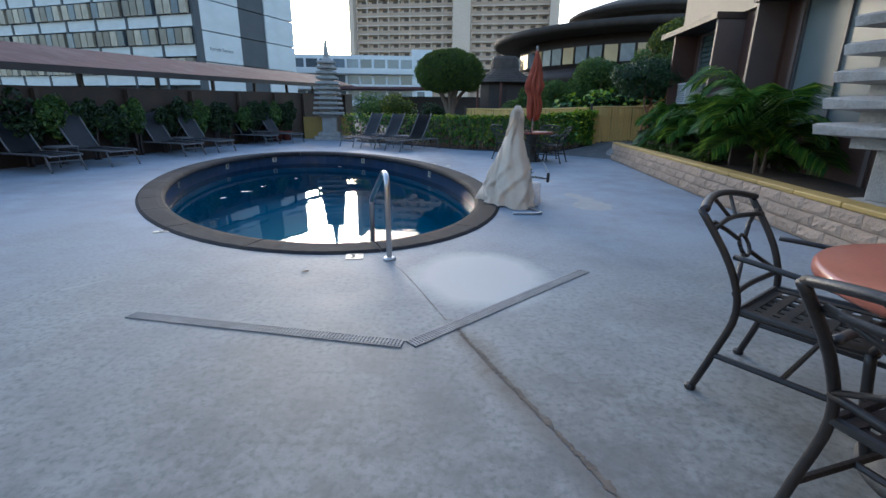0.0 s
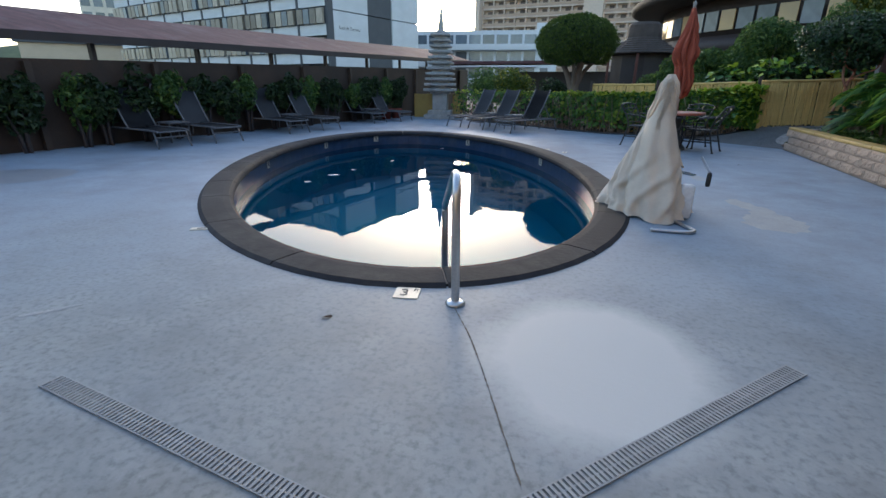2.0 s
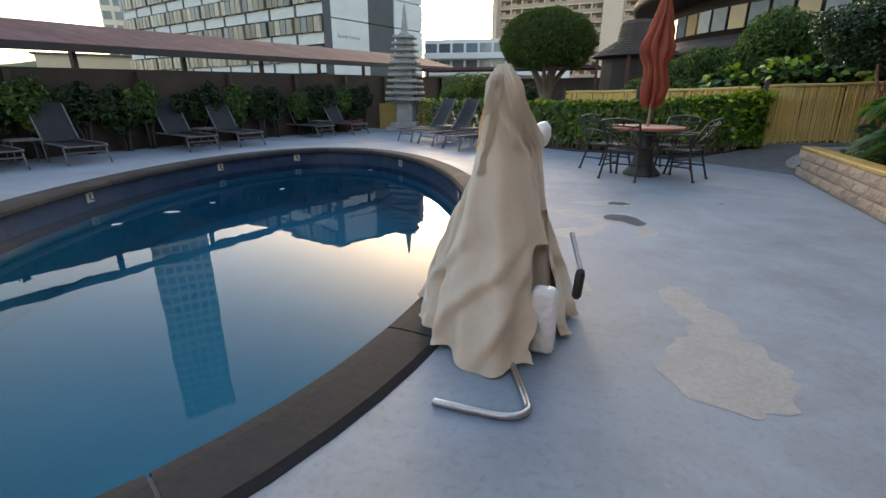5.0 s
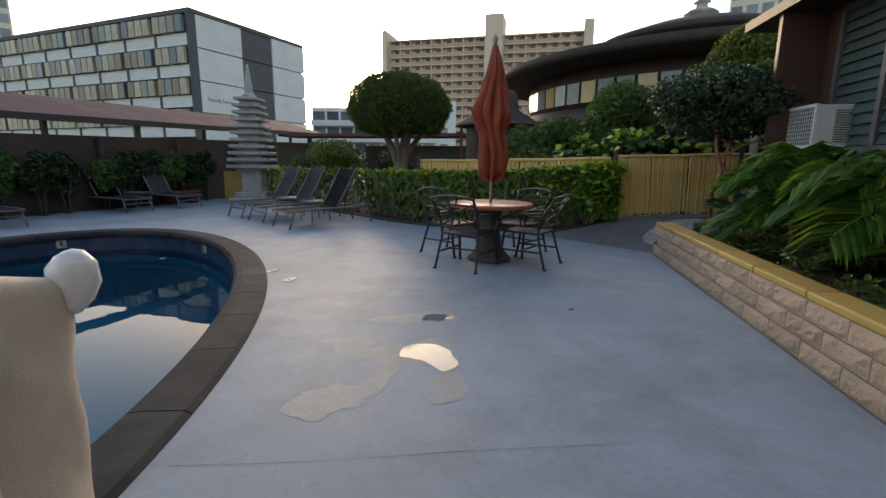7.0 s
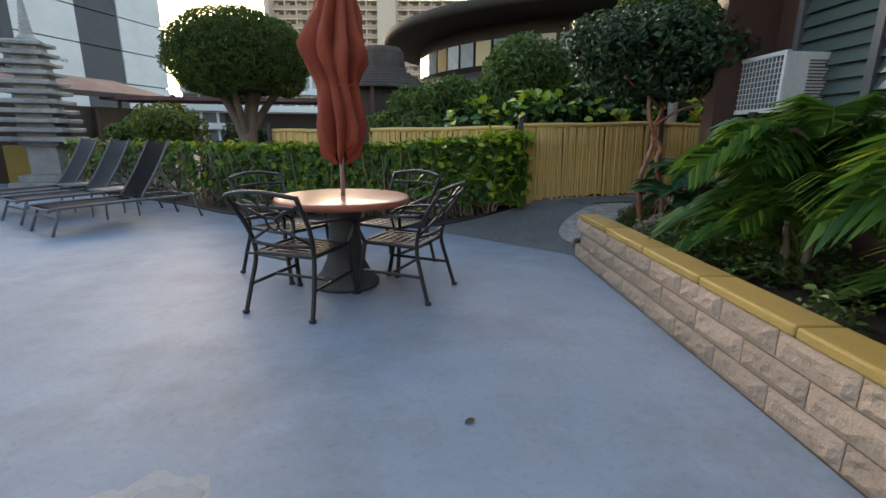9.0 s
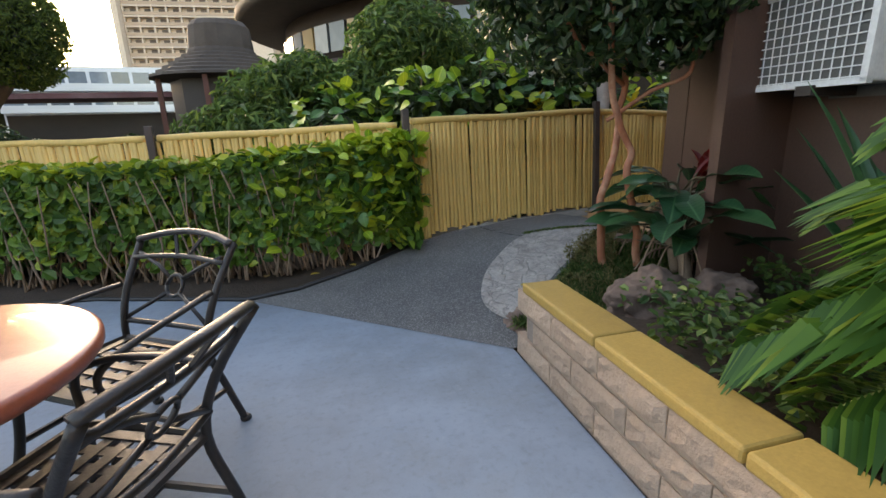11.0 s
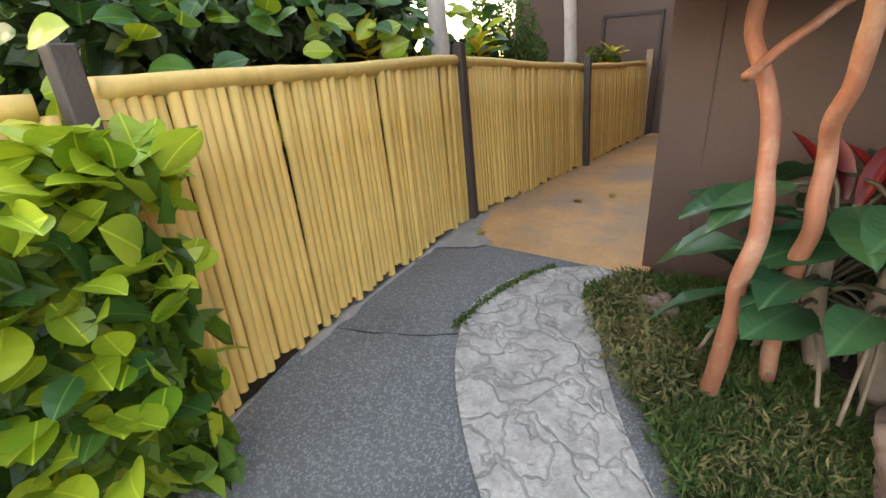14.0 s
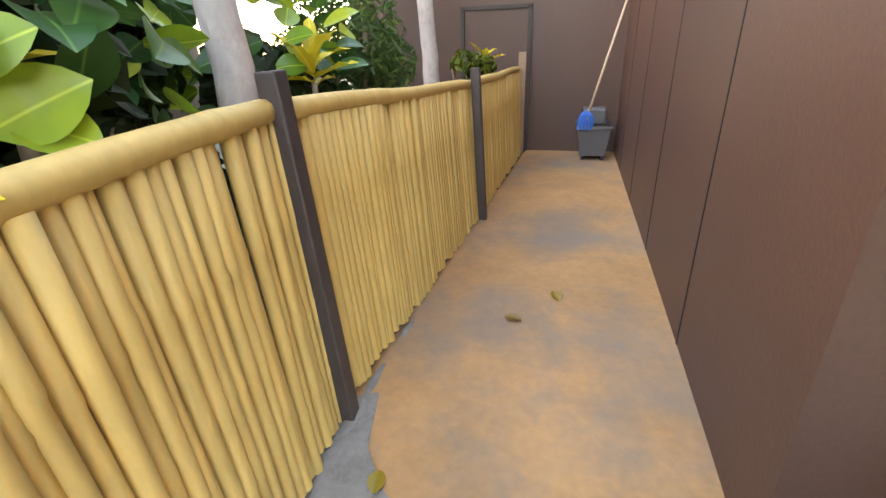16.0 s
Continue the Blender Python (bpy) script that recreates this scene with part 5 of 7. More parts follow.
# puddles, bare patches, cracks
def blotch(name, label, outline, material, z=0.0016, category="puddle", seed=0, jag=0.05):
    pts = [Vector((x, y, 0)) for x, y in outline]
    ring = smooth_line(pts + [pts[0]], 7)[:-1]
    rng = random.Random(seed)
    out = []
    for i, p in enumerate(ring):
        out.append((p.x + jag * noise.noise(Vector((p.x * 9, p.y * 9, seed))) + rng.uniform(-0.006, 0.006), p.y + jag * noise.noise(Vector((p.x * 9 + 5, p.y * 9, seed))) + rng.uniform(-0.006, 0.006)))
    bm = B()
    f = bm.faces.new([bm.verts.new((x, y, z)) for x, y in out])
    bmesh.ops.triangulate(bm, faces=[f])
    bm.normal_update()
    bmesh.ops.reverse_faces(bm, faces=[fc for fc in bm.faces if fc.normal.z < 0])
    return tagged(part(name, bm, material), label, category, kind="structure")


M_WET = surf("wet_deck", (0.17, 0.185, 0.20), 0.045, vary=0.12, big=3, fine=30, bump=0.02)
M_DAMP = surf("pale_drying_film", (0.300, 0.307, 0.307), 0.62, vary=0.10, big=5, fine=40, bump=0.15, dirt=(0.22, 0.245, 0.27), dirt_amount=0.6)
blotch("damp_patch", "pale drying puddle film on the blue deck", [(1.30, 8.08), (1.39, 8.32), (1.62, 8.41), (1.68, 8.68), (1.43, 8.83), (1.25, 9.05), (1.54, 9.08), (1.62, 8.92), (1.96, 9.12), (2.13, 9.04), (2.18, 8.68), (2.26, 8.41), (2.15, 8.25), (2.04, 8.38), (2.05, 8.67), (1.83, 8.70), (1.79, 8.36), (1.63, 8.14), (1.50, 8.03)], M_DAMP, seed=3, category="stain", jag=0.09)
blotch("puddle", "shallow clear puddle on the blue deck", [(1.80, 8.80), (1.95, 8.74), (2.10, 8.62), (2.17, 8.74), (2.10, 8.95), (1.94, 9.03), (1.80, 8.94)], M_WET, z=0.0040, seed=4, jag=0.02)
blotch("puddle", "small clear puddle on the blue deck", [(1.84, 9.50), (2.04, 9.50), (2.10, 9.60), (1.98, 9.66), (1.86, 9.62)], M_WET, z=0.0040, seed=5, jag=0.03)
blotch("damp_patch", "pale drying puddle film on the blue deck", [(1.40, 9.46), (1.66, 9.42), (1.84, 9.44), (2.06, 9.46), (2.13, 9.62), (1.92, 9.72), (1.77, 9.65), (1.55, 9.60)], M_DAMP, seed=6, category="stain", jag=0.08)
blotch("damp_patch", "pale drying water stain on the blue deck", [(2.05, 7.00), (2.14, 7.12), (2.26, 7.11), (2.29, 6.86), (2.38, 6.74), (2.37, 6.56), (2.46, 6.44), (2.52, 6.20), (2.46, 5.92), (2.30, 5.84), (2.08, 5.86), (1.98, 6.05), (2.03, 6.31), (2.13, 6.46), (2.15, 6.70)], M_DAMP, seed=8, category="stain", jag=0.08)
blotch("damp_patch", "small pale drying water stain on the deck", [(1.45, 6.95), (1.58, 6.88), (1.68, 6.90), (1.67, 6.97), (1.55, 7.01)], M_DAMP, seed=9, category="stain")
blotch("scrape", "pale scraped mark on the deck paint", [(-2.45, 2.91), (-2.37, 2.99), (-2.29, 3.10), (-2.33, 3.09), (-2.40, 3.01), (-2.47, 2.93)], M_DAMP, seed=10, category="stain", jag=0.01)
blotch("dark_stain", "dark damp stain on the deck by the wall", [(-6.9, 5.2), (-6.2, 5.5), (-6.1, 6.0), (-6.5, 6.4), (-7.2, 6.2), (-7.6, 5.6)], surf("damp_grey_stain", (0.20, 0.215, 0.235), 0.5, vary=0.2, big=1.5), seed=11, category="stain")
M_CRACK = surf("dark_crack", (0.14, 0.118, 0.095), 0.9, vary=0.4, big=10, fine=60, bump=0.6)


def crack(label, pts, width, seed):
    rng = random.Random(seed)
    line = smooth_line([(*p, 0) for p in pts], 22)
    bm = B()
    a, b = [], []
    for i, p in enumerate(line):
        d = (line[min(i + 1, len(line) - 1)] - line[max(i - 1, 0)]).normalized()
        n = Vector((-d.y, d.x, 0))
        j = n * rng.uniform(-0.5, 0.5) * width
        w = width * rng.uniform(0.25, 1.6)
        a.append(bm.verts.new((*(p + j + n * w).xy, 0.003)))
        b.append(bm.verts.new((*(p + j - n * w).xy, 0.003)))
    for i in range(len(a) - 1):
        bm.faces.new((b[i], b[i + 1], a[i + 1], a[i]))
    return tagged(part("deck_crack", bm, M_CRACK), label, "crack", kind="structure")


crack("brown weathered crack in the bare concrete", [(0.28, 2.40), (0.40, 2.10), (0.52, 1.82), (0.68, 1.45), (0.78, 1.2), (0.9, 0.8)], 0.013, 1)
crack("thin dark control joint in the deck", [(-0.25, 3.62), (-0.10, 3.32), (0.06, 2.92), (0.22, 2.50)], 0.0028, 2)
crack("thin dark control joint in the deck", [(0.9, 7.62), (1.6, 7.72), (2.3, 7.86), (3.0, 7.98)], 0.0013, 4)

crack("thin dark hairline crack in the deck", [(1.30, 2.30), (1.55, 2.34), (1.80, 2.46)], 0.0009, 6)
crack("thin dark hairline crack in the deck", [(0.75, 2.08), (1.0, 2.16), (1.2, 2.15)], 0.0009, 7)

# leaves and scraps afloat on the pool
for x, y, r, sx, sy in ((-3.59, 8.64, 20, 0.11, 0.050), (-3.71, 7.96, 50, 0.06, 0.045), (-3.49, 9.24, 10, 0.05, 0.030), (-3.18, 10.43, 70, 0.05, 0.030), (-2.70, 12.77, 30, 0.05, 0.030)):
    bm = B()
    ring = [bm.verts.new((sx * (1 + 0.25 * math.sin(k * 2.3 + x)) * math.cos(k * 0.785), sy * (1 + 0.25 * math.cos(k * 1.7)) * math.sin(k * 0.785), 0.004 * math.sin(k * 2.0))) for k in range(8)]
    bm.faces.new(ring)
    bmesh.ops.solidify(bm, geom=bm.faces[:], thickness=0.003)
    ob = tagged(part("floating_petal", bm, M_PLASTIC), "pale fallen petal afloat on the pool", "petal", group="floating petals")
    ob.matrix_world = Matrix.Translation((x, y, -0.302)) @ Matrix.Rotation(radians(r), 4, "Z")


# small dry leaves lying on the deck
for x, y, r in ((-0.89, 3.34, 25), (3.1, 9.9, 30)):
    bm = B()
    ring = [bm.verts.new((0.030 * math.cos(k * 0.785), 0.013 * math.sin(k * 0.785), 0.006 + 0.004 * math.sin(k * 1.57 + r))) for k in range(8)]
    bm.faces.new(ring)
    bmesh.ops.solidify(bm, geom=bm.faces[:], thickness=0.002)
    ob = tagged(part("dry_leaf", bm, surf("dry_brown_leaf", (0.07, 0.045, 0.028), 0.8)), "small dry brown leaf lying on the deck", "leaf", group="dry leaves")
    ob.matrix_world = Matrix.Translation((x, y, 0.002)) @ Matrix.Rotation(radians(r), 4, "Z")


# ---------- fence ----------
def pole_mesh(seed):
    rng = random.Random(seed)
    bm = B()
    rows = []
    j = rng.uniform(-0.04, 0.04)
    for z in (0, 0.235 + j, 0.25 + j, 0.265 + j, 0.485 + j, 0.50 + j, 0.515 + j, 0.735 + j, 0.75 + j, 0.765 + j, 1.0):
        r = 0.0215 * (1.10 if round(z - j, 2) in (0.25, 0.5, 0.75) else 1.0)
        ox, oy = rng.uniform(-0.0012, 0.0012), rng.uniform(-0.0012, 0.0012)
        rows.append([bm.verts.new((ox + r * math.cos(a), oy + r * math.sin(a), z)) for a in [2 * math.pi * i / 8 for i in range(8)]])
    for a, b in zip(rows, rows[1:]):
        for i in range(8):
            bm.faces.new((a[i], a[(i + 1) % 8], b[(i + 1) % 8], b[i]))
    bm.faces.new(rows[-1])
    me = bpy.data.meshes.new("bamboo_pole")
    bm.to_mesh(me)
    bm.free()
    me.materials.append(M_BAMBOO)
    me.polygons.foreach_set("use_smooth", [True] * len(me.polygons))
    return me


POLES = [pole_mesh(k) for k in range(5)]


def fence_panel(p, q, za, zb, label, post_a=True, step=0.0405, lean=0.0):
    t = thing("bamboo_fence", label, "fence", group="bamboo fence panels", kind="structure")
    P, Q = Vector(p), Vector(q)
    L = (Q - P).length
    d = (Q - P).normalized()
    n = int(L / step)
    for k in range(n):
        f = (k + 0.5) / n
        c = P + (Q - P) * f
        low = path_z(c.x, c.y - 0.05) + random.uniform(0.0, 0.05)
        top = za + (zb - za) * f - 0.02
        ob = part_of("bamboo_pole", POLES[random.randrange(5)], None, t)
        w = random.uniform(0.88, 1.10)
        ob.matrix_world = Matrix.Translation((c.x + random.uniform(-0.006, 0.006), c.y + random.uniform(-0.006, 0.006), low)) @ Euler((radians(random.uniform(-0.5, 0.5)) - lean, radians(random.uniform(-0.5, 0.5)), 0)).to_matrix().to_4x4() @ Matrix.Rotation(random.uniform(0, 6), 4, "Z") @ Matrix.Diagonal((w, w, top - low, 1))
    bm = B()
    pts, rs = [], []
    m = max(6, int(L / 0.09))
    for k in range(m + 1):
        c = P + (Q - P) * (0.01 + 0.98 * k / m)
        pts.append((c.x, c.y + 0.004 * math.sin(k * 0.5) + lean * 1.0, za + (zb - za) * k / m + 0.005 * math.sin(k * 0.4)))
        rs.append(0.033 + (0.003 if k % 7 == 0 else 0.0))
    tube(bm, pts, rs, 10)
    part("top_rail", bm, M_BAMBOO, t, "thick bamboo top rail", True)
    bm = B()
    tube(bm, [(P.x, P.y + 0.055 + lean * 0.7, za - 0.32), (Q.x, Q.y + 0.055 + lean * 0.7, zb - 0.32)], 0.025, 8)
    tube(bm, [(P.x, P.y + 0.055, 0.22 + path_z(P.x, P.y)), (Q.x, Q.y + 0.055, 0.22 + path_z(Q.x, Q.y))], 0.025, 8)
    part("back_rail", bm, M_POST, t)
    if post_a:
        bm = B()
        zg = path_z(P.x, P.y - 0.05) - 0.04
        tilt = Matrix.Translation((P.x - d.x * 0.04, P.y - 0.04, zg)) @ Matrix.Rotation(-lean, 4, "X")
        box(bm, (0, 0, (za + 0.11 - zg) / 2), (0.062, 0.062, za + 0.11 - zg), tilt, bevel=0.006)
        part("post", bm, M_POST, t, "square dark brown post")
    return t


POST1, POST2, POST3, POST4 = (4.72, 14.48), (6.92, 14.65), (9.03, 14.45), (11.22, 14.27)
fence_panel(POST1, POST2, 1.365, 1.43, "yellow painted bamboo fence panel beside the ramp", lean=0.07)
fence_panel(POST2, POST3, 1.42, 1.335, "yellow painted bamboo fence panel along the passage", lean=0.07)
fence_panel(POST3, POST4, 1.335, 1.335, "yellow painted bamboo fence panel at the passage's end", lean=0.05)
fence_panel((2.58, 15.25), (4.62, 14.52), 1.285, 1.335, "yellow painted bamboo fence panel behind the hedge")
fence_panel((0.95, 16.35), (2.50, 15.30), 1.27, 1.28, "yellow painted bamboo fence panel behind the hedge")
bm = B()
box(bm, (11.26, 14.27, 0.93), (0.06, 0.08, 1.16))
structure("end_post", bm, surf("tan_post", (0.30, 0.20, 0.13), 0.7), "tan timber end post of the fence", "post")
# mortar along the foot of the fence
bm = B()
line = [(4.75, 14.40), (5.3, 14.44), (6.0, 14.50), (6.6, 14.55), (7.2, 14.54), (7.6, 14.50)]
tube(bm, [(x, y + 0.05, path_z(x, y) - 0.010 + 0.01 * noise.noise(Vector((x * 5, 0, 0)))) for x, y in [tuple(p)[:2] for p in smooth_line([(a, b, 0) for a, b in line], 8)]], [0.018 + 0.07 * max(0.0, noise.noise(Vector((k * 0.45, 3, 0)))) for k in range(41)], 6)
structure("mortar_strip", bm, surf("pale_mortar", (0.27, 0.25, 0.225), 0.9, vary=0.25, big=8, fine=40, bump=0.8), "pale mortar smeared along the fence foot", "mortar", True)

# ---------- hedge ----------
hedge = thing("hedge", "clipped hedge of round green leaves with yellow new tips", "hedge")


def hedge_at(s):
    """Front line of the hedge, and its inward normal, for s from 0 to 1."""
    k = s * (len(HF) - 1)
    i = min(int(k), len(HF) - 2)
    p = Vector(HF[i]).lerp(Vector(HF[i + 1]), k - i)
    d = (Vector(HF[i + 1]) - Vector(HF[i])).normalized()
    return p, Vector((-d.y, d.x))


def hedge_top(s):
    return 1.01 + 0.22 * s ** 3


rng = np.random
N_H = 6000
pl, nl, tl, tn = [], [], [], []
for i in range(N_H):
    s = rng.rand() ** 0.8
    p, n = hedge_at(s)
    g = path_z(p.x, p.y)
    zt = hedge_top(s) + 0.05 * noise.noise(Vector((p.x * 3, p.y * 3, 0)))
    kind = rng.rand()
    lump = 0.07 * noise.noise(Vector((p.x * 2.2, p.y * 2.2, i * 0.0)))
    if kind < 0.62:
        z = g + 0.10 + (zt - g - 0.10) * rng.rand() ** 0.75
        dep = 0.02 + abs(rng.normal(0, 0.07)) + lump
        if z < g + 0.35 and rng.rand() < 0.55:
            continue
        c = p + n * dep
        pl.append((c.x, c.y, z))
        nl.append((-n.x + rng.normal(0, 0.5), -n.y + rng.normal(0, 0.5), 0.45 + rng.normal(0, 0.4)))
    elif kind < 0.9:
        c = p + n * rng.uniform(0.0, 0.62)
        z = zt + rng.normal(0, 0.035)
        (tl if rng.rand() < 0.8 else pl).append((c.x, c.y, z))
        (tn if len(tl) > len(tn) else nl).append((rng.normal(0, 0.45), rng.normal(0, 0.45), 1))
    else:
        p, n = hedge_at(1.0)
        c = p + n * rng.uniform(0.0, 0.55)
        z = 0.28 + (zt - 0.28) * rng.rand()
        pl.append((c.x + rng.normal(0, 0.05), c.y, z))
        nl.append((1 + rng.normal(0, 0.4), rng.normal(0, 0.5), 0.4 + rng.normal(0, 0.4)))
part_of("foliage", leaf_mesh("foliage", np.array(pl), np.array(nl), rng.uniform(0.085, 0.14, len(pl)), "round", 0.74), L_HEDGE, hedge, kind="stuff")
part_of("new_foliage", leaf_mesh("new_foliage", np.array(tl), np.array(tn), rng.uniform(0.08, 0.125, len(tl)), "round", 0.72), L_HEDGE_TOP, hedge, "yellow-green new leaves", kind="stuff")
bm = B()
for i in range(330):
    s = rng.rand() * 0.90
    p, n = hedge_at(s)
    g = path_z(p.x, p.y)
    c = p + n * rng.uniform(0.04, 0.32)
    a, b = rng.normal(0, 0.16), rng.normal(0, 0.08)
    e = c + Vector((a, b)) - n * rng.uniform(-0.10, 0.04)
    tube(bm, smooth_line([(c.x, c.y, g - 0.02), ((c.x + e.x) / 2 + rng.normal(0, 0.04), (c.y + e.y) / 2, g + 0.4), (e.x, e.y, hedge_top(s) - 0.08)], 3), [0.011, 0.010, 0.009, 0.008, 0.007, 0.006, 0.004], 5)
part("stem", bm, M_TWIG, hedge, "bare woody stems", True, "stuff")
# inner mass against see-through; the hedge's inside shade is painted into its leaves
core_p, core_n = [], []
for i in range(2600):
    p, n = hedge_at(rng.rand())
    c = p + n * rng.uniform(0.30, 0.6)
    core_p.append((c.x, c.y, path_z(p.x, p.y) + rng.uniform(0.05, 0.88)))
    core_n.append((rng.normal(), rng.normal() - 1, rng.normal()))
part_of("inner_foliage", leaf_mesh("inner_foliage", np.array(core_p), np.array(core_n), rng.uniform(0.07, 0.11, 2600), "round", 0.72), L_INNER_SHADE, hedge, kind="stuff")


def big_leaf(name, length, width, bend, mat_leaf, seed=0, nx=7, fold=0.12, wave=0.0):
    """A single leaf along +x with a folded midrib, bending down; its stalk is at the origin."""
    rng2 = random.Random(seed)
    bm = B()
    rows = []
    for i in range(nx + 1):
        f = i / nx
        w = width * 0.5 * (math.sin(math.pi * min(1, f * 0.93 + 0.06)) ** 0.75) * (1.0 if f < 0.98 else 0.2)
        x = length * (f - 0.1 * bend * f * f)
        z = -bend * length * f * f * 0.6
        wob = wave * math.sin(f * 14 + seed)
        rows.append([bm.verts.new((x, -w, z + w * fold * 2 + wob)), bm.verts.new((x, -w * 0.5, z + w * fold * 0.7)), bm.verts.new((x, 0, z)), bm.verts.new((x, w * 0.5, z + w * fold * 0.7)), bm.verts.new((x, w, z + w * fold * 2 - wob))])
    for a, b in zip(rows, rows[1:]):
        for k in range(4):
            bm.faces.new((a[k], b[k], b[k + 1], a[k + 1]))
    me = bpy.data.meshes.new(name)
    bm.to_mesh(me)
    bm.free()
    me.materials.append(mat_leaf)
    me.polygons.foreach_set("use_smooth", [True] * len(me.polygons))
    return me


def leaf_one(name, dark, lite, obj=True, rib=None):
    """Leaf material for single leaves: colour by object, paler midrib."""
    m, n, l, p = nodes_of(name)
    oi = n.new("ShaderNodeObjectInfo")
    c = mixc(n, l, oi.outputs["Random"], dark, lite)
    nz = noise_node(n, l, 14, 4)
    c = mixc(n, l, ramp(n, l, nz.outputs["Fac"], 0.4, 0.75), c, mixc(n, l, 0.5, c, dark))
    if rib:
        tc = n.new("ShaderNodeTexCoord")
        sp = n.new("ShaderNodeSeparateXYZ")
        l.new(tc.outputs["Object"], sp.inputs[0])
        ab = n.new("ShaderNodeMath")
        ab.operation = "ABSOLUTE"
        l.new(sp.outputs["Y"], ab.inputs[0])
        c = mixc(n, l, ramp(n, l, ab.outputs[0], rib, 0.0), c, tuple(min(1, v * 1.25 + 0.02) for v in lite))
        vein = n.new("ShaderNodeTexWave")
        vein.inputs["Scale"].default_value = 11
        vein.inputs["Distortion"].default_value = 1.5
        l.new(tc.outputs["Object"], vein.inputs["Vector"])
        bp = n.new("ShaderNodeBump")
        bp.inputs["Strength"].default_value, bp.inputs["Distance"].default_value = 0.07, 0.01
        l.new(vein.outputs["Fac"], bp.inputs["Height"])
        l.new(bp.outputs["Normal"], p.inputs["Normal"])
    l.new(c, p.inputs["Base Color"])
    p.inputs["Roughness"].default_value = 0.36
    tr = n.new("ShaderNodeBsdfTranslucent")
    l.new(c, tr.inputs["Color"])
    mx = n.new("ShaderNodeMixShader")
    mx.inputs[0].default_value = 0.25
    l.new(p.outputs[0], mx.inputs[1])
    l.new(tr.outputs[0], mx.inputs[2])
    l.new(mx.outputs[0], n["Material Output"].inputs["Surface"])
    return m


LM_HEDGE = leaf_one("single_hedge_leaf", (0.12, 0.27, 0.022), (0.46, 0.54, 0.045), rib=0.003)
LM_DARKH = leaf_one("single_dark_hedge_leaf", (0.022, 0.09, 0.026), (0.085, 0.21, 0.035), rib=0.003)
LM_PHIL = leaf_one("philodendron_leaf", (0.014, 0.066, 0.030), (0.040, 0.12, 0.045), rib=0.008)
LM_RED = leaf_one("red_new_leaf", (0.16, 0.012, 0.012), (0.24, 0.03, 0.02))
HL = [big_leaf("leaf", 0.115, 0.085, b, LM_HEDGE, s) for s, b in ((1, 0.2), (2, 0.5), (3, -0.2), (4, 0.8))]
HD = [big_leaf("leaf", 0.11, 0.08, b, LM_DARKH, s) for s, b in ((1, 0.2), (2, 0.5), (3, 0.7))]
for i in range(285):
    s = 0.70 + 0.30 * rng.rand() ** 0.7
    p, n = hedge_at(s)
    g, zt = path_z(p.x, p.y), hedge_top(s)
    end = rng.rand() < 0.20
    top = rng.rand() < 0.42
    z = zt + rng.normal(0, 0.03) if top else g + 0.22 + (zt - g - 0.2) * rng.rand() ** 0.6
    if end:
        p, n = hedge_at(1.0)
        c = p + n * rng.uniform(0, 0.5) + Vector((rng.uniform(0.02, 0.12), 0))
        out = Vector((1, rng.normal(0, 0.5), 0.5))
    else:
        c = p + n * (rng.uniform(0.0, 0.5) if top else rng.uniform(-0.10, 0.03))
        out = Vector((-n.x + rng.normal(0, 0.5), -n.y + rng.normal(0, 0.5), 0.9 if top else 0.35))
    xa = (out.normalized() + Vector((rng.normal(0, 0.5), rng.normal(0, 0.5), rng.normal(0, 0.3)))).normalized()
    up = Vector((rng.normal(0, 0.3), rng.normal(0, 0.3), 1)).normalized()
    if not top:
        up = (up + out * 0.9).normalized()
    ya = up.cross(xa).normalized()
    za = xa.cross(ya)
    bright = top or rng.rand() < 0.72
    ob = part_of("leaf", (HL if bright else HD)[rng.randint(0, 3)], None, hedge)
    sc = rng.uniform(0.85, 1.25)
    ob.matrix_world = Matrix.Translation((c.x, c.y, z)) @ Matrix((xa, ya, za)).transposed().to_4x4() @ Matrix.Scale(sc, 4)


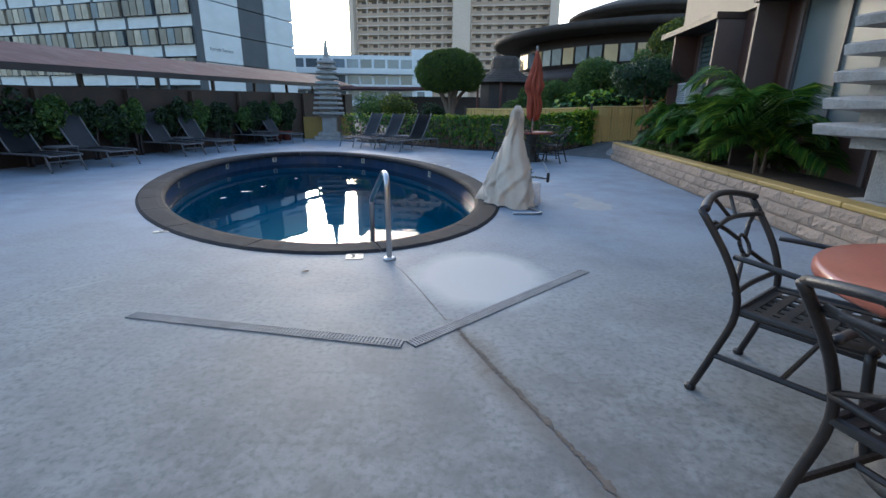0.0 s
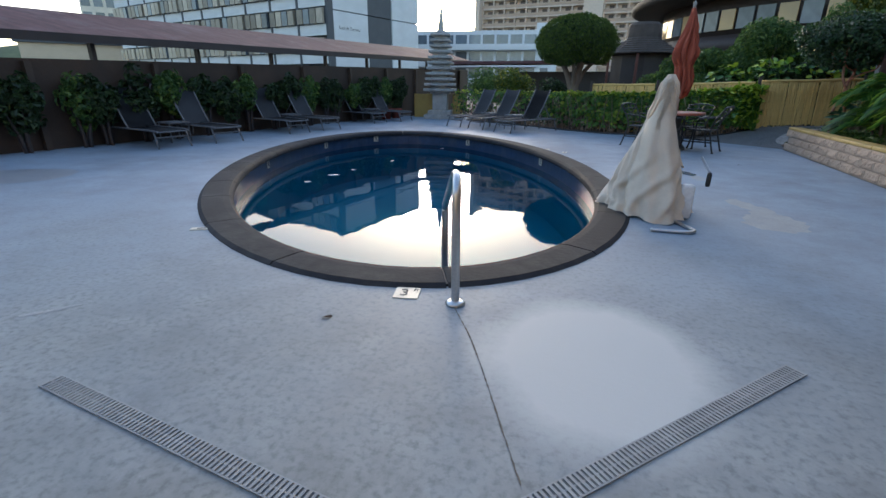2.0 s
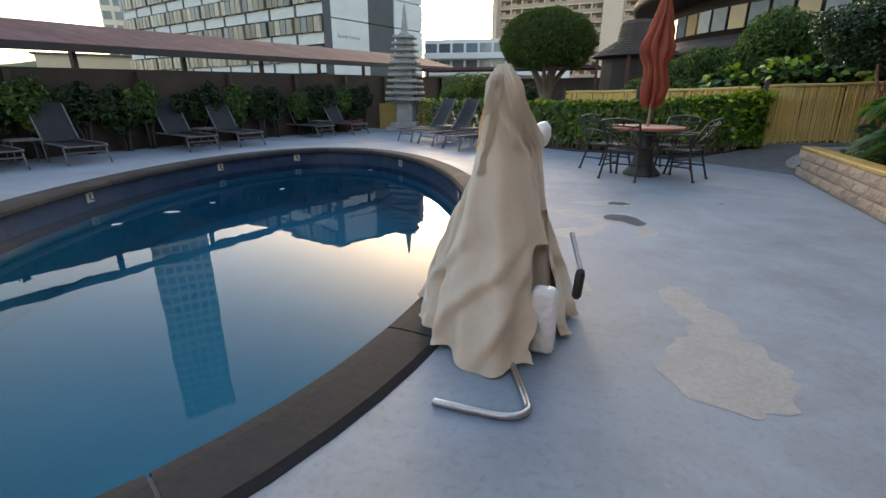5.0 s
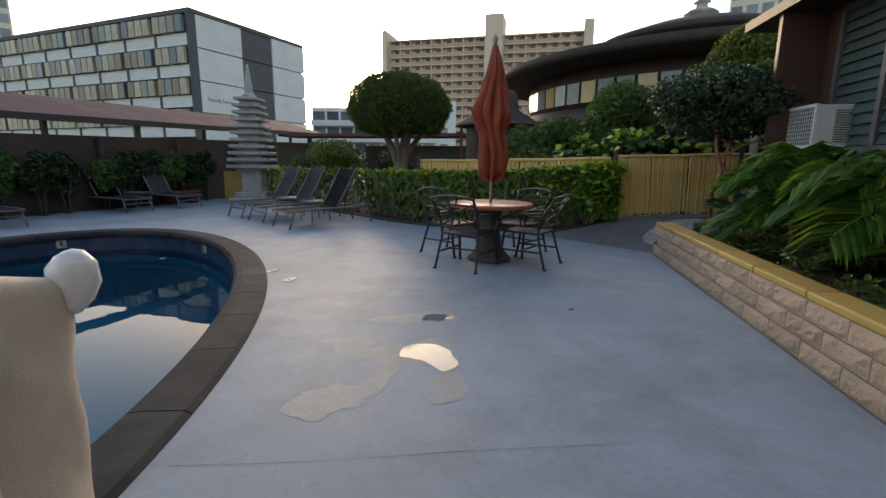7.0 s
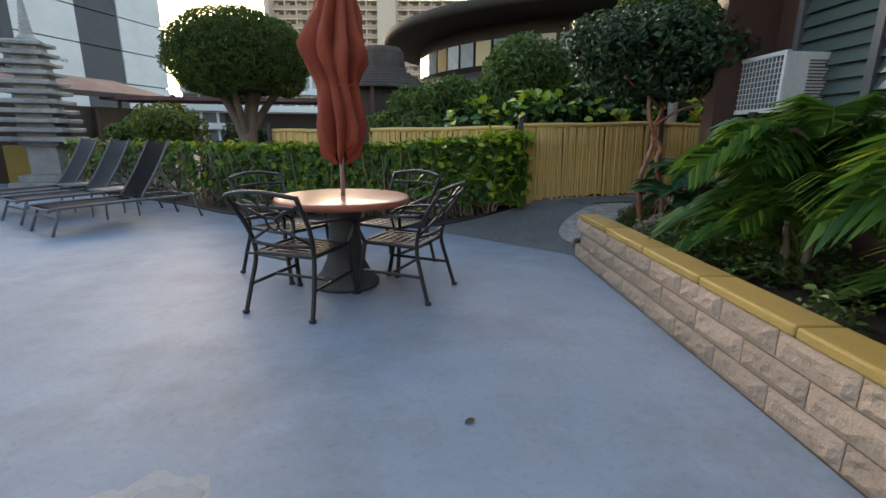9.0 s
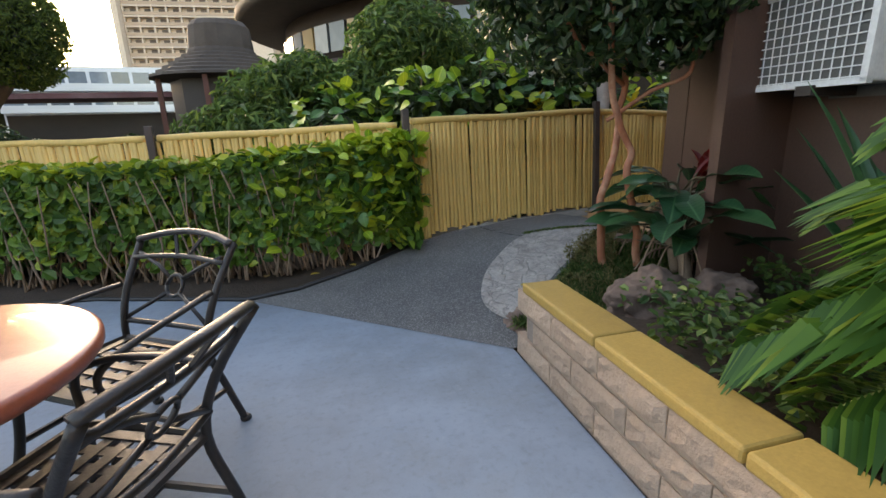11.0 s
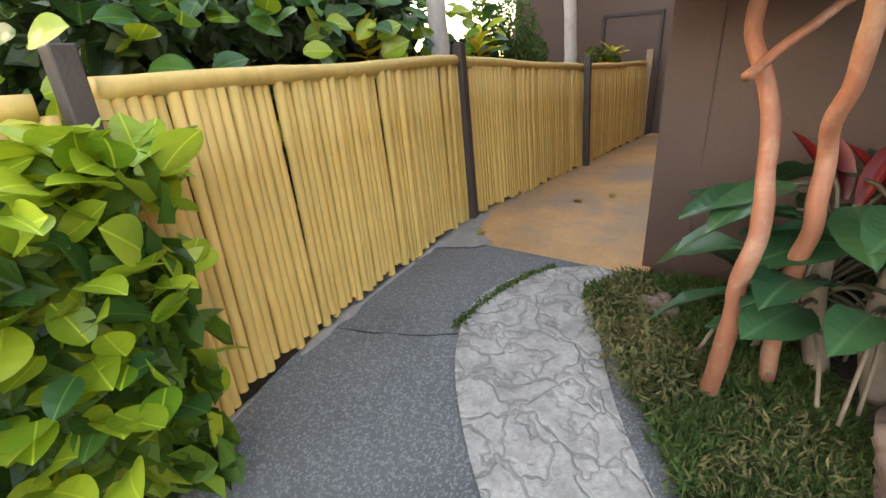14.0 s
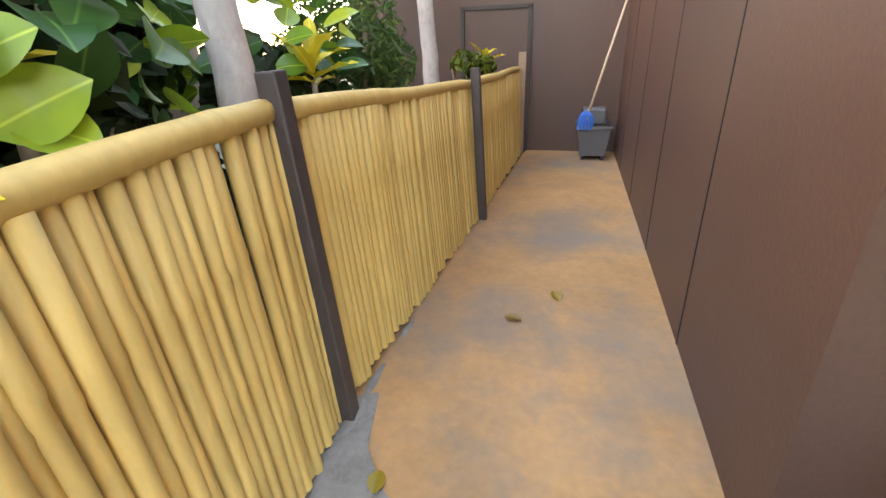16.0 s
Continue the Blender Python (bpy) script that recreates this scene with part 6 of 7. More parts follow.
# ---------- planting bed ----------
def palm(x, y, z, n_fronds, length, seed, label, lean=0.0):
    r = random.Random(seed)
    t = thing("palm", label, "palm", Matrix.Translation((x, y, z)))
    bm = B()
    for k in range(4):
        a = k * 1.7 + seed
        tube(bm, smooth_line([(0.06 * math.cos(a), 0.06 * math.sin(a), -0.05), (0.08 * math.cos(a), 0.08 * math.sin(a), 0.2), (0.1 * math.cos(a), 0.1 * math.sin(a), 0.42)], 3), [0.03, 0.03, 0.027, 0.025, 0.023, 0.02, 0.018], 8)
    part("stem", bm, M_TWIG, t, "ringed tan stems", True, "stuff")
    for k in range(n_fronds):
        a = 2 * math.pi * k / n_fronds + r.uniform(-0.3, 0.3)
        L = length * r.uniform(0.75, 1.1)
        rise = r.uniform(0.45, 2.1)
        d = Vector((math.cos(a) - lean, math.sin(a), 0))
        if d.length < 0.2:
            d = Vector((-1, 0, 0))
        d.normalize()
        if d.x > 0.3:
            L *= 0.7
        h0 = r.uniform(0.12, 0.55)
        if k % 2:
            L *= 0.8
        pts = []
        for i in range(15):
            f = i / 14
            h = h0 + L * (rise * f - (0.36 + rise * 0.48) * f * f)
            pts.append(Vector((d.x * L * f * 0.72, d.y * L * f * 0.80, h)))
        bm = B()
        tube(bm, pts, [0.012 * (1 - i / 16) + 0.002 for i in range(15)], 5)
        fr = part("frond", bm, surf("green_frond_rib", (0.13, 0.17, 0.03), 0.5), t, smooth=True)
        V, F = [], []
        side0 = Vector((-d.y, d.x, 0))
        for i in range(40):
            f = 0.14 + 0.85 * i / 39
            q = f * 14
            j = min(int(q), 13)
            p = pts[j].lerp(pts[j + 1], q - j)
            tan = (pts[j + 1] - pts[j]).normalized()
            ll = L * 0.44 * (math.sin(math.pi * (0.10 + 0.80 * f)) ** 0.7) * r.uniform(0.85, 1.1)
            for s in (-1, 1):
                out = (side0 * s * 0.80 + tan * 0.62 + Vector((0, 0, r.uniform(0.05, 0.30)))).normalized()
                wv = out.cross(Vector((0, 0, 1)))
                wv = (wv.normalized() + Vector((0, 0, 0.5 * s))).normalized() * 0.023
                b = len(V)
                mid = p + out * ll * 0.5 + Vector((0, 0, -0.03 * ll))
                tip = p + out * ll * 0.97 + Vector((0, 0, -0.36 * ll))
                V += [p - wv * 0.4, p + wv * 0.4, mid + wv, mid - wv, tip]
                F += [(b, b + 1, b + 2, b + 3), (b + 3, b + 2, b + 4)]
        me = bpy.data.meshes.new("leaflet")
        me.from_pydata([tuple(v) for v in V], [], F)
        lf = part_of("leaflet", me, L_PALM, fr, kind="stuff")
    return t


palm(5.42, 10.70, 0.30, 34, 0.98, 1, "arching green palm clump in the planter", 0.15)
palm(5.44, 9.30, 0.30, 34, 1.15, 2, "large arching green palm clump in the planter", 0.15)
palm(5.36, 7.50, 0.30, 40, 1.50, 3, "tall green palm clump beside the stone pagoda", 0.1)

# strap-leaved clump in front of the window
sp = thing("strap_leaf_plant", "upright dark strap-leaved plant under the window", "plant", Matrix.Translation((6.12, 11.45, 0.30)))
for k in range(12):
    a = k * 2.4
    me = big_leaf("leaf", random.uniform(0.9, 1.3), 0.085, 0.25, LM_PHIL, k, 6, 0.25)
    ob = part_of("leaf", me, None, sp)
    ob.matrix_local = Matrix.Translation((0.06 * math.cos(a), 0.06 * math.sin(a), 0)) @ Matrix.Rotation(a, 4, "Z") @ Matrix.Rotation(-radians(random.uniform(55, 82)), 4, "Y")


def philodendron(x, y, z, label):
    t = thing("philodendron", label, "plant", Matrix.Translation((x, y, z)))
    bm = B()
    tube(bm, smooth_line([(0.03, -0.05, -0.05), (0.02, 0.0, 0.15), (-0.04, 0.03, 0.35), (0, 0.0, 0.55)], 5), [0.04] * 6 + [0.036] * 5 + [0.03] * 5, 10)
    part("trunk", bm, M_TWIG, t, "scarred short trunk", True)
    bm = B()
    for k in range(13):
        a = random.uniform(0, 6.28)
        h = random.uniform(0.12, 0.45)
        r = random.uniform(0.12, 0.4)
        tube(bm, smooth_line([(0.03 * math.cos(a), 0.03 * math.sin(a), h), (r * 0.6 * math.cos(a), r * 0.6 * math.sin(a), h * 0.6 + random.uniform(-0.1, 0.15)), (r * math.cos(a), r * math.sin(a), 0.0)], 4), 0.007, 5)
    part("aerial_root", bm, M_TWIG, t, "pale hanging aerial roots", True, "stuff")
    for k in range(26):
        a = radians(150) + k * 2.399 * 0.62 if k % 3 else k * 2.4
        h = random.uniform(0.18, 0.70)
        out = random.uniform(0.10, 0.28)
        L = random.uniform(0.28, 0.40)
        me = big_leaf("leaf", L, L * 0.50, random.uniform(0.25, 0.8), LM_PHIL, k, 8, 0.13, 0.006)
        ob = part_of("leaf", me, None, t)
        ob.matrix_local = Matrix.Translation((out * math.cos(a), out * math.sin(a), h)) @ Matrix.Rotation(a, 4, "Z") @ Matrix.Rotation(-radians(random.uniform(-10, 42)), 4, "Y") @ Matrix.Rotation(radians(random.uniform(-25, 25)), 4, "X")
        bm = B()
        tube(bm, smooth_line([(0, 0, h * 0.55 + 0.05), (out * 0.5 * math.cos(a), out * 0.5 * math.sin(a), h * 0.95), (out * math.cos(a), out * math.sin(a), h)], 3), 0.008, 5)
        part("stalk", bm, surf("green_red_stalk", (0.06, 0.05, 0.025), 0.5), t, smooth=True)
    for k in range(3):
        me = big_leaf("new_leaf", 0.28, 0.07, 0.2, LM_RED, k, 6, 0.5)
        ob = part_of("new_leaf", me, None, t, "red unfurling leaf")
        ob.matrix_local = Matrix.Translation((0.10 + 0.1 * k, 0.03 * k - 0.05, 0.55)) @ Matrix.Rotation(k * 1.1 - 0.6, 4, "Z") @ Matrix.Rotation(-radians(62), 4, "Y")
    return t


philodendron(5.98, 12.62, 0.30, "big-leaved dark green philodendron beside the wall")
philodendron(6.05, 12.78, 0.33, "dark green philodendron at the wall's corner")


def rock(x, y, z, sx, sy, sz, seed, label):
    bm = B()
    bmesh.ops.create_icosphere(bm, subdivisions=5, radius=1)
    for v in bm.verts:
        k = 1 + 0.30 * noise.noise(v.co * 1.5 + Vector((seed, 0, 0))) + 0.16 * noise.noise(v.co * 4 + Vector((seed, 2, 0))) + 0.09 * noise.noise(v.co * 7) + 0.04 * noise.noise(v.co * 22)
        v.co = Vector((v.co.x * sx, v.co.y * sy, max(-0.5, v.co.z) * sz)) * k
    ob = part("rock", bm, M_ROCK, None, "", True)
    ob.location = (x, y, z)
    return tagged(ob, label, "rock")


rock(5.58, 12.42, 0.24, 0.30, 0.22, 0.20, 1, "rough brown lava rock in the planting bed")
rock(5.92, 12.28, 0.28, 0.24, 0.18, 0.14, 6, "rough brown lava rock by the plant")
rock(6.12, 13.30, 0.34, 0.10, 0.10, 0.09, 9, "small tan stone by the wall corner")
rock(4.95, 12.86, 0.03, 0.13, 0.16, 0.10, 12, "grey stone beside the planter end")

# mossy grass between paving and wall
gp, gn = [], []
for i in range(62000):
    f, w = rng.rand(), rng.rand()
    a = Vector((4.86, 12.80)).lerp(Vector((6.28, 13.72)), f) + Vector((0.02, -0.03)) * math.sin(math.pi * f)
    b = Vector((5.20, 12.30)).lerp(Vector((6.5, 12.9)), f)
    c = a.lerp(b, w)
    if c.x > 6.0 and c.y > 13.40 + (6.45 - c.x) * 0.5:
        continue
    gp.append((c.x + rng.normal(0, 0.02), c.y + rng.normal(0, 0.02), max(0.05, path_z(c.x, c.y)) + 0.03 + 0.05 * abs(noise.noise(Vector((c.x * 4, c.y * 4, 0)))) + rng.uniform(0, 0.035)))
    th = rng.uniform(0, 6.28)
    gn.append((math.cos(th), math.sin(th), rng.normal(0, 0.5)))
me = leaf_mesh("grass", np.array(gp), np.array(gn), rng.uniform(0.05, 0.10, len(gp)), "blade", 0.045, 0.2)
tagged(part_of("grass", me, L_GRASS), "tufted mossy grass along the paving edge", "grass", kind="stuff")
gp, gn = [], []
for cx, cy, rr, nn_ in ((5.75, 13.24, 0.20, 1100), (5.95, 13.38, 0.18, 900), (5.38, 12.92, 0.14, 250), (6.15, 13.42, 0.12, 600), (5.60, 12.86, 0.2, 400)):
    for i in range(nn_):
        a, q = rng.uniform(0, 6.28), rr * rng.rand() ** 0.5
        x, y = cx + q * math.cos(a), cy + q * math.sin(a)
        gp.append((x, y, max(0.05, path_z(x, y)) + 0.07 + rng.uniform(0, 0.06)))
        gn.append((math.cos(a * 3), math.sin(a * 3), rng.normal(0, 0.6)))
me = leaf_mesh("dry_grass", np.array(gp), np.array(gn), rng.uniform(0.022, 0.048, len(gp)), "blade", 0.05, 0.3)
tagged(part_of("dry_grass", me, L_DRYGRASS), "tan dry grass tufts round the small tree", "grass", kind="stuff")
gp, gn = [], []
for i in range(5200):
    y = rng.uniform(8.8, 12.3)
    x = rng.uniform(planter_x(y) + 0.35, facade_x(y) - 0.1)
    if noise.noise(Vector((x * 1.6, y * 1.6, 4))) < -0.12:
        continue
    gp.append((x, y, 0.33 + rng.uniform(0, 0.16)))
    gn.append((rng.normal(0, 0.5), rng.normal(0, 0.5), 1))
me = leaf_mesh("ground_cover", np.array(gp), np.array(gn), rng.uniform(0.035, 0.07, len(gp)), "round", 0.6)
tagged(part_of("ground_cover", me, L_BUSH), "low dark green ground cover in the bed", "plants", kind="stuff")

gp, gn = [], []
for i in range(700):
    f = rng.rand()
    c = Vector((5.62, 14.02)).lerp(Vector((6.36, 13.84)), f) + Vector((0, 0.05 * math.sin(math.pi * f)))
    gp.append((c.x + rng.normal(0, 0.012), c.y + rng.normal(0, 0.012), path_z(c.x, c.y) + 0.012 + rng.uniform(0, 0.012)))
    gn.append((rng.normal(), rng.normal(), 0.6))
me = leaf_mesh("moss", np.array(gp), np.array(gn), rng.uniform(0.012, 0.028, len(gp)), "blade", 0.3, 0.2)
tagged(part_of("moss", me, L_GRASS), "line of green moss between path and stone paving", "moss", kind="stuff")

# small tree with orange bark
tree = thing("small_tree", "small tree with twisted peeling orange trunks and dark crown", "tree", Matrix.Translation((5.69, 13.07, 0.30)))
limbs = [([(0.03, -0.01, -0.03), (-0.015, -0.02, 0.25), (-0.035, -0.03, 0.50), (0.0, -0.04, 0.65), (0.035, -0.04, 0.75), (0.07, -0.02, 0.89), (0.12, 0.03, 1.06), (0.18, 0.06, 1.2), (0.17, 0.05, 1.5), (0.12, 0.06, 1.85)], 0.052),
         ([(0.20, -0.17, 0.0), (0.16, -0.165, 0.3), (0.075, -0.17, 0.56), (0.06, -0.165, 0.70), (0.075, -0.16, 0.80), (0.03, -0.156, 0.90), (-0.08, -0.165, 1.08), (-0.13, -0.15, 1.45), (-0.1, -0.1, 1.9)], 0.050),
         ([(0.05, 0.06, 1.02), (0.12, 0.0, 1.08), (0.22, -0.14, 1.20), (0.36, -0.3, 1.30), (0.42, -0.28, 1.55)], 0.030),
         ([(0.18, 0.06, 1.25), (-0.1, 0.02, 1.42), (-0.3, 0.0, 1.55), (-0.5, -0.05, 1.8)], 0.030),
         ([(0.16, 0.03, 1.5), (0.02, 0.2, 1.7), (-0.1, 0.35, 2.0)], 0.028),
         ([(-0.125, -0.145, 1.48), (0.15, -0.05, 1.72), (0.45, 0.1, 2.0)], 0.026)]
for i, (pts, r) in enumerate(limbs):
    bm = B()
    sp_ = smooth_line(pts, 5)
    n = len(sp_)
    tube(bm, [p + Vector((0.018 * noise.noise(p * 6), 0.018 * noise.noise(p * 6 + Vector((3, 0, 0))), 0)) for p in sp_], [r * 0.56 * (1 - 0.30 * k / n) * (1 + 0.12 * noise.noise(sp_[k] * 9)) for k in range(n)], 10)
    part("trunk" if i < 2 else "limb", bm, M_BARK, tree, smooth=True)
p, nn = crown_points(14000, (0.05, 0.0, 1.76), (1.0, 0.98, 0.58), 28, flat_bottom=1.30)
part_of("crown", leaf_mesh("crown", p, nn, rng.uniform(0.05, 0.085, len(p)), "round", 0.55), L_TREE, tree, "dark glossy leaves", kind="stuff")

# ---------- garden beyond the hedge and fence ----------
tr = thing("topiary_tree", "round clipped topiary tree with forked brown trunk", "tree", Matrix.Translation((0.42, 16.95, 0.0)))
for i, (pts, r) in enumerate([([(0, 0, -0.05), (0.0, 0, 0.8), (0.05, 0, 1.5), (0.25, 0, 2.2)], 0.17), ([(0, 0, 0.9), (-0.2, 0.05, 1.5), (-0.5, 0, 2.1)], 0.11), ([(0.03, 0, 1.2), (0.3, 0.2, 1.7), (0.7, 0.1, 2.1)], 0.08), ([(0, 0, 1.1), (-0.05, -0.3, 1.7), (-0.1, -0.5, 2.1)], 0.07)]):
    bm = B()
    sp_ = smooth_line(pts, 5)
    tube(bm, sp_, [r * (1 - 0.5 * k / len(sp_)) for k in range(len(sp_))], 10)
    part("trunk" if i == 0 else "limb", bm, M_BARKGREY, tr, smooth=True)
e = rng.normal(size=(30000, 3))
e /= np.linalg.norm(e, axis=1, keepdims=True)
bumps = np.array([1 + 0.08 * noise.noise(Vector(v) * 3.2) + 0.06 * noise.noise(Vector(v) * 9) for v in e])
rad = bumps * rng.uniform(0.72, 1.0, len(e)) ** 0.35
# fill under the outer needles, its dark leaf colour painting the crown's inner shade
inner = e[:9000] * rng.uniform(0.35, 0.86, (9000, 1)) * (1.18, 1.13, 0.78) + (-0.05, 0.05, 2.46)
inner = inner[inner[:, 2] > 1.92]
part_of("inner_foliage", leaf_mesh("inner_foliage", inner, rng.normal(size=inner.shape), rng.uniform(0.10, 0.16, len(inner)), "round", 0.6), L_INNER_SHADE, tr, kind="stuff")
pp = e * rad[:, None] * (1.20, 1.15, 0.80) + (-0.05, 0.05, 2.46)
keep = pp[:, 2] > 1.86 + 0.06 * np.sin(pp[:, 0] * 5)
part_of("crown", leaf_mesh("crown", pp[keep], e[keep] + rng.normal(size=(keep.sum(), 3)) * 0.9, rng.uniform(0.045, 0.08, keep.sum()), "blade", 0.28), L_TOPIARY, tr, "dense clipped dome of fine foliage", kind="stuff")

for i, (x, y, zc, rx, ry, rz, n, size, ml, nm, lb) in enumerate([
        (4.0, 16.6, 1.55, 1.0, 0.8, 0.85, 10000, 0.13, L_BUSH, "feathery_shrub", "feathery dark green podocarpus shrub behind the fence"),
        (5.4, 16.9, 1.95, 1.1, 0.9, 1.05, 12500, 0.13, L_BUSH, "feathery_shrub", "tall feathery dark green podocarpus shrub behind the fence"),
        (3.2, 17.6, 1.3, 0.8, 0.7, 0.75, 6500, 0.13, L_BUSH, "feathery_shrub", "feathery green shrub behind the fence"),
        (8.2, 17.2, 3.5, 1.0, 0.9, 0.80, 10000, 0.085, L_YELLOW, "yellow_shrub", "yellow-green tall shrub by the round building"),
        (6.9, 17.4, 2.2, 1.1, 0.9, 0.9, 4500, 0.10, L_BUSH, "shrub", "dark green tall shrub behind the fence")]):
    bush(nm, lb, (x, y, zc), (rx, ry, rz), n, size, ml, 20, "blade" if "feathery" in nm else "round", 6, 0.0, "shrub", 0.30 if "feathery" in nm else 0.55)
for x, y, zc, r, n, ml in ((5.0, 15.1, 1.45, 0.42, 420, L_HEDGE), (5.75, 15.25, 1.55, 0.50, 620, L_HEDGE), (6.5, 15.2, 1.6, 0.48, 560, L_HEDGE), (4.2, 15.5, 1.35, 0.40, 300, L_HEDGE), (7.9, 15.3, 1.55, 0.42, 420, L_HEDGE), (7.35, 15.75, 1.75, 0.45, 420, L_YELLOW)):
    # crown core in the shaded leaf colour, so its inner shade is painted
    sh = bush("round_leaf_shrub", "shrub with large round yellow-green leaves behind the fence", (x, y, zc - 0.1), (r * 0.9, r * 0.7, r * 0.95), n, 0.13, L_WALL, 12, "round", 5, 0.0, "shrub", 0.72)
    for i in range(95):
        e = Vector((rng.normal(), rng.normal() - 0.5, rng.normal() + 0.25)).normalized()
        c = Vector((e.x * r, e.y * r * 0.8, zc + e.z * r * 0.95)) * rng.uniform(0.97, 1.03)
        xa = (e * 0.5 + Vector((rng.normal(0, 0.7), rng.normal(0, 0.7), rng.normal(0, 0.3)))).normalized()
        nz_ = (e + Vector((0, 0, 0.7))).normalized()
        ya = nz_.cross(xa).normalized()
        za = xa.cross(ya)
        # bright leaves grow likelier towards the top
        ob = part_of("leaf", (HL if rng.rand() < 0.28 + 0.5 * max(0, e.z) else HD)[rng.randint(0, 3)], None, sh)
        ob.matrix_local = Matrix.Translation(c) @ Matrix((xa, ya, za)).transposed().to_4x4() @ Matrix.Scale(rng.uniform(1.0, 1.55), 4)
for x, y in ((4.9, 15.25), (5.7, 15.35), (6.5, 15.35), (7.3, 15.3), (8.1, 15.2), (9.0, 15.1), (9.9, 15.0), (10.6, 14.9)):
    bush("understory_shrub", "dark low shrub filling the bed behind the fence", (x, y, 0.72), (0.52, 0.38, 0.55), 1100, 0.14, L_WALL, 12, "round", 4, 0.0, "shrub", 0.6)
bush("feathery_shrub", "fine-leaved green shrub behind the passage fence", (9.0, 15.35, 1.55), (0.62, 0.5, 0.5), 4200, 0.075, L_BUSH, 14, "blade", 5, 0.0, "shrub", 0.25)
bush("round_leaf_shrub", "low yellow-green plant at the fence's end", (10.5, 14.75, 1.38), (0.28, 0.25, 0.2), 260, 0.10, L_YELLOW, 8, "round", 4, 0.0, "shrub", 0.5)
for x, y, top, r, lean in ((7.25, 15.08, 2.6, 0.075, 0.15), (7.05, 16.0, 2.7, 0.10, -0.25), (10.8, 15.2, 3.0, 0.09, 0.1), (8.0, 16.2, 2.7, 0.08, 0.2)):
    pt = thing("paperbark_tree", "pale paper-barked tree trunk behind the fence", "tree", Matrix.Translation((x, y, 0)))
    bm = B()
    sp_ = smooth_line([(0, 0, -0.05), (0.03, 0, 1.0), (lean * 0.4, 0.05, 2.0), (lean, 0.1, top)], 6)
    tube(bm, [p + Vector((0.03 * noise.noise(p * 3), 0.03 * noise.noise(p * 3 + Vector((9, 0, 0))), 0)) for p in sp_], [r * (1.1 - 0.3 * k / len(sp_)) * (1 + 0.15 * noise.noise(Vector((k, x, 0)))) for k in range(len(sp_))], 12)
    part("trunk", bm, M_PAPERBARK, pt, smooth=True)
    p, nn = crown_points(1700, (lean, 0.1, top + 0.15), (0.65, 0.6, 0.4), 10)
    part_of("crown", leaf_mesh("crown", p, nn, rng.uniform(0.06, 0.10, len(p)), "blade", 0.3), L_BUSH, pt, kind="stuff")
for x, y, zc, rx, rz, n, ml in ((-1.6, 18.9, 1.15, 0.85, 0.75, 2600, L_YELLOW), (-2.6, 19.6, 1.1, 0.8, 0.6, 2000, L_BUSH), (-0.3, 19.5, 0.95, 0.9, 0.55, 2200, L_WALL), (1.5, 18.6, 0.85, 0.8, 0.5, 2000, L_WALL), (-3.3, 22.5, 1.3, 1.0, 0.8, 2200, L_BUSH), (2.4, 17.3, 0.8, 0.6, 0.45, 1300, L_WALL)):
    bush("shrub", "leafy green shrub in the garden beyond the hedge", (x, y, zc), (rx, rx * 0.8, rz), n, 0.10, ml, 14, "round", 5, 0.0, "shrub", 0.5)

# shrubs along the west wall
for k in range(21):
    y = 6.2 + k * 0.69 + random.uniform(-0.2, 0.2)
    x = wall_x(y) + 0.22
    hgt = random.uniform(0.80, 0.98) + 0.010 * (y - 9)
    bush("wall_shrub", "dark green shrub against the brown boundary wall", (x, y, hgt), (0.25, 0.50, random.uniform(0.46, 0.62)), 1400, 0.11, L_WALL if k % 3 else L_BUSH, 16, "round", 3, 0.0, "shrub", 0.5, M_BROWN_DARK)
for x, y in ((-6.35, 18.35), (-6.15, 18.9)):
    pot = thing("flower_pot", "red clay flower pot beside the wall", "flower pot", Matrix.Translation((x, y, 0)))
    bm = B()
    lathe(bm, [(0.16, 0.0), (0.20, 0.3), (0.23, 0.31), (0.23, 0.36), (0.20, 0.36), (0.18, 0.33)], 20)
    part("pot", bm, surf("red_clay", (0.22, 0.05, 0.03), 0.7), pot, smooth=True)
    p, nn = crown_points(160, (0, 0, 0.5), (0.25, 0.25, 0.2), 6)
    part_of("plant", leaf_mesh("plant", p, nn, rng.uniform(0.06, 0.1, len(p)), "round", 0.5), L_WALL, pot, kind="stuff")

# ---------- air conditioner, bucket and mop ----------
ac = thing("air_conditioner", "white boxy window air conditioner with wire grille", "air conditioner", Matrix.Translation((6.12, 11.85, 1.46)) @ Matrix.Rotation(-math.atan(0.097), 4, "Z"))
bm = B()
box(bm, (0.36, 0.30, 0.24), (0.66, 0.60, 0.48), bevel=0.012)
part("body", bm, M_WHITE, ac, "scuffed white metal case")
bm = B()
for a, b in (((0.02, 0.0, 0.24), (0.04, 0.03, 0.48)), ((0.02, 0.60, 0.24), (0.04, 0.03, 0.48)), ((0.02, 0.30, 0.005), (0.04, 0.63, 0.03)), ((0.02, 0.30, 0.475), (0.04, 0.63, 0.03))):
    box(bm, a, b)
part("grille_frame", bm, M_WHITE, ac, "white grille frame with rust at the foot")
bm = B()
box(bm, (0.028, 0.30, 0.24), (0.01, 0.58, 0.44))
part("coil", bm, surf("dusty_coil", (0.12, 0.12, 0.115), 0.7, vary=0.2, fine=120), ac)
bm = B()
for k in range(13):
    tube(bm, [(0.012, 0.02 + k * 0.0467, 0.01), (0.012, 0.02 + k * 0.0467, 0.47)], 0.0035, 5)
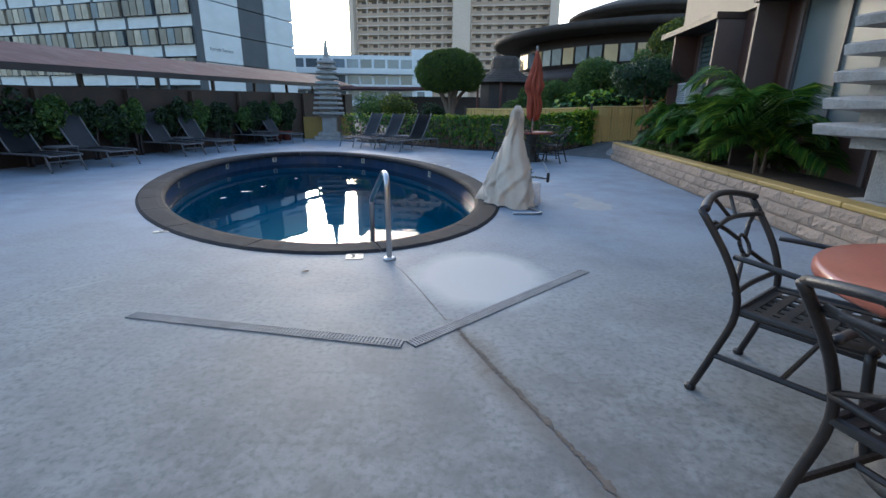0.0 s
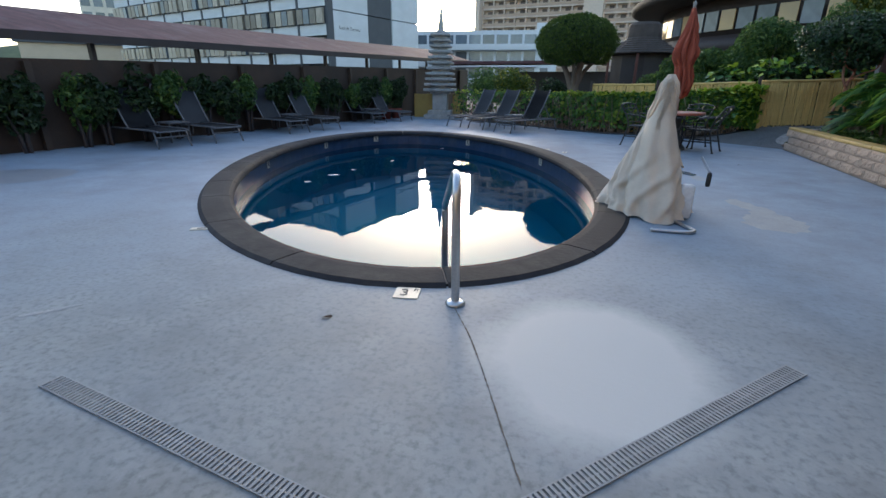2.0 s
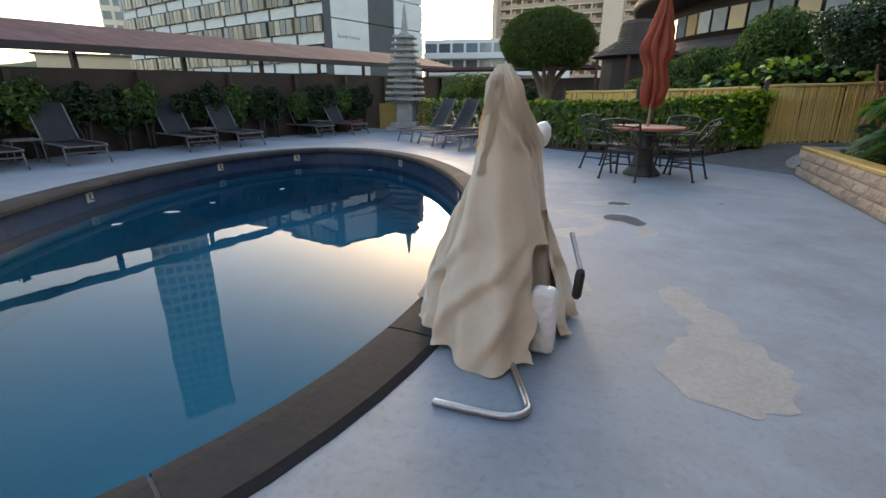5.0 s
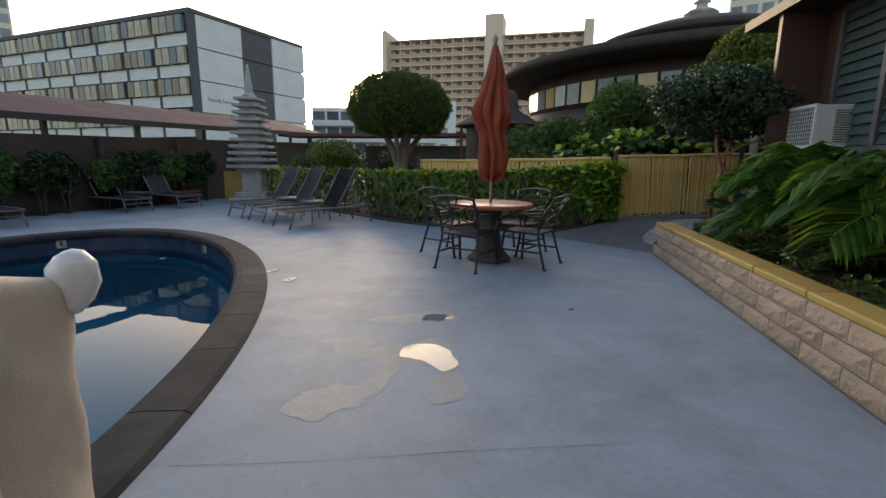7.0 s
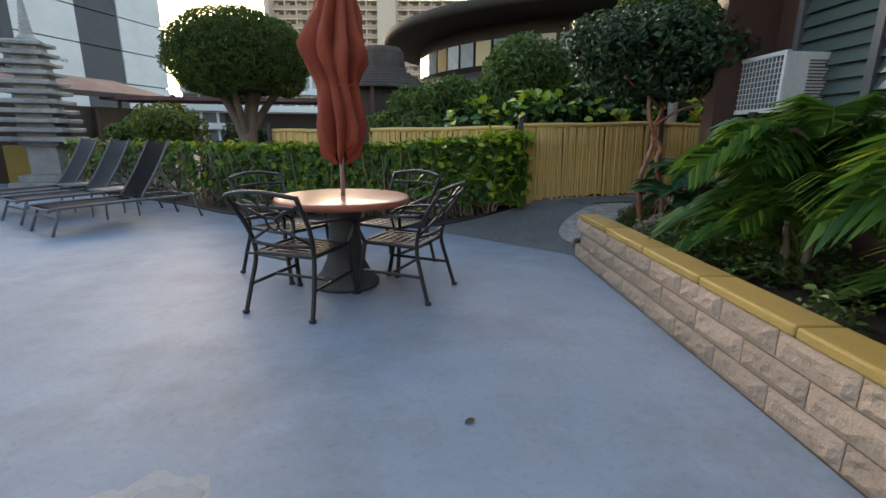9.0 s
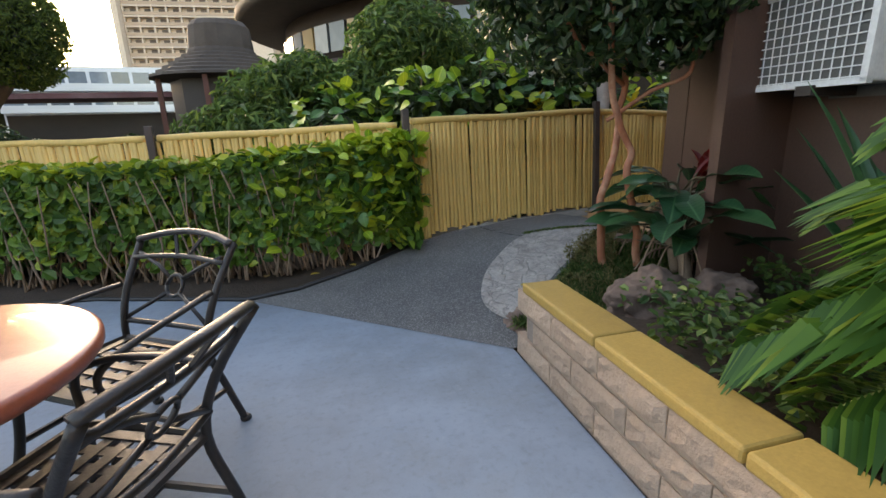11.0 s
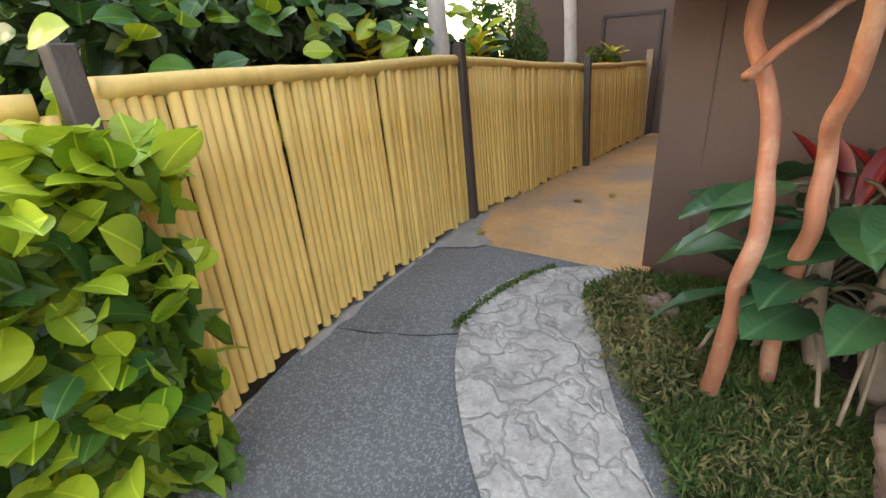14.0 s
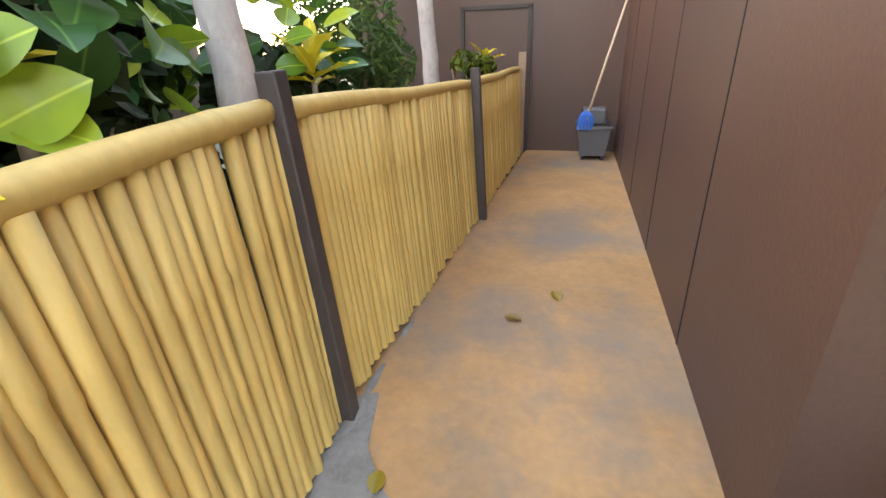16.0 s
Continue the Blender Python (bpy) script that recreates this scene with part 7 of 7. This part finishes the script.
for k in range(10):
    tube(bm, [(0.008, 0.0, 0.025 + k * 0.0478), (0.008, 0.60, 0.025 + k * 0.0478)], 0.0035, 5)
part("wire_grille", bm, M_WHITE, ac, "white wire grid")
for k in range(14):
    bm = B()
    box(bm, (0.33, -0.004, 0.06 + k * 0.027), (0.22, 0.012, 0.008))
    part("louver", bm, M_BLACK, ac)
br = thing("bracket", "dark timber bracket under the air conditioner", "bracket")
bm = B()
box(bm, (6.42, 12.1, 1.435), (0.62, 0.08, 0.05))
box(bm, (6.60, 12.1, 1.29), (0.05, 0.06, 0.30))
part("arm", bm, M_BROWN_DARK, br)

mb = thing("mop_bucket", "grey plastic mop bucket with wringer and blue mop", "mop bucket", Matrix.Translation((11.18, 13.46, 0.375)) @ Matrix.Scale(1.3, 4))
bm = B()
for (w0, d0, z0), (w1, d1, z1) in (((0.13, 0.10, 0.04), (0.16, 0.13, 0.27)), ((0.17, 0.14, 0.27), (0.17, 0.14, 0.295))):
    r0 = [bm.verts.new((sx * w0, sy * d0, z0)) for sx, sy in ((-1, -1), (1, -1), (1, 1), (-1, 1))]
    r1 = [bm.verts.new((sx * w1, sy * d1, z1)) for sx, sy in ((-1, -1), (1, -1), (1, 1), (-1, 1))]
    for k in range(4):
        bm.faces.new((r0[k], r0[(k + 1) % 4], r1[(k + 1) % 4], r1[k]))
    if z0 < 0.1:
        bm.faces.new(r0[::-1])
part("tub", bm, surf("grey_plastic", (0.11, 0.11, 0.115), 0.45), mb)
bm = B()
box(bm, (0.05, 0, 0.35), (0.14, 0.2, 0.14), bevel=0.02)
part("wringer", bm, surf("grey_plastic", (0.11, 0.11, 0.115), 0.45), mb)
for sx in (-1, 1):
    for sy in (-1, 1):
        bm = B()
        lathe(bm, [(0.022, -0.01), (0.025, 0.0), (0.022, 0.01)], 12, Matrix.Translation((sx * 0.11, sy * 0.08, 0.025)) @ Matrix.Rotation(radians(90), 4, "X"))
        part("wheel", bm, M_BLACK, mb)
mop = thing("mop", "blue mop with a pale wooden handle leaning on the wall", "mop")
bm = B()
tube(bm, [(11.02, 13.56, 0.80), (11.34, 13.20, 2.10)], 0.012, 8)
part("handle", bm, surf("pale_wood_handle", (0.55, 0.42, 0.28), 0.6), mop, smooth=True)
bm = B()
for k in range(16):
    a = k * 0.39
    tube(bm, smooth_line([(11.02, 13.56, 0.90), (11.02 + 0.06 * math.cos(a), 13.56 + 0.06 * math.sin(a), 0.86), (11.02 + 0.085 * math.cos(a), 13.56 + 0.085 * math.sin(a), 0.72)], 3), 0.012, 5)
part("mop_head", bm, surf("blue_mop_yarn", (0.02, 0.12, 0.42), 0.9), mop, "blue yarn head")

# fallen leaves on the path
FALLEN = big_leaf("fallen_leaf", 0.09, 0.055, 0.15, leaf_one("fallen_leaf", (0.42, 0.30, 0.03), (0.30, 0.16, 0.05)), 3)
for x, y, r in ((3.72, 14.36, 20), (3.35, 14.55, 80), (5.20, 13.20, 140), (6.60, 14.42, 10), (7.6, 14.05, 70), (7.9, 13.9, 200), (5.62, 12.98, 30), (4.1, 14.30, 120)):
    ob = part_of("fallen_leaf", FALLEN, None, None)
    ob.matrix_world = Matrix.Translation((x, y, path_z(x, y) + 0.018)) @ Matrix.Rotation(radians(r), 4, "Z")
    tagged(ob, "fallen yellow leaf lying on the path", "leaf", group="fallen leaves")

LM_CROTON = leaf_one("croton_leaf", (0.62, 0.42, 0.03), (0.70, 0.60, 0.05), rib=0.004)
CROTON = [big_leaf("leaf", 0.22, 0.065, b, LM_CROTON, 5, 6, 0.2, 0.01) for b in (0.3, 0.7)]
# yellow croton behind the passage fence
for x, y, z, n in ((6.35, 15.0, 1.45, 9), (6.12, 14.82, 1.34, 4), (7.62, 14.95, 1.45, 9), (10.55, 14.6, 1.42, 7)):
    cr = thing("croton", "croton plant with bright yellow leaves behind the fence", "plant", Matrix.Translation((x, y, 0.05)))
    bm = B()
    tube(bm, smooth_line([(0, 0, -0.08), (0.02, 0.01, 0.6), (0, 0, z - 0.05)], 4), 0.012, 6)
    part("stem", bm, M_TWIG, cr, smooth=True)
    for k in range(n):
        ob = part_of("leaf", CROTON[k % 2], None, cr)
        ob.matrix_local = Matrix.Translation((0, 0, z - 0.06 + 0.012 * k)) @ Matrix.Rotation(k * 2.4, 4, "Z") @ Matrix.Rotation(-radians(15 + 6 * k), 4, "Y")


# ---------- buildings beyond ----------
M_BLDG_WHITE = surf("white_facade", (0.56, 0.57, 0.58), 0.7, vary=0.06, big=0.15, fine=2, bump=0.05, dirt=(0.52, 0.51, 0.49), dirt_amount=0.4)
M_BLDG_GREY = surf("dark_grey_facade", (0.065, 0.07, 0.078), 0.7, vary=0.1, big=0.2, fine=3, bump=0.05)
M_BLDG_TAN = surf("tan_tower_concrete", (0.56, 0.45, 0.36), 0.8, vary=0.07, big=0.1, fine=2, bump=0.05)
M_BLDG_CREAM = surf("cream_tower_concrete", (0.60, 0.54, 0.44), 0.8, vary=0.08, big=0.1, fine=2, bump=0.05)
M_BLDG_SHADE = surf("tan_tower_panel", (0.42, 0.30, 0.22), 0.8, vary=0.12, big=0.2, fine=2, bump=0.05)
M_CURTAIN = surf("curtained_glass", (0.27, 0.23, 0.18), 0.35, vary=0.45, big=0.5, fine=3, bump=0.0, obrand=0.55)
M_GLASS_FAR = surf("far_window_glass", (0.10, 0.12, 0.14), 0.12, vary=0.3, big=0.4, fine=3, bump=0.0, obrand=0.5)
# dark brown paints the shade inside the tower's loggias
M_LOGGIA_SHADE = surf("shaded_loggia", (0.09, 0.06, 0.045), 0.5, vary=0.3, big=0.3, fine=3, bump=0.0, obrand=0.4)


def unit_box():
    bm = B()
    box(bm, (0, 0, 0), (1, 1, 1))
    me = bpy.data.meshes.new("block")
    bm.to_mesh(me)
    bm.free()
    return me


def placed(name, base, material, parent, m, label=""):
    """A part on a mesh shared by all parts of that material."""
    key = (base, material.name)
    if key not in SHARED:
        me = SHARED_BASE[base].copy()
        me.materials.append(material)
        SHARED[key] = me
    ob = part_of(name, SHARED[key], None, parent, label)
    ob.matrix_local = m
    return ob


SHARED, SHARED_BASE = {}, {"box": unit_box()}


def at_box(c, s):
    return Matrix.Translation(c) @ Matrix.Diagonal((*s, 1))


# apartment block: window front along -x from its corner, white gable along +y (own axes)
apt = thing("apartment_building", "white and grey apartment block with window bays", "building", Matrix.Translation((-22.5, 45.9, 0)))
fdir = Vector((-38.6, 12.5)).normalized()
gdir = Vector((4.85, 12.8)).normalized()
FL, GL, TOP = 40.5, 13.7, 13.7
fa, ga = math.atan2(fdir.y, fdir.x), math.atan2(gdir.y, gdir.x)
MF = Matrix.Rotation(fa, 4, "Z")
MG = Matrix.Rotation(ga, 4, "Z")
bm = B()
q1, q2 = fdir * FL, gdir * GL
w1, w2 = fdir * 0.35 + gdir * 0.55, fdir * 0.35 + q2
prism(bm, [(w1.x, w1.y), (w2.x, w2.y), ((q1 + q2).x, (q1 + q2).y), (q1.x, q1.y + 0.5)], -0.06, TOP - 0.2)
part("wall", bm, M_BLDG_GREY, apt)
bm = B()
prism(bm, [(0.0, -0.3), (q2.x - 0.05, q2.y), ((q1 + q2).x, (q1 + q2).y), (q1.x, q1.y - 0.4)], TOP - 0.2, TOP + 0.15)
part("roof", bm, M_BLDG_GREY, apt)
NB, FH = 10, 2.55
BW = FL / NB
for b in range(NB):
    placed("column", "box", M_BLDG_GREY, apt, MF @ at_box((b * BW + 0.12, -0.1, TOP / 2), (0.28, 0.9, TOP - 0.1)))
    for f in range(5):
        zt = TOP - 0.25 - f * FH
        xm = (b + 0.5) * BW + 0.12
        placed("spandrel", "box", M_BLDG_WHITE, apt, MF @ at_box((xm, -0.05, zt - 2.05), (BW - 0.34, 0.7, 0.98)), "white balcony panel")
        if f < 4:
            for k in range(4):
                w = placed("window", "box", M_CURTAIN if (b * 5 + f * 3 + k) % 4 else M_GLASS_FAR, apt, MF @ at_box((xm + (k - 1.5) * (BW - 0.4) / 4, 0.55, zt - 0.85), ((BW - 0.9) / 4, 0.3, 1.3)), "curtained window pane")
            for k in range(2):
                if (b * 7 + f * 3 + k) % 3:
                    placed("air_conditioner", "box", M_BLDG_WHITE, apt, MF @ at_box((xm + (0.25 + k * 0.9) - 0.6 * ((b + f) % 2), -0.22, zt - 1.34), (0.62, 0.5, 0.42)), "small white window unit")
SEG = ((0.0, 5.2, M_BLDG_WHITE), (5.2, 9.0, M_BLDG_GREY), (9.0, GL, M_BLDG_WHITE))
for s0, s1, mt in SEG:
    for f in range(5):
        zt = TOP - 0.2 - f * 2.72
        inn = 0.5 if mt is M_BLDG_GREY else 0.0
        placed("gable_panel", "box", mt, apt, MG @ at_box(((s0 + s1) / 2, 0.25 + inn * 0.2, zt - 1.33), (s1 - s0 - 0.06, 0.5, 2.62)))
ob = letters("Rycroft Terrace", 0.45, MG @ Matrix.Translation((2.5, -0.02, TOP - 0.2 - 2.72 * 2.55)) @ Matrix.Rotation(radians(90), 4, "X"), apt, "sign_lettering")

# tan tower
tw = thing("tan_tower", "tall tan concrete apartment tower with rows of loggias", "building")
tw.matrix_world = Matrix.Translation((3, 178, 0)) @ Matrix.Rotation(radians(-9), 4, "Z")
HT = 45.5
bm = B()
box(bm, (-1, 9, HT / 2), (72, 15, HT))
part("wall", bm, M_BLDG_TAN, tw)
bm = B()
box(bm, (3.2, 3, HT / 2 + 3.0), (6.2, 10, HT + 6))
part("lift_core", bm, M_BLDG_TAN, tw, "projecting lift core")
for x, w in ((-36.6, 1.6), (34.8, 3.0)):
    bm = B()
    box(bm, (x, 4, HT / 2 + 1.2), (w, 14, HT + 2.4))
    part("end_wall", bm, M_BLDG_TAN, tw)
for f in range(13):
    z = HT - 1.2 - f * 2.9
    for x0, x1, nb in ((-35.6, 0.0, 9), (6.4, 33.2, 7)):
        placed("balcony_slab", "box", M_BLDG_TAN, tw, at_box(((x0 + x1) / 2, 0.9, z + 0.55), (x1 - x0, 2.2, 0.45)))
        placed("parapet", "box", M_BLDG_SHADE, tw, at_box(((x0 + x1) / 2, 0.0, z - 1.55), (x1 - x0, 0.3, 0.85)))
        for k in range(nb):
            xm = x0 + (k + 0.5) * (x1 - x0) / nb
            placed("window", "box", M_LOGGIA_SHADE, tw, at_box((xm + 0.5, 1.45, z - 0.75), ((x1 - x0) / nb * 0.42, 0.3, 1.5)))
            if f == 0:
                placed("fin", "box", M_BLDG_TAN, tw, at_box((xm - (x1 - x0) / nb * 0.46, 0.9, HT / 2), (0.4, 2.0, HT - 1)))

# low white block in the distance
lw = thing("white_block", "low white apartment block with long balconies", "building", Matrix.Translation((-15.5, 84, 0)) @ Matrix.Rotation(radians(4), 4, "Z"))
bm = B()
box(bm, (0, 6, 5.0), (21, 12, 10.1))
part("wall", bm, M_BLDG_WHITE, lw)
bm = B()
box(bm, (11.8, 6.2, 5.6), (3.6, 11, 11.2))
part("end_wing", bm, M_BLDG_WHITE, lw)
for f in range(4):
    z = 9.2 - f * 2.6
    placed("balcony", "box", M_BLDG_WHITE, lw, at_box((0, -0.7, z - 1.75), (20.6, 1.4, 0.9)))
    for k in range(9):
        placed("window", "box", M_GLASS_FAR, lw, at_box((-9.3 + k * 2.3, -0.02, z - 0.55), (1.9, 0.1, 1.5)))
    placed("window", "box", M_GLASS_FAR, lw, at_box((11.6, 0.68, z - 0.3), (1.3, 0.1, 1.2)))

# towers at either side
for nm, x, y, rz, w, hgt, nf, nb, lb in (("pale_tower", -110, 104, 46, 15, 100, 32, 6, "tall cream concrete tower with bands of windows"), ("pale_tower", 58, 108, -28, 13, 62, 20, 5, "pale concrete tower behind the round building")):
    t = thing(nm, lb, "building", Matrix.Translation((x, y, 0)) @ Matrix.Rotation(radians(rz), 4, "Z"))
    bm = B()
    box(bm, (0, w / 2, hgt / 2), (w, w, hgt))
    part("wall", bm, M_BLDG_CREAM, t)
    for f in range(nf):
        z = hgt - 2.2 - f * hgt / nf
        for k in range(nb):
            placed("window", "box", M_GLASS_FAR, t, at_box(((k - (nb - 1) / 2) * w / nb, -0.02, z), (w / nb * 0.72, 0.1, hgt / nf * 0.6)))
        for k in range(3):
            placed("window", "box", M_GLASS_FAR, t, at_box((w / 2, w * (0.2 + 0.3 * k), z), (0.1, w * 0.2, hgt / nf * 0.6)))
ob = B()
bmesh.ops.create_grid(ob, x_segments=60, y_segments=14, size=1)
for v in ob.verts:
    x, y = v.co.x, v.co.y
    v.co = Vector((-760 + x * 520, 620 + y * 150, -5 + 88 * max(0, 1 - abs(y)) ** 0.8 * (0.6 + 0.5 * noise.noise(Vector((x * 2.2, y, 1)))) ))
structure("hill", ob, surf("wooded_hillside", (0.10, 0.11, 0.05), 0.95, vary=0.4, big=0.03, fine=0.4, bump=0.0), "distant wooded hillside", "hill", True)
lo = thing("low_house", "low cream house below the hill", "building", Matrix.Translation((-78, 66, 0)) @ Matrix.Rotation(radians(45), 4, "Z"))
bm = B()
box(bm, (0, 4, 3.6), (16, 9, 7.2))
part("wall", bm, M_BEIGE, lo)
bm = B()
box(bm, (0, 4, 7.3), (17, 10, 0.3))
part("roof", bm, M_BLDG_GREY, lo)

# round restaurant with stacked roofs
rb = thing("round_building", "dark round building with wide stacked shingle roofs", "building", Matrix.Translation((11.5, 27.8, 0)))
bm = B()
lathe(bm, [(7.3, -0.06), (7.3, 2.4), (7.6, 2.5), (7.6, 3.1), (7.2, 3.15), (7.2, 3.2)], 64)
part("lower_wall", bm, M_BROWN_DARK, rb, "dark timber wall", True)
bm = B()
lathe(bm, [(7.0, 3.2), (7.0, 4.75)], 64)
part("upper_wall", bm, M_BROWN_DARK, rb, smooth=True)
for k in range(64):
    a = 2 * math.pi * k / 64
    if math.sin(a) < 0.3:
        bm = B()
        box(bm, (0, 0, 0), (0.06, 0.58, 0.72))
        # some panes get a golden base colour, painting the low sun's reflection
        pane_pick = (k * 37) % 11
        w = part("window", bm, M_GLASS_FAR if pane_pick > 3 else glass_pane("gold_reflection_pane", (0.30, 0.20, 0.09), 0.1), rb)
        w.matrix_local = Matrix.Translation((7.06 * math.cos(a), 7.06 * math.sin(a), 3.75)) @ Matrix.Rotation(a, 4, "Z")
bm = B()
lathe(bm, [(7.0, 4.55), (8.35, 4.62), (8.5, 4.68), (8.5, 4.92), (8.3, 4.96), (6.5, 5.25), (4.2, 5.62), (3.6, 5.66)], 80)
part("lower_roof", bm, M_SHINGLE, rb, "wide shallow shingle roof", True)
bm = B()
lathe(bm, [(3.3, 5.60), (3.3, 6.0), (4.3, 6.05), (4.35, 6.2), (4.1, 6.35), (2.6, 6.85), (1.2, 7.15), (0.5, 7.2)], 64)
part("upper_roof", bm, M_SHINGLE, rb, "domed upper shingle roof", True)
bm = B()
lathe(bm, [(0.5, 7.15), (0.55, 7.5), (0.68, 7.55), (0.5, 7.68), (0.25, 7.75), (0.2, 7.95), (0.34, 8.0), (0.12, 8.15), (0.04, 8.4)], 20)
part("finial", bm, M_STONE, rb, "stone roof finial", True)

# garden kiosk
kk = thing("kiosk", "small dark garden kiosk with a stepped shingle roof", "kiosk", Matrix.Translation((2.85, 21.6, 0)))
bm = B()
lathe(bm, [(1.05, -0.06), (1.05, 2.4)], 8)
part("wall", bm, M_BROWN_DARK, kk)
bm = B()
pr = [(1.0, 2.35)]
for k in range(7):
    r = 1.42 - k * 0.125
    pr += [(r, 2.40 + k * 0.08), (r - 0.01, 2.45 + k * 0.08)]
pr += [(0.62, 2.98), (0.62, 3.05), (0.58, 3.40), (0.50, 3.50), (0.3, 3.52)]
lathe(bm, pr, 16)
part("roof", bm, M_SHINGLE, kk, "stepped brown shingle roof")
for k in range(6):
    a = k * math.pi / 3 + 0.3
    bm = B()
    box(bm, (1.25 * math.cos(a), 1.25 * math.sin(a), 1.2), (0.09, 0.09, 2.45))
    part("post", bm, surf("red_brown_post", (0.11, 0.035, 0.022), 0.6), kk)
bm = B()
box(bm, (-4.5, 24.2, 2.25), (7.5, 1.6, 0.12), Matrix.Rotation(radians(-6), 4, "Z"))
structure("garden_canopy", bm, M_ROOF, "low flat garden roof beyond the shrubs", "canopy")
bm = B()
prism(bm, [(-2.6, 25.6), (12, 23.0), (12, 23.2), (-2.6, 25.8)], -0.06, 1.9)
structure("garden_wall", bm, M_BROWN_DARK, "dark timber screen at the back of the garden", "wall")
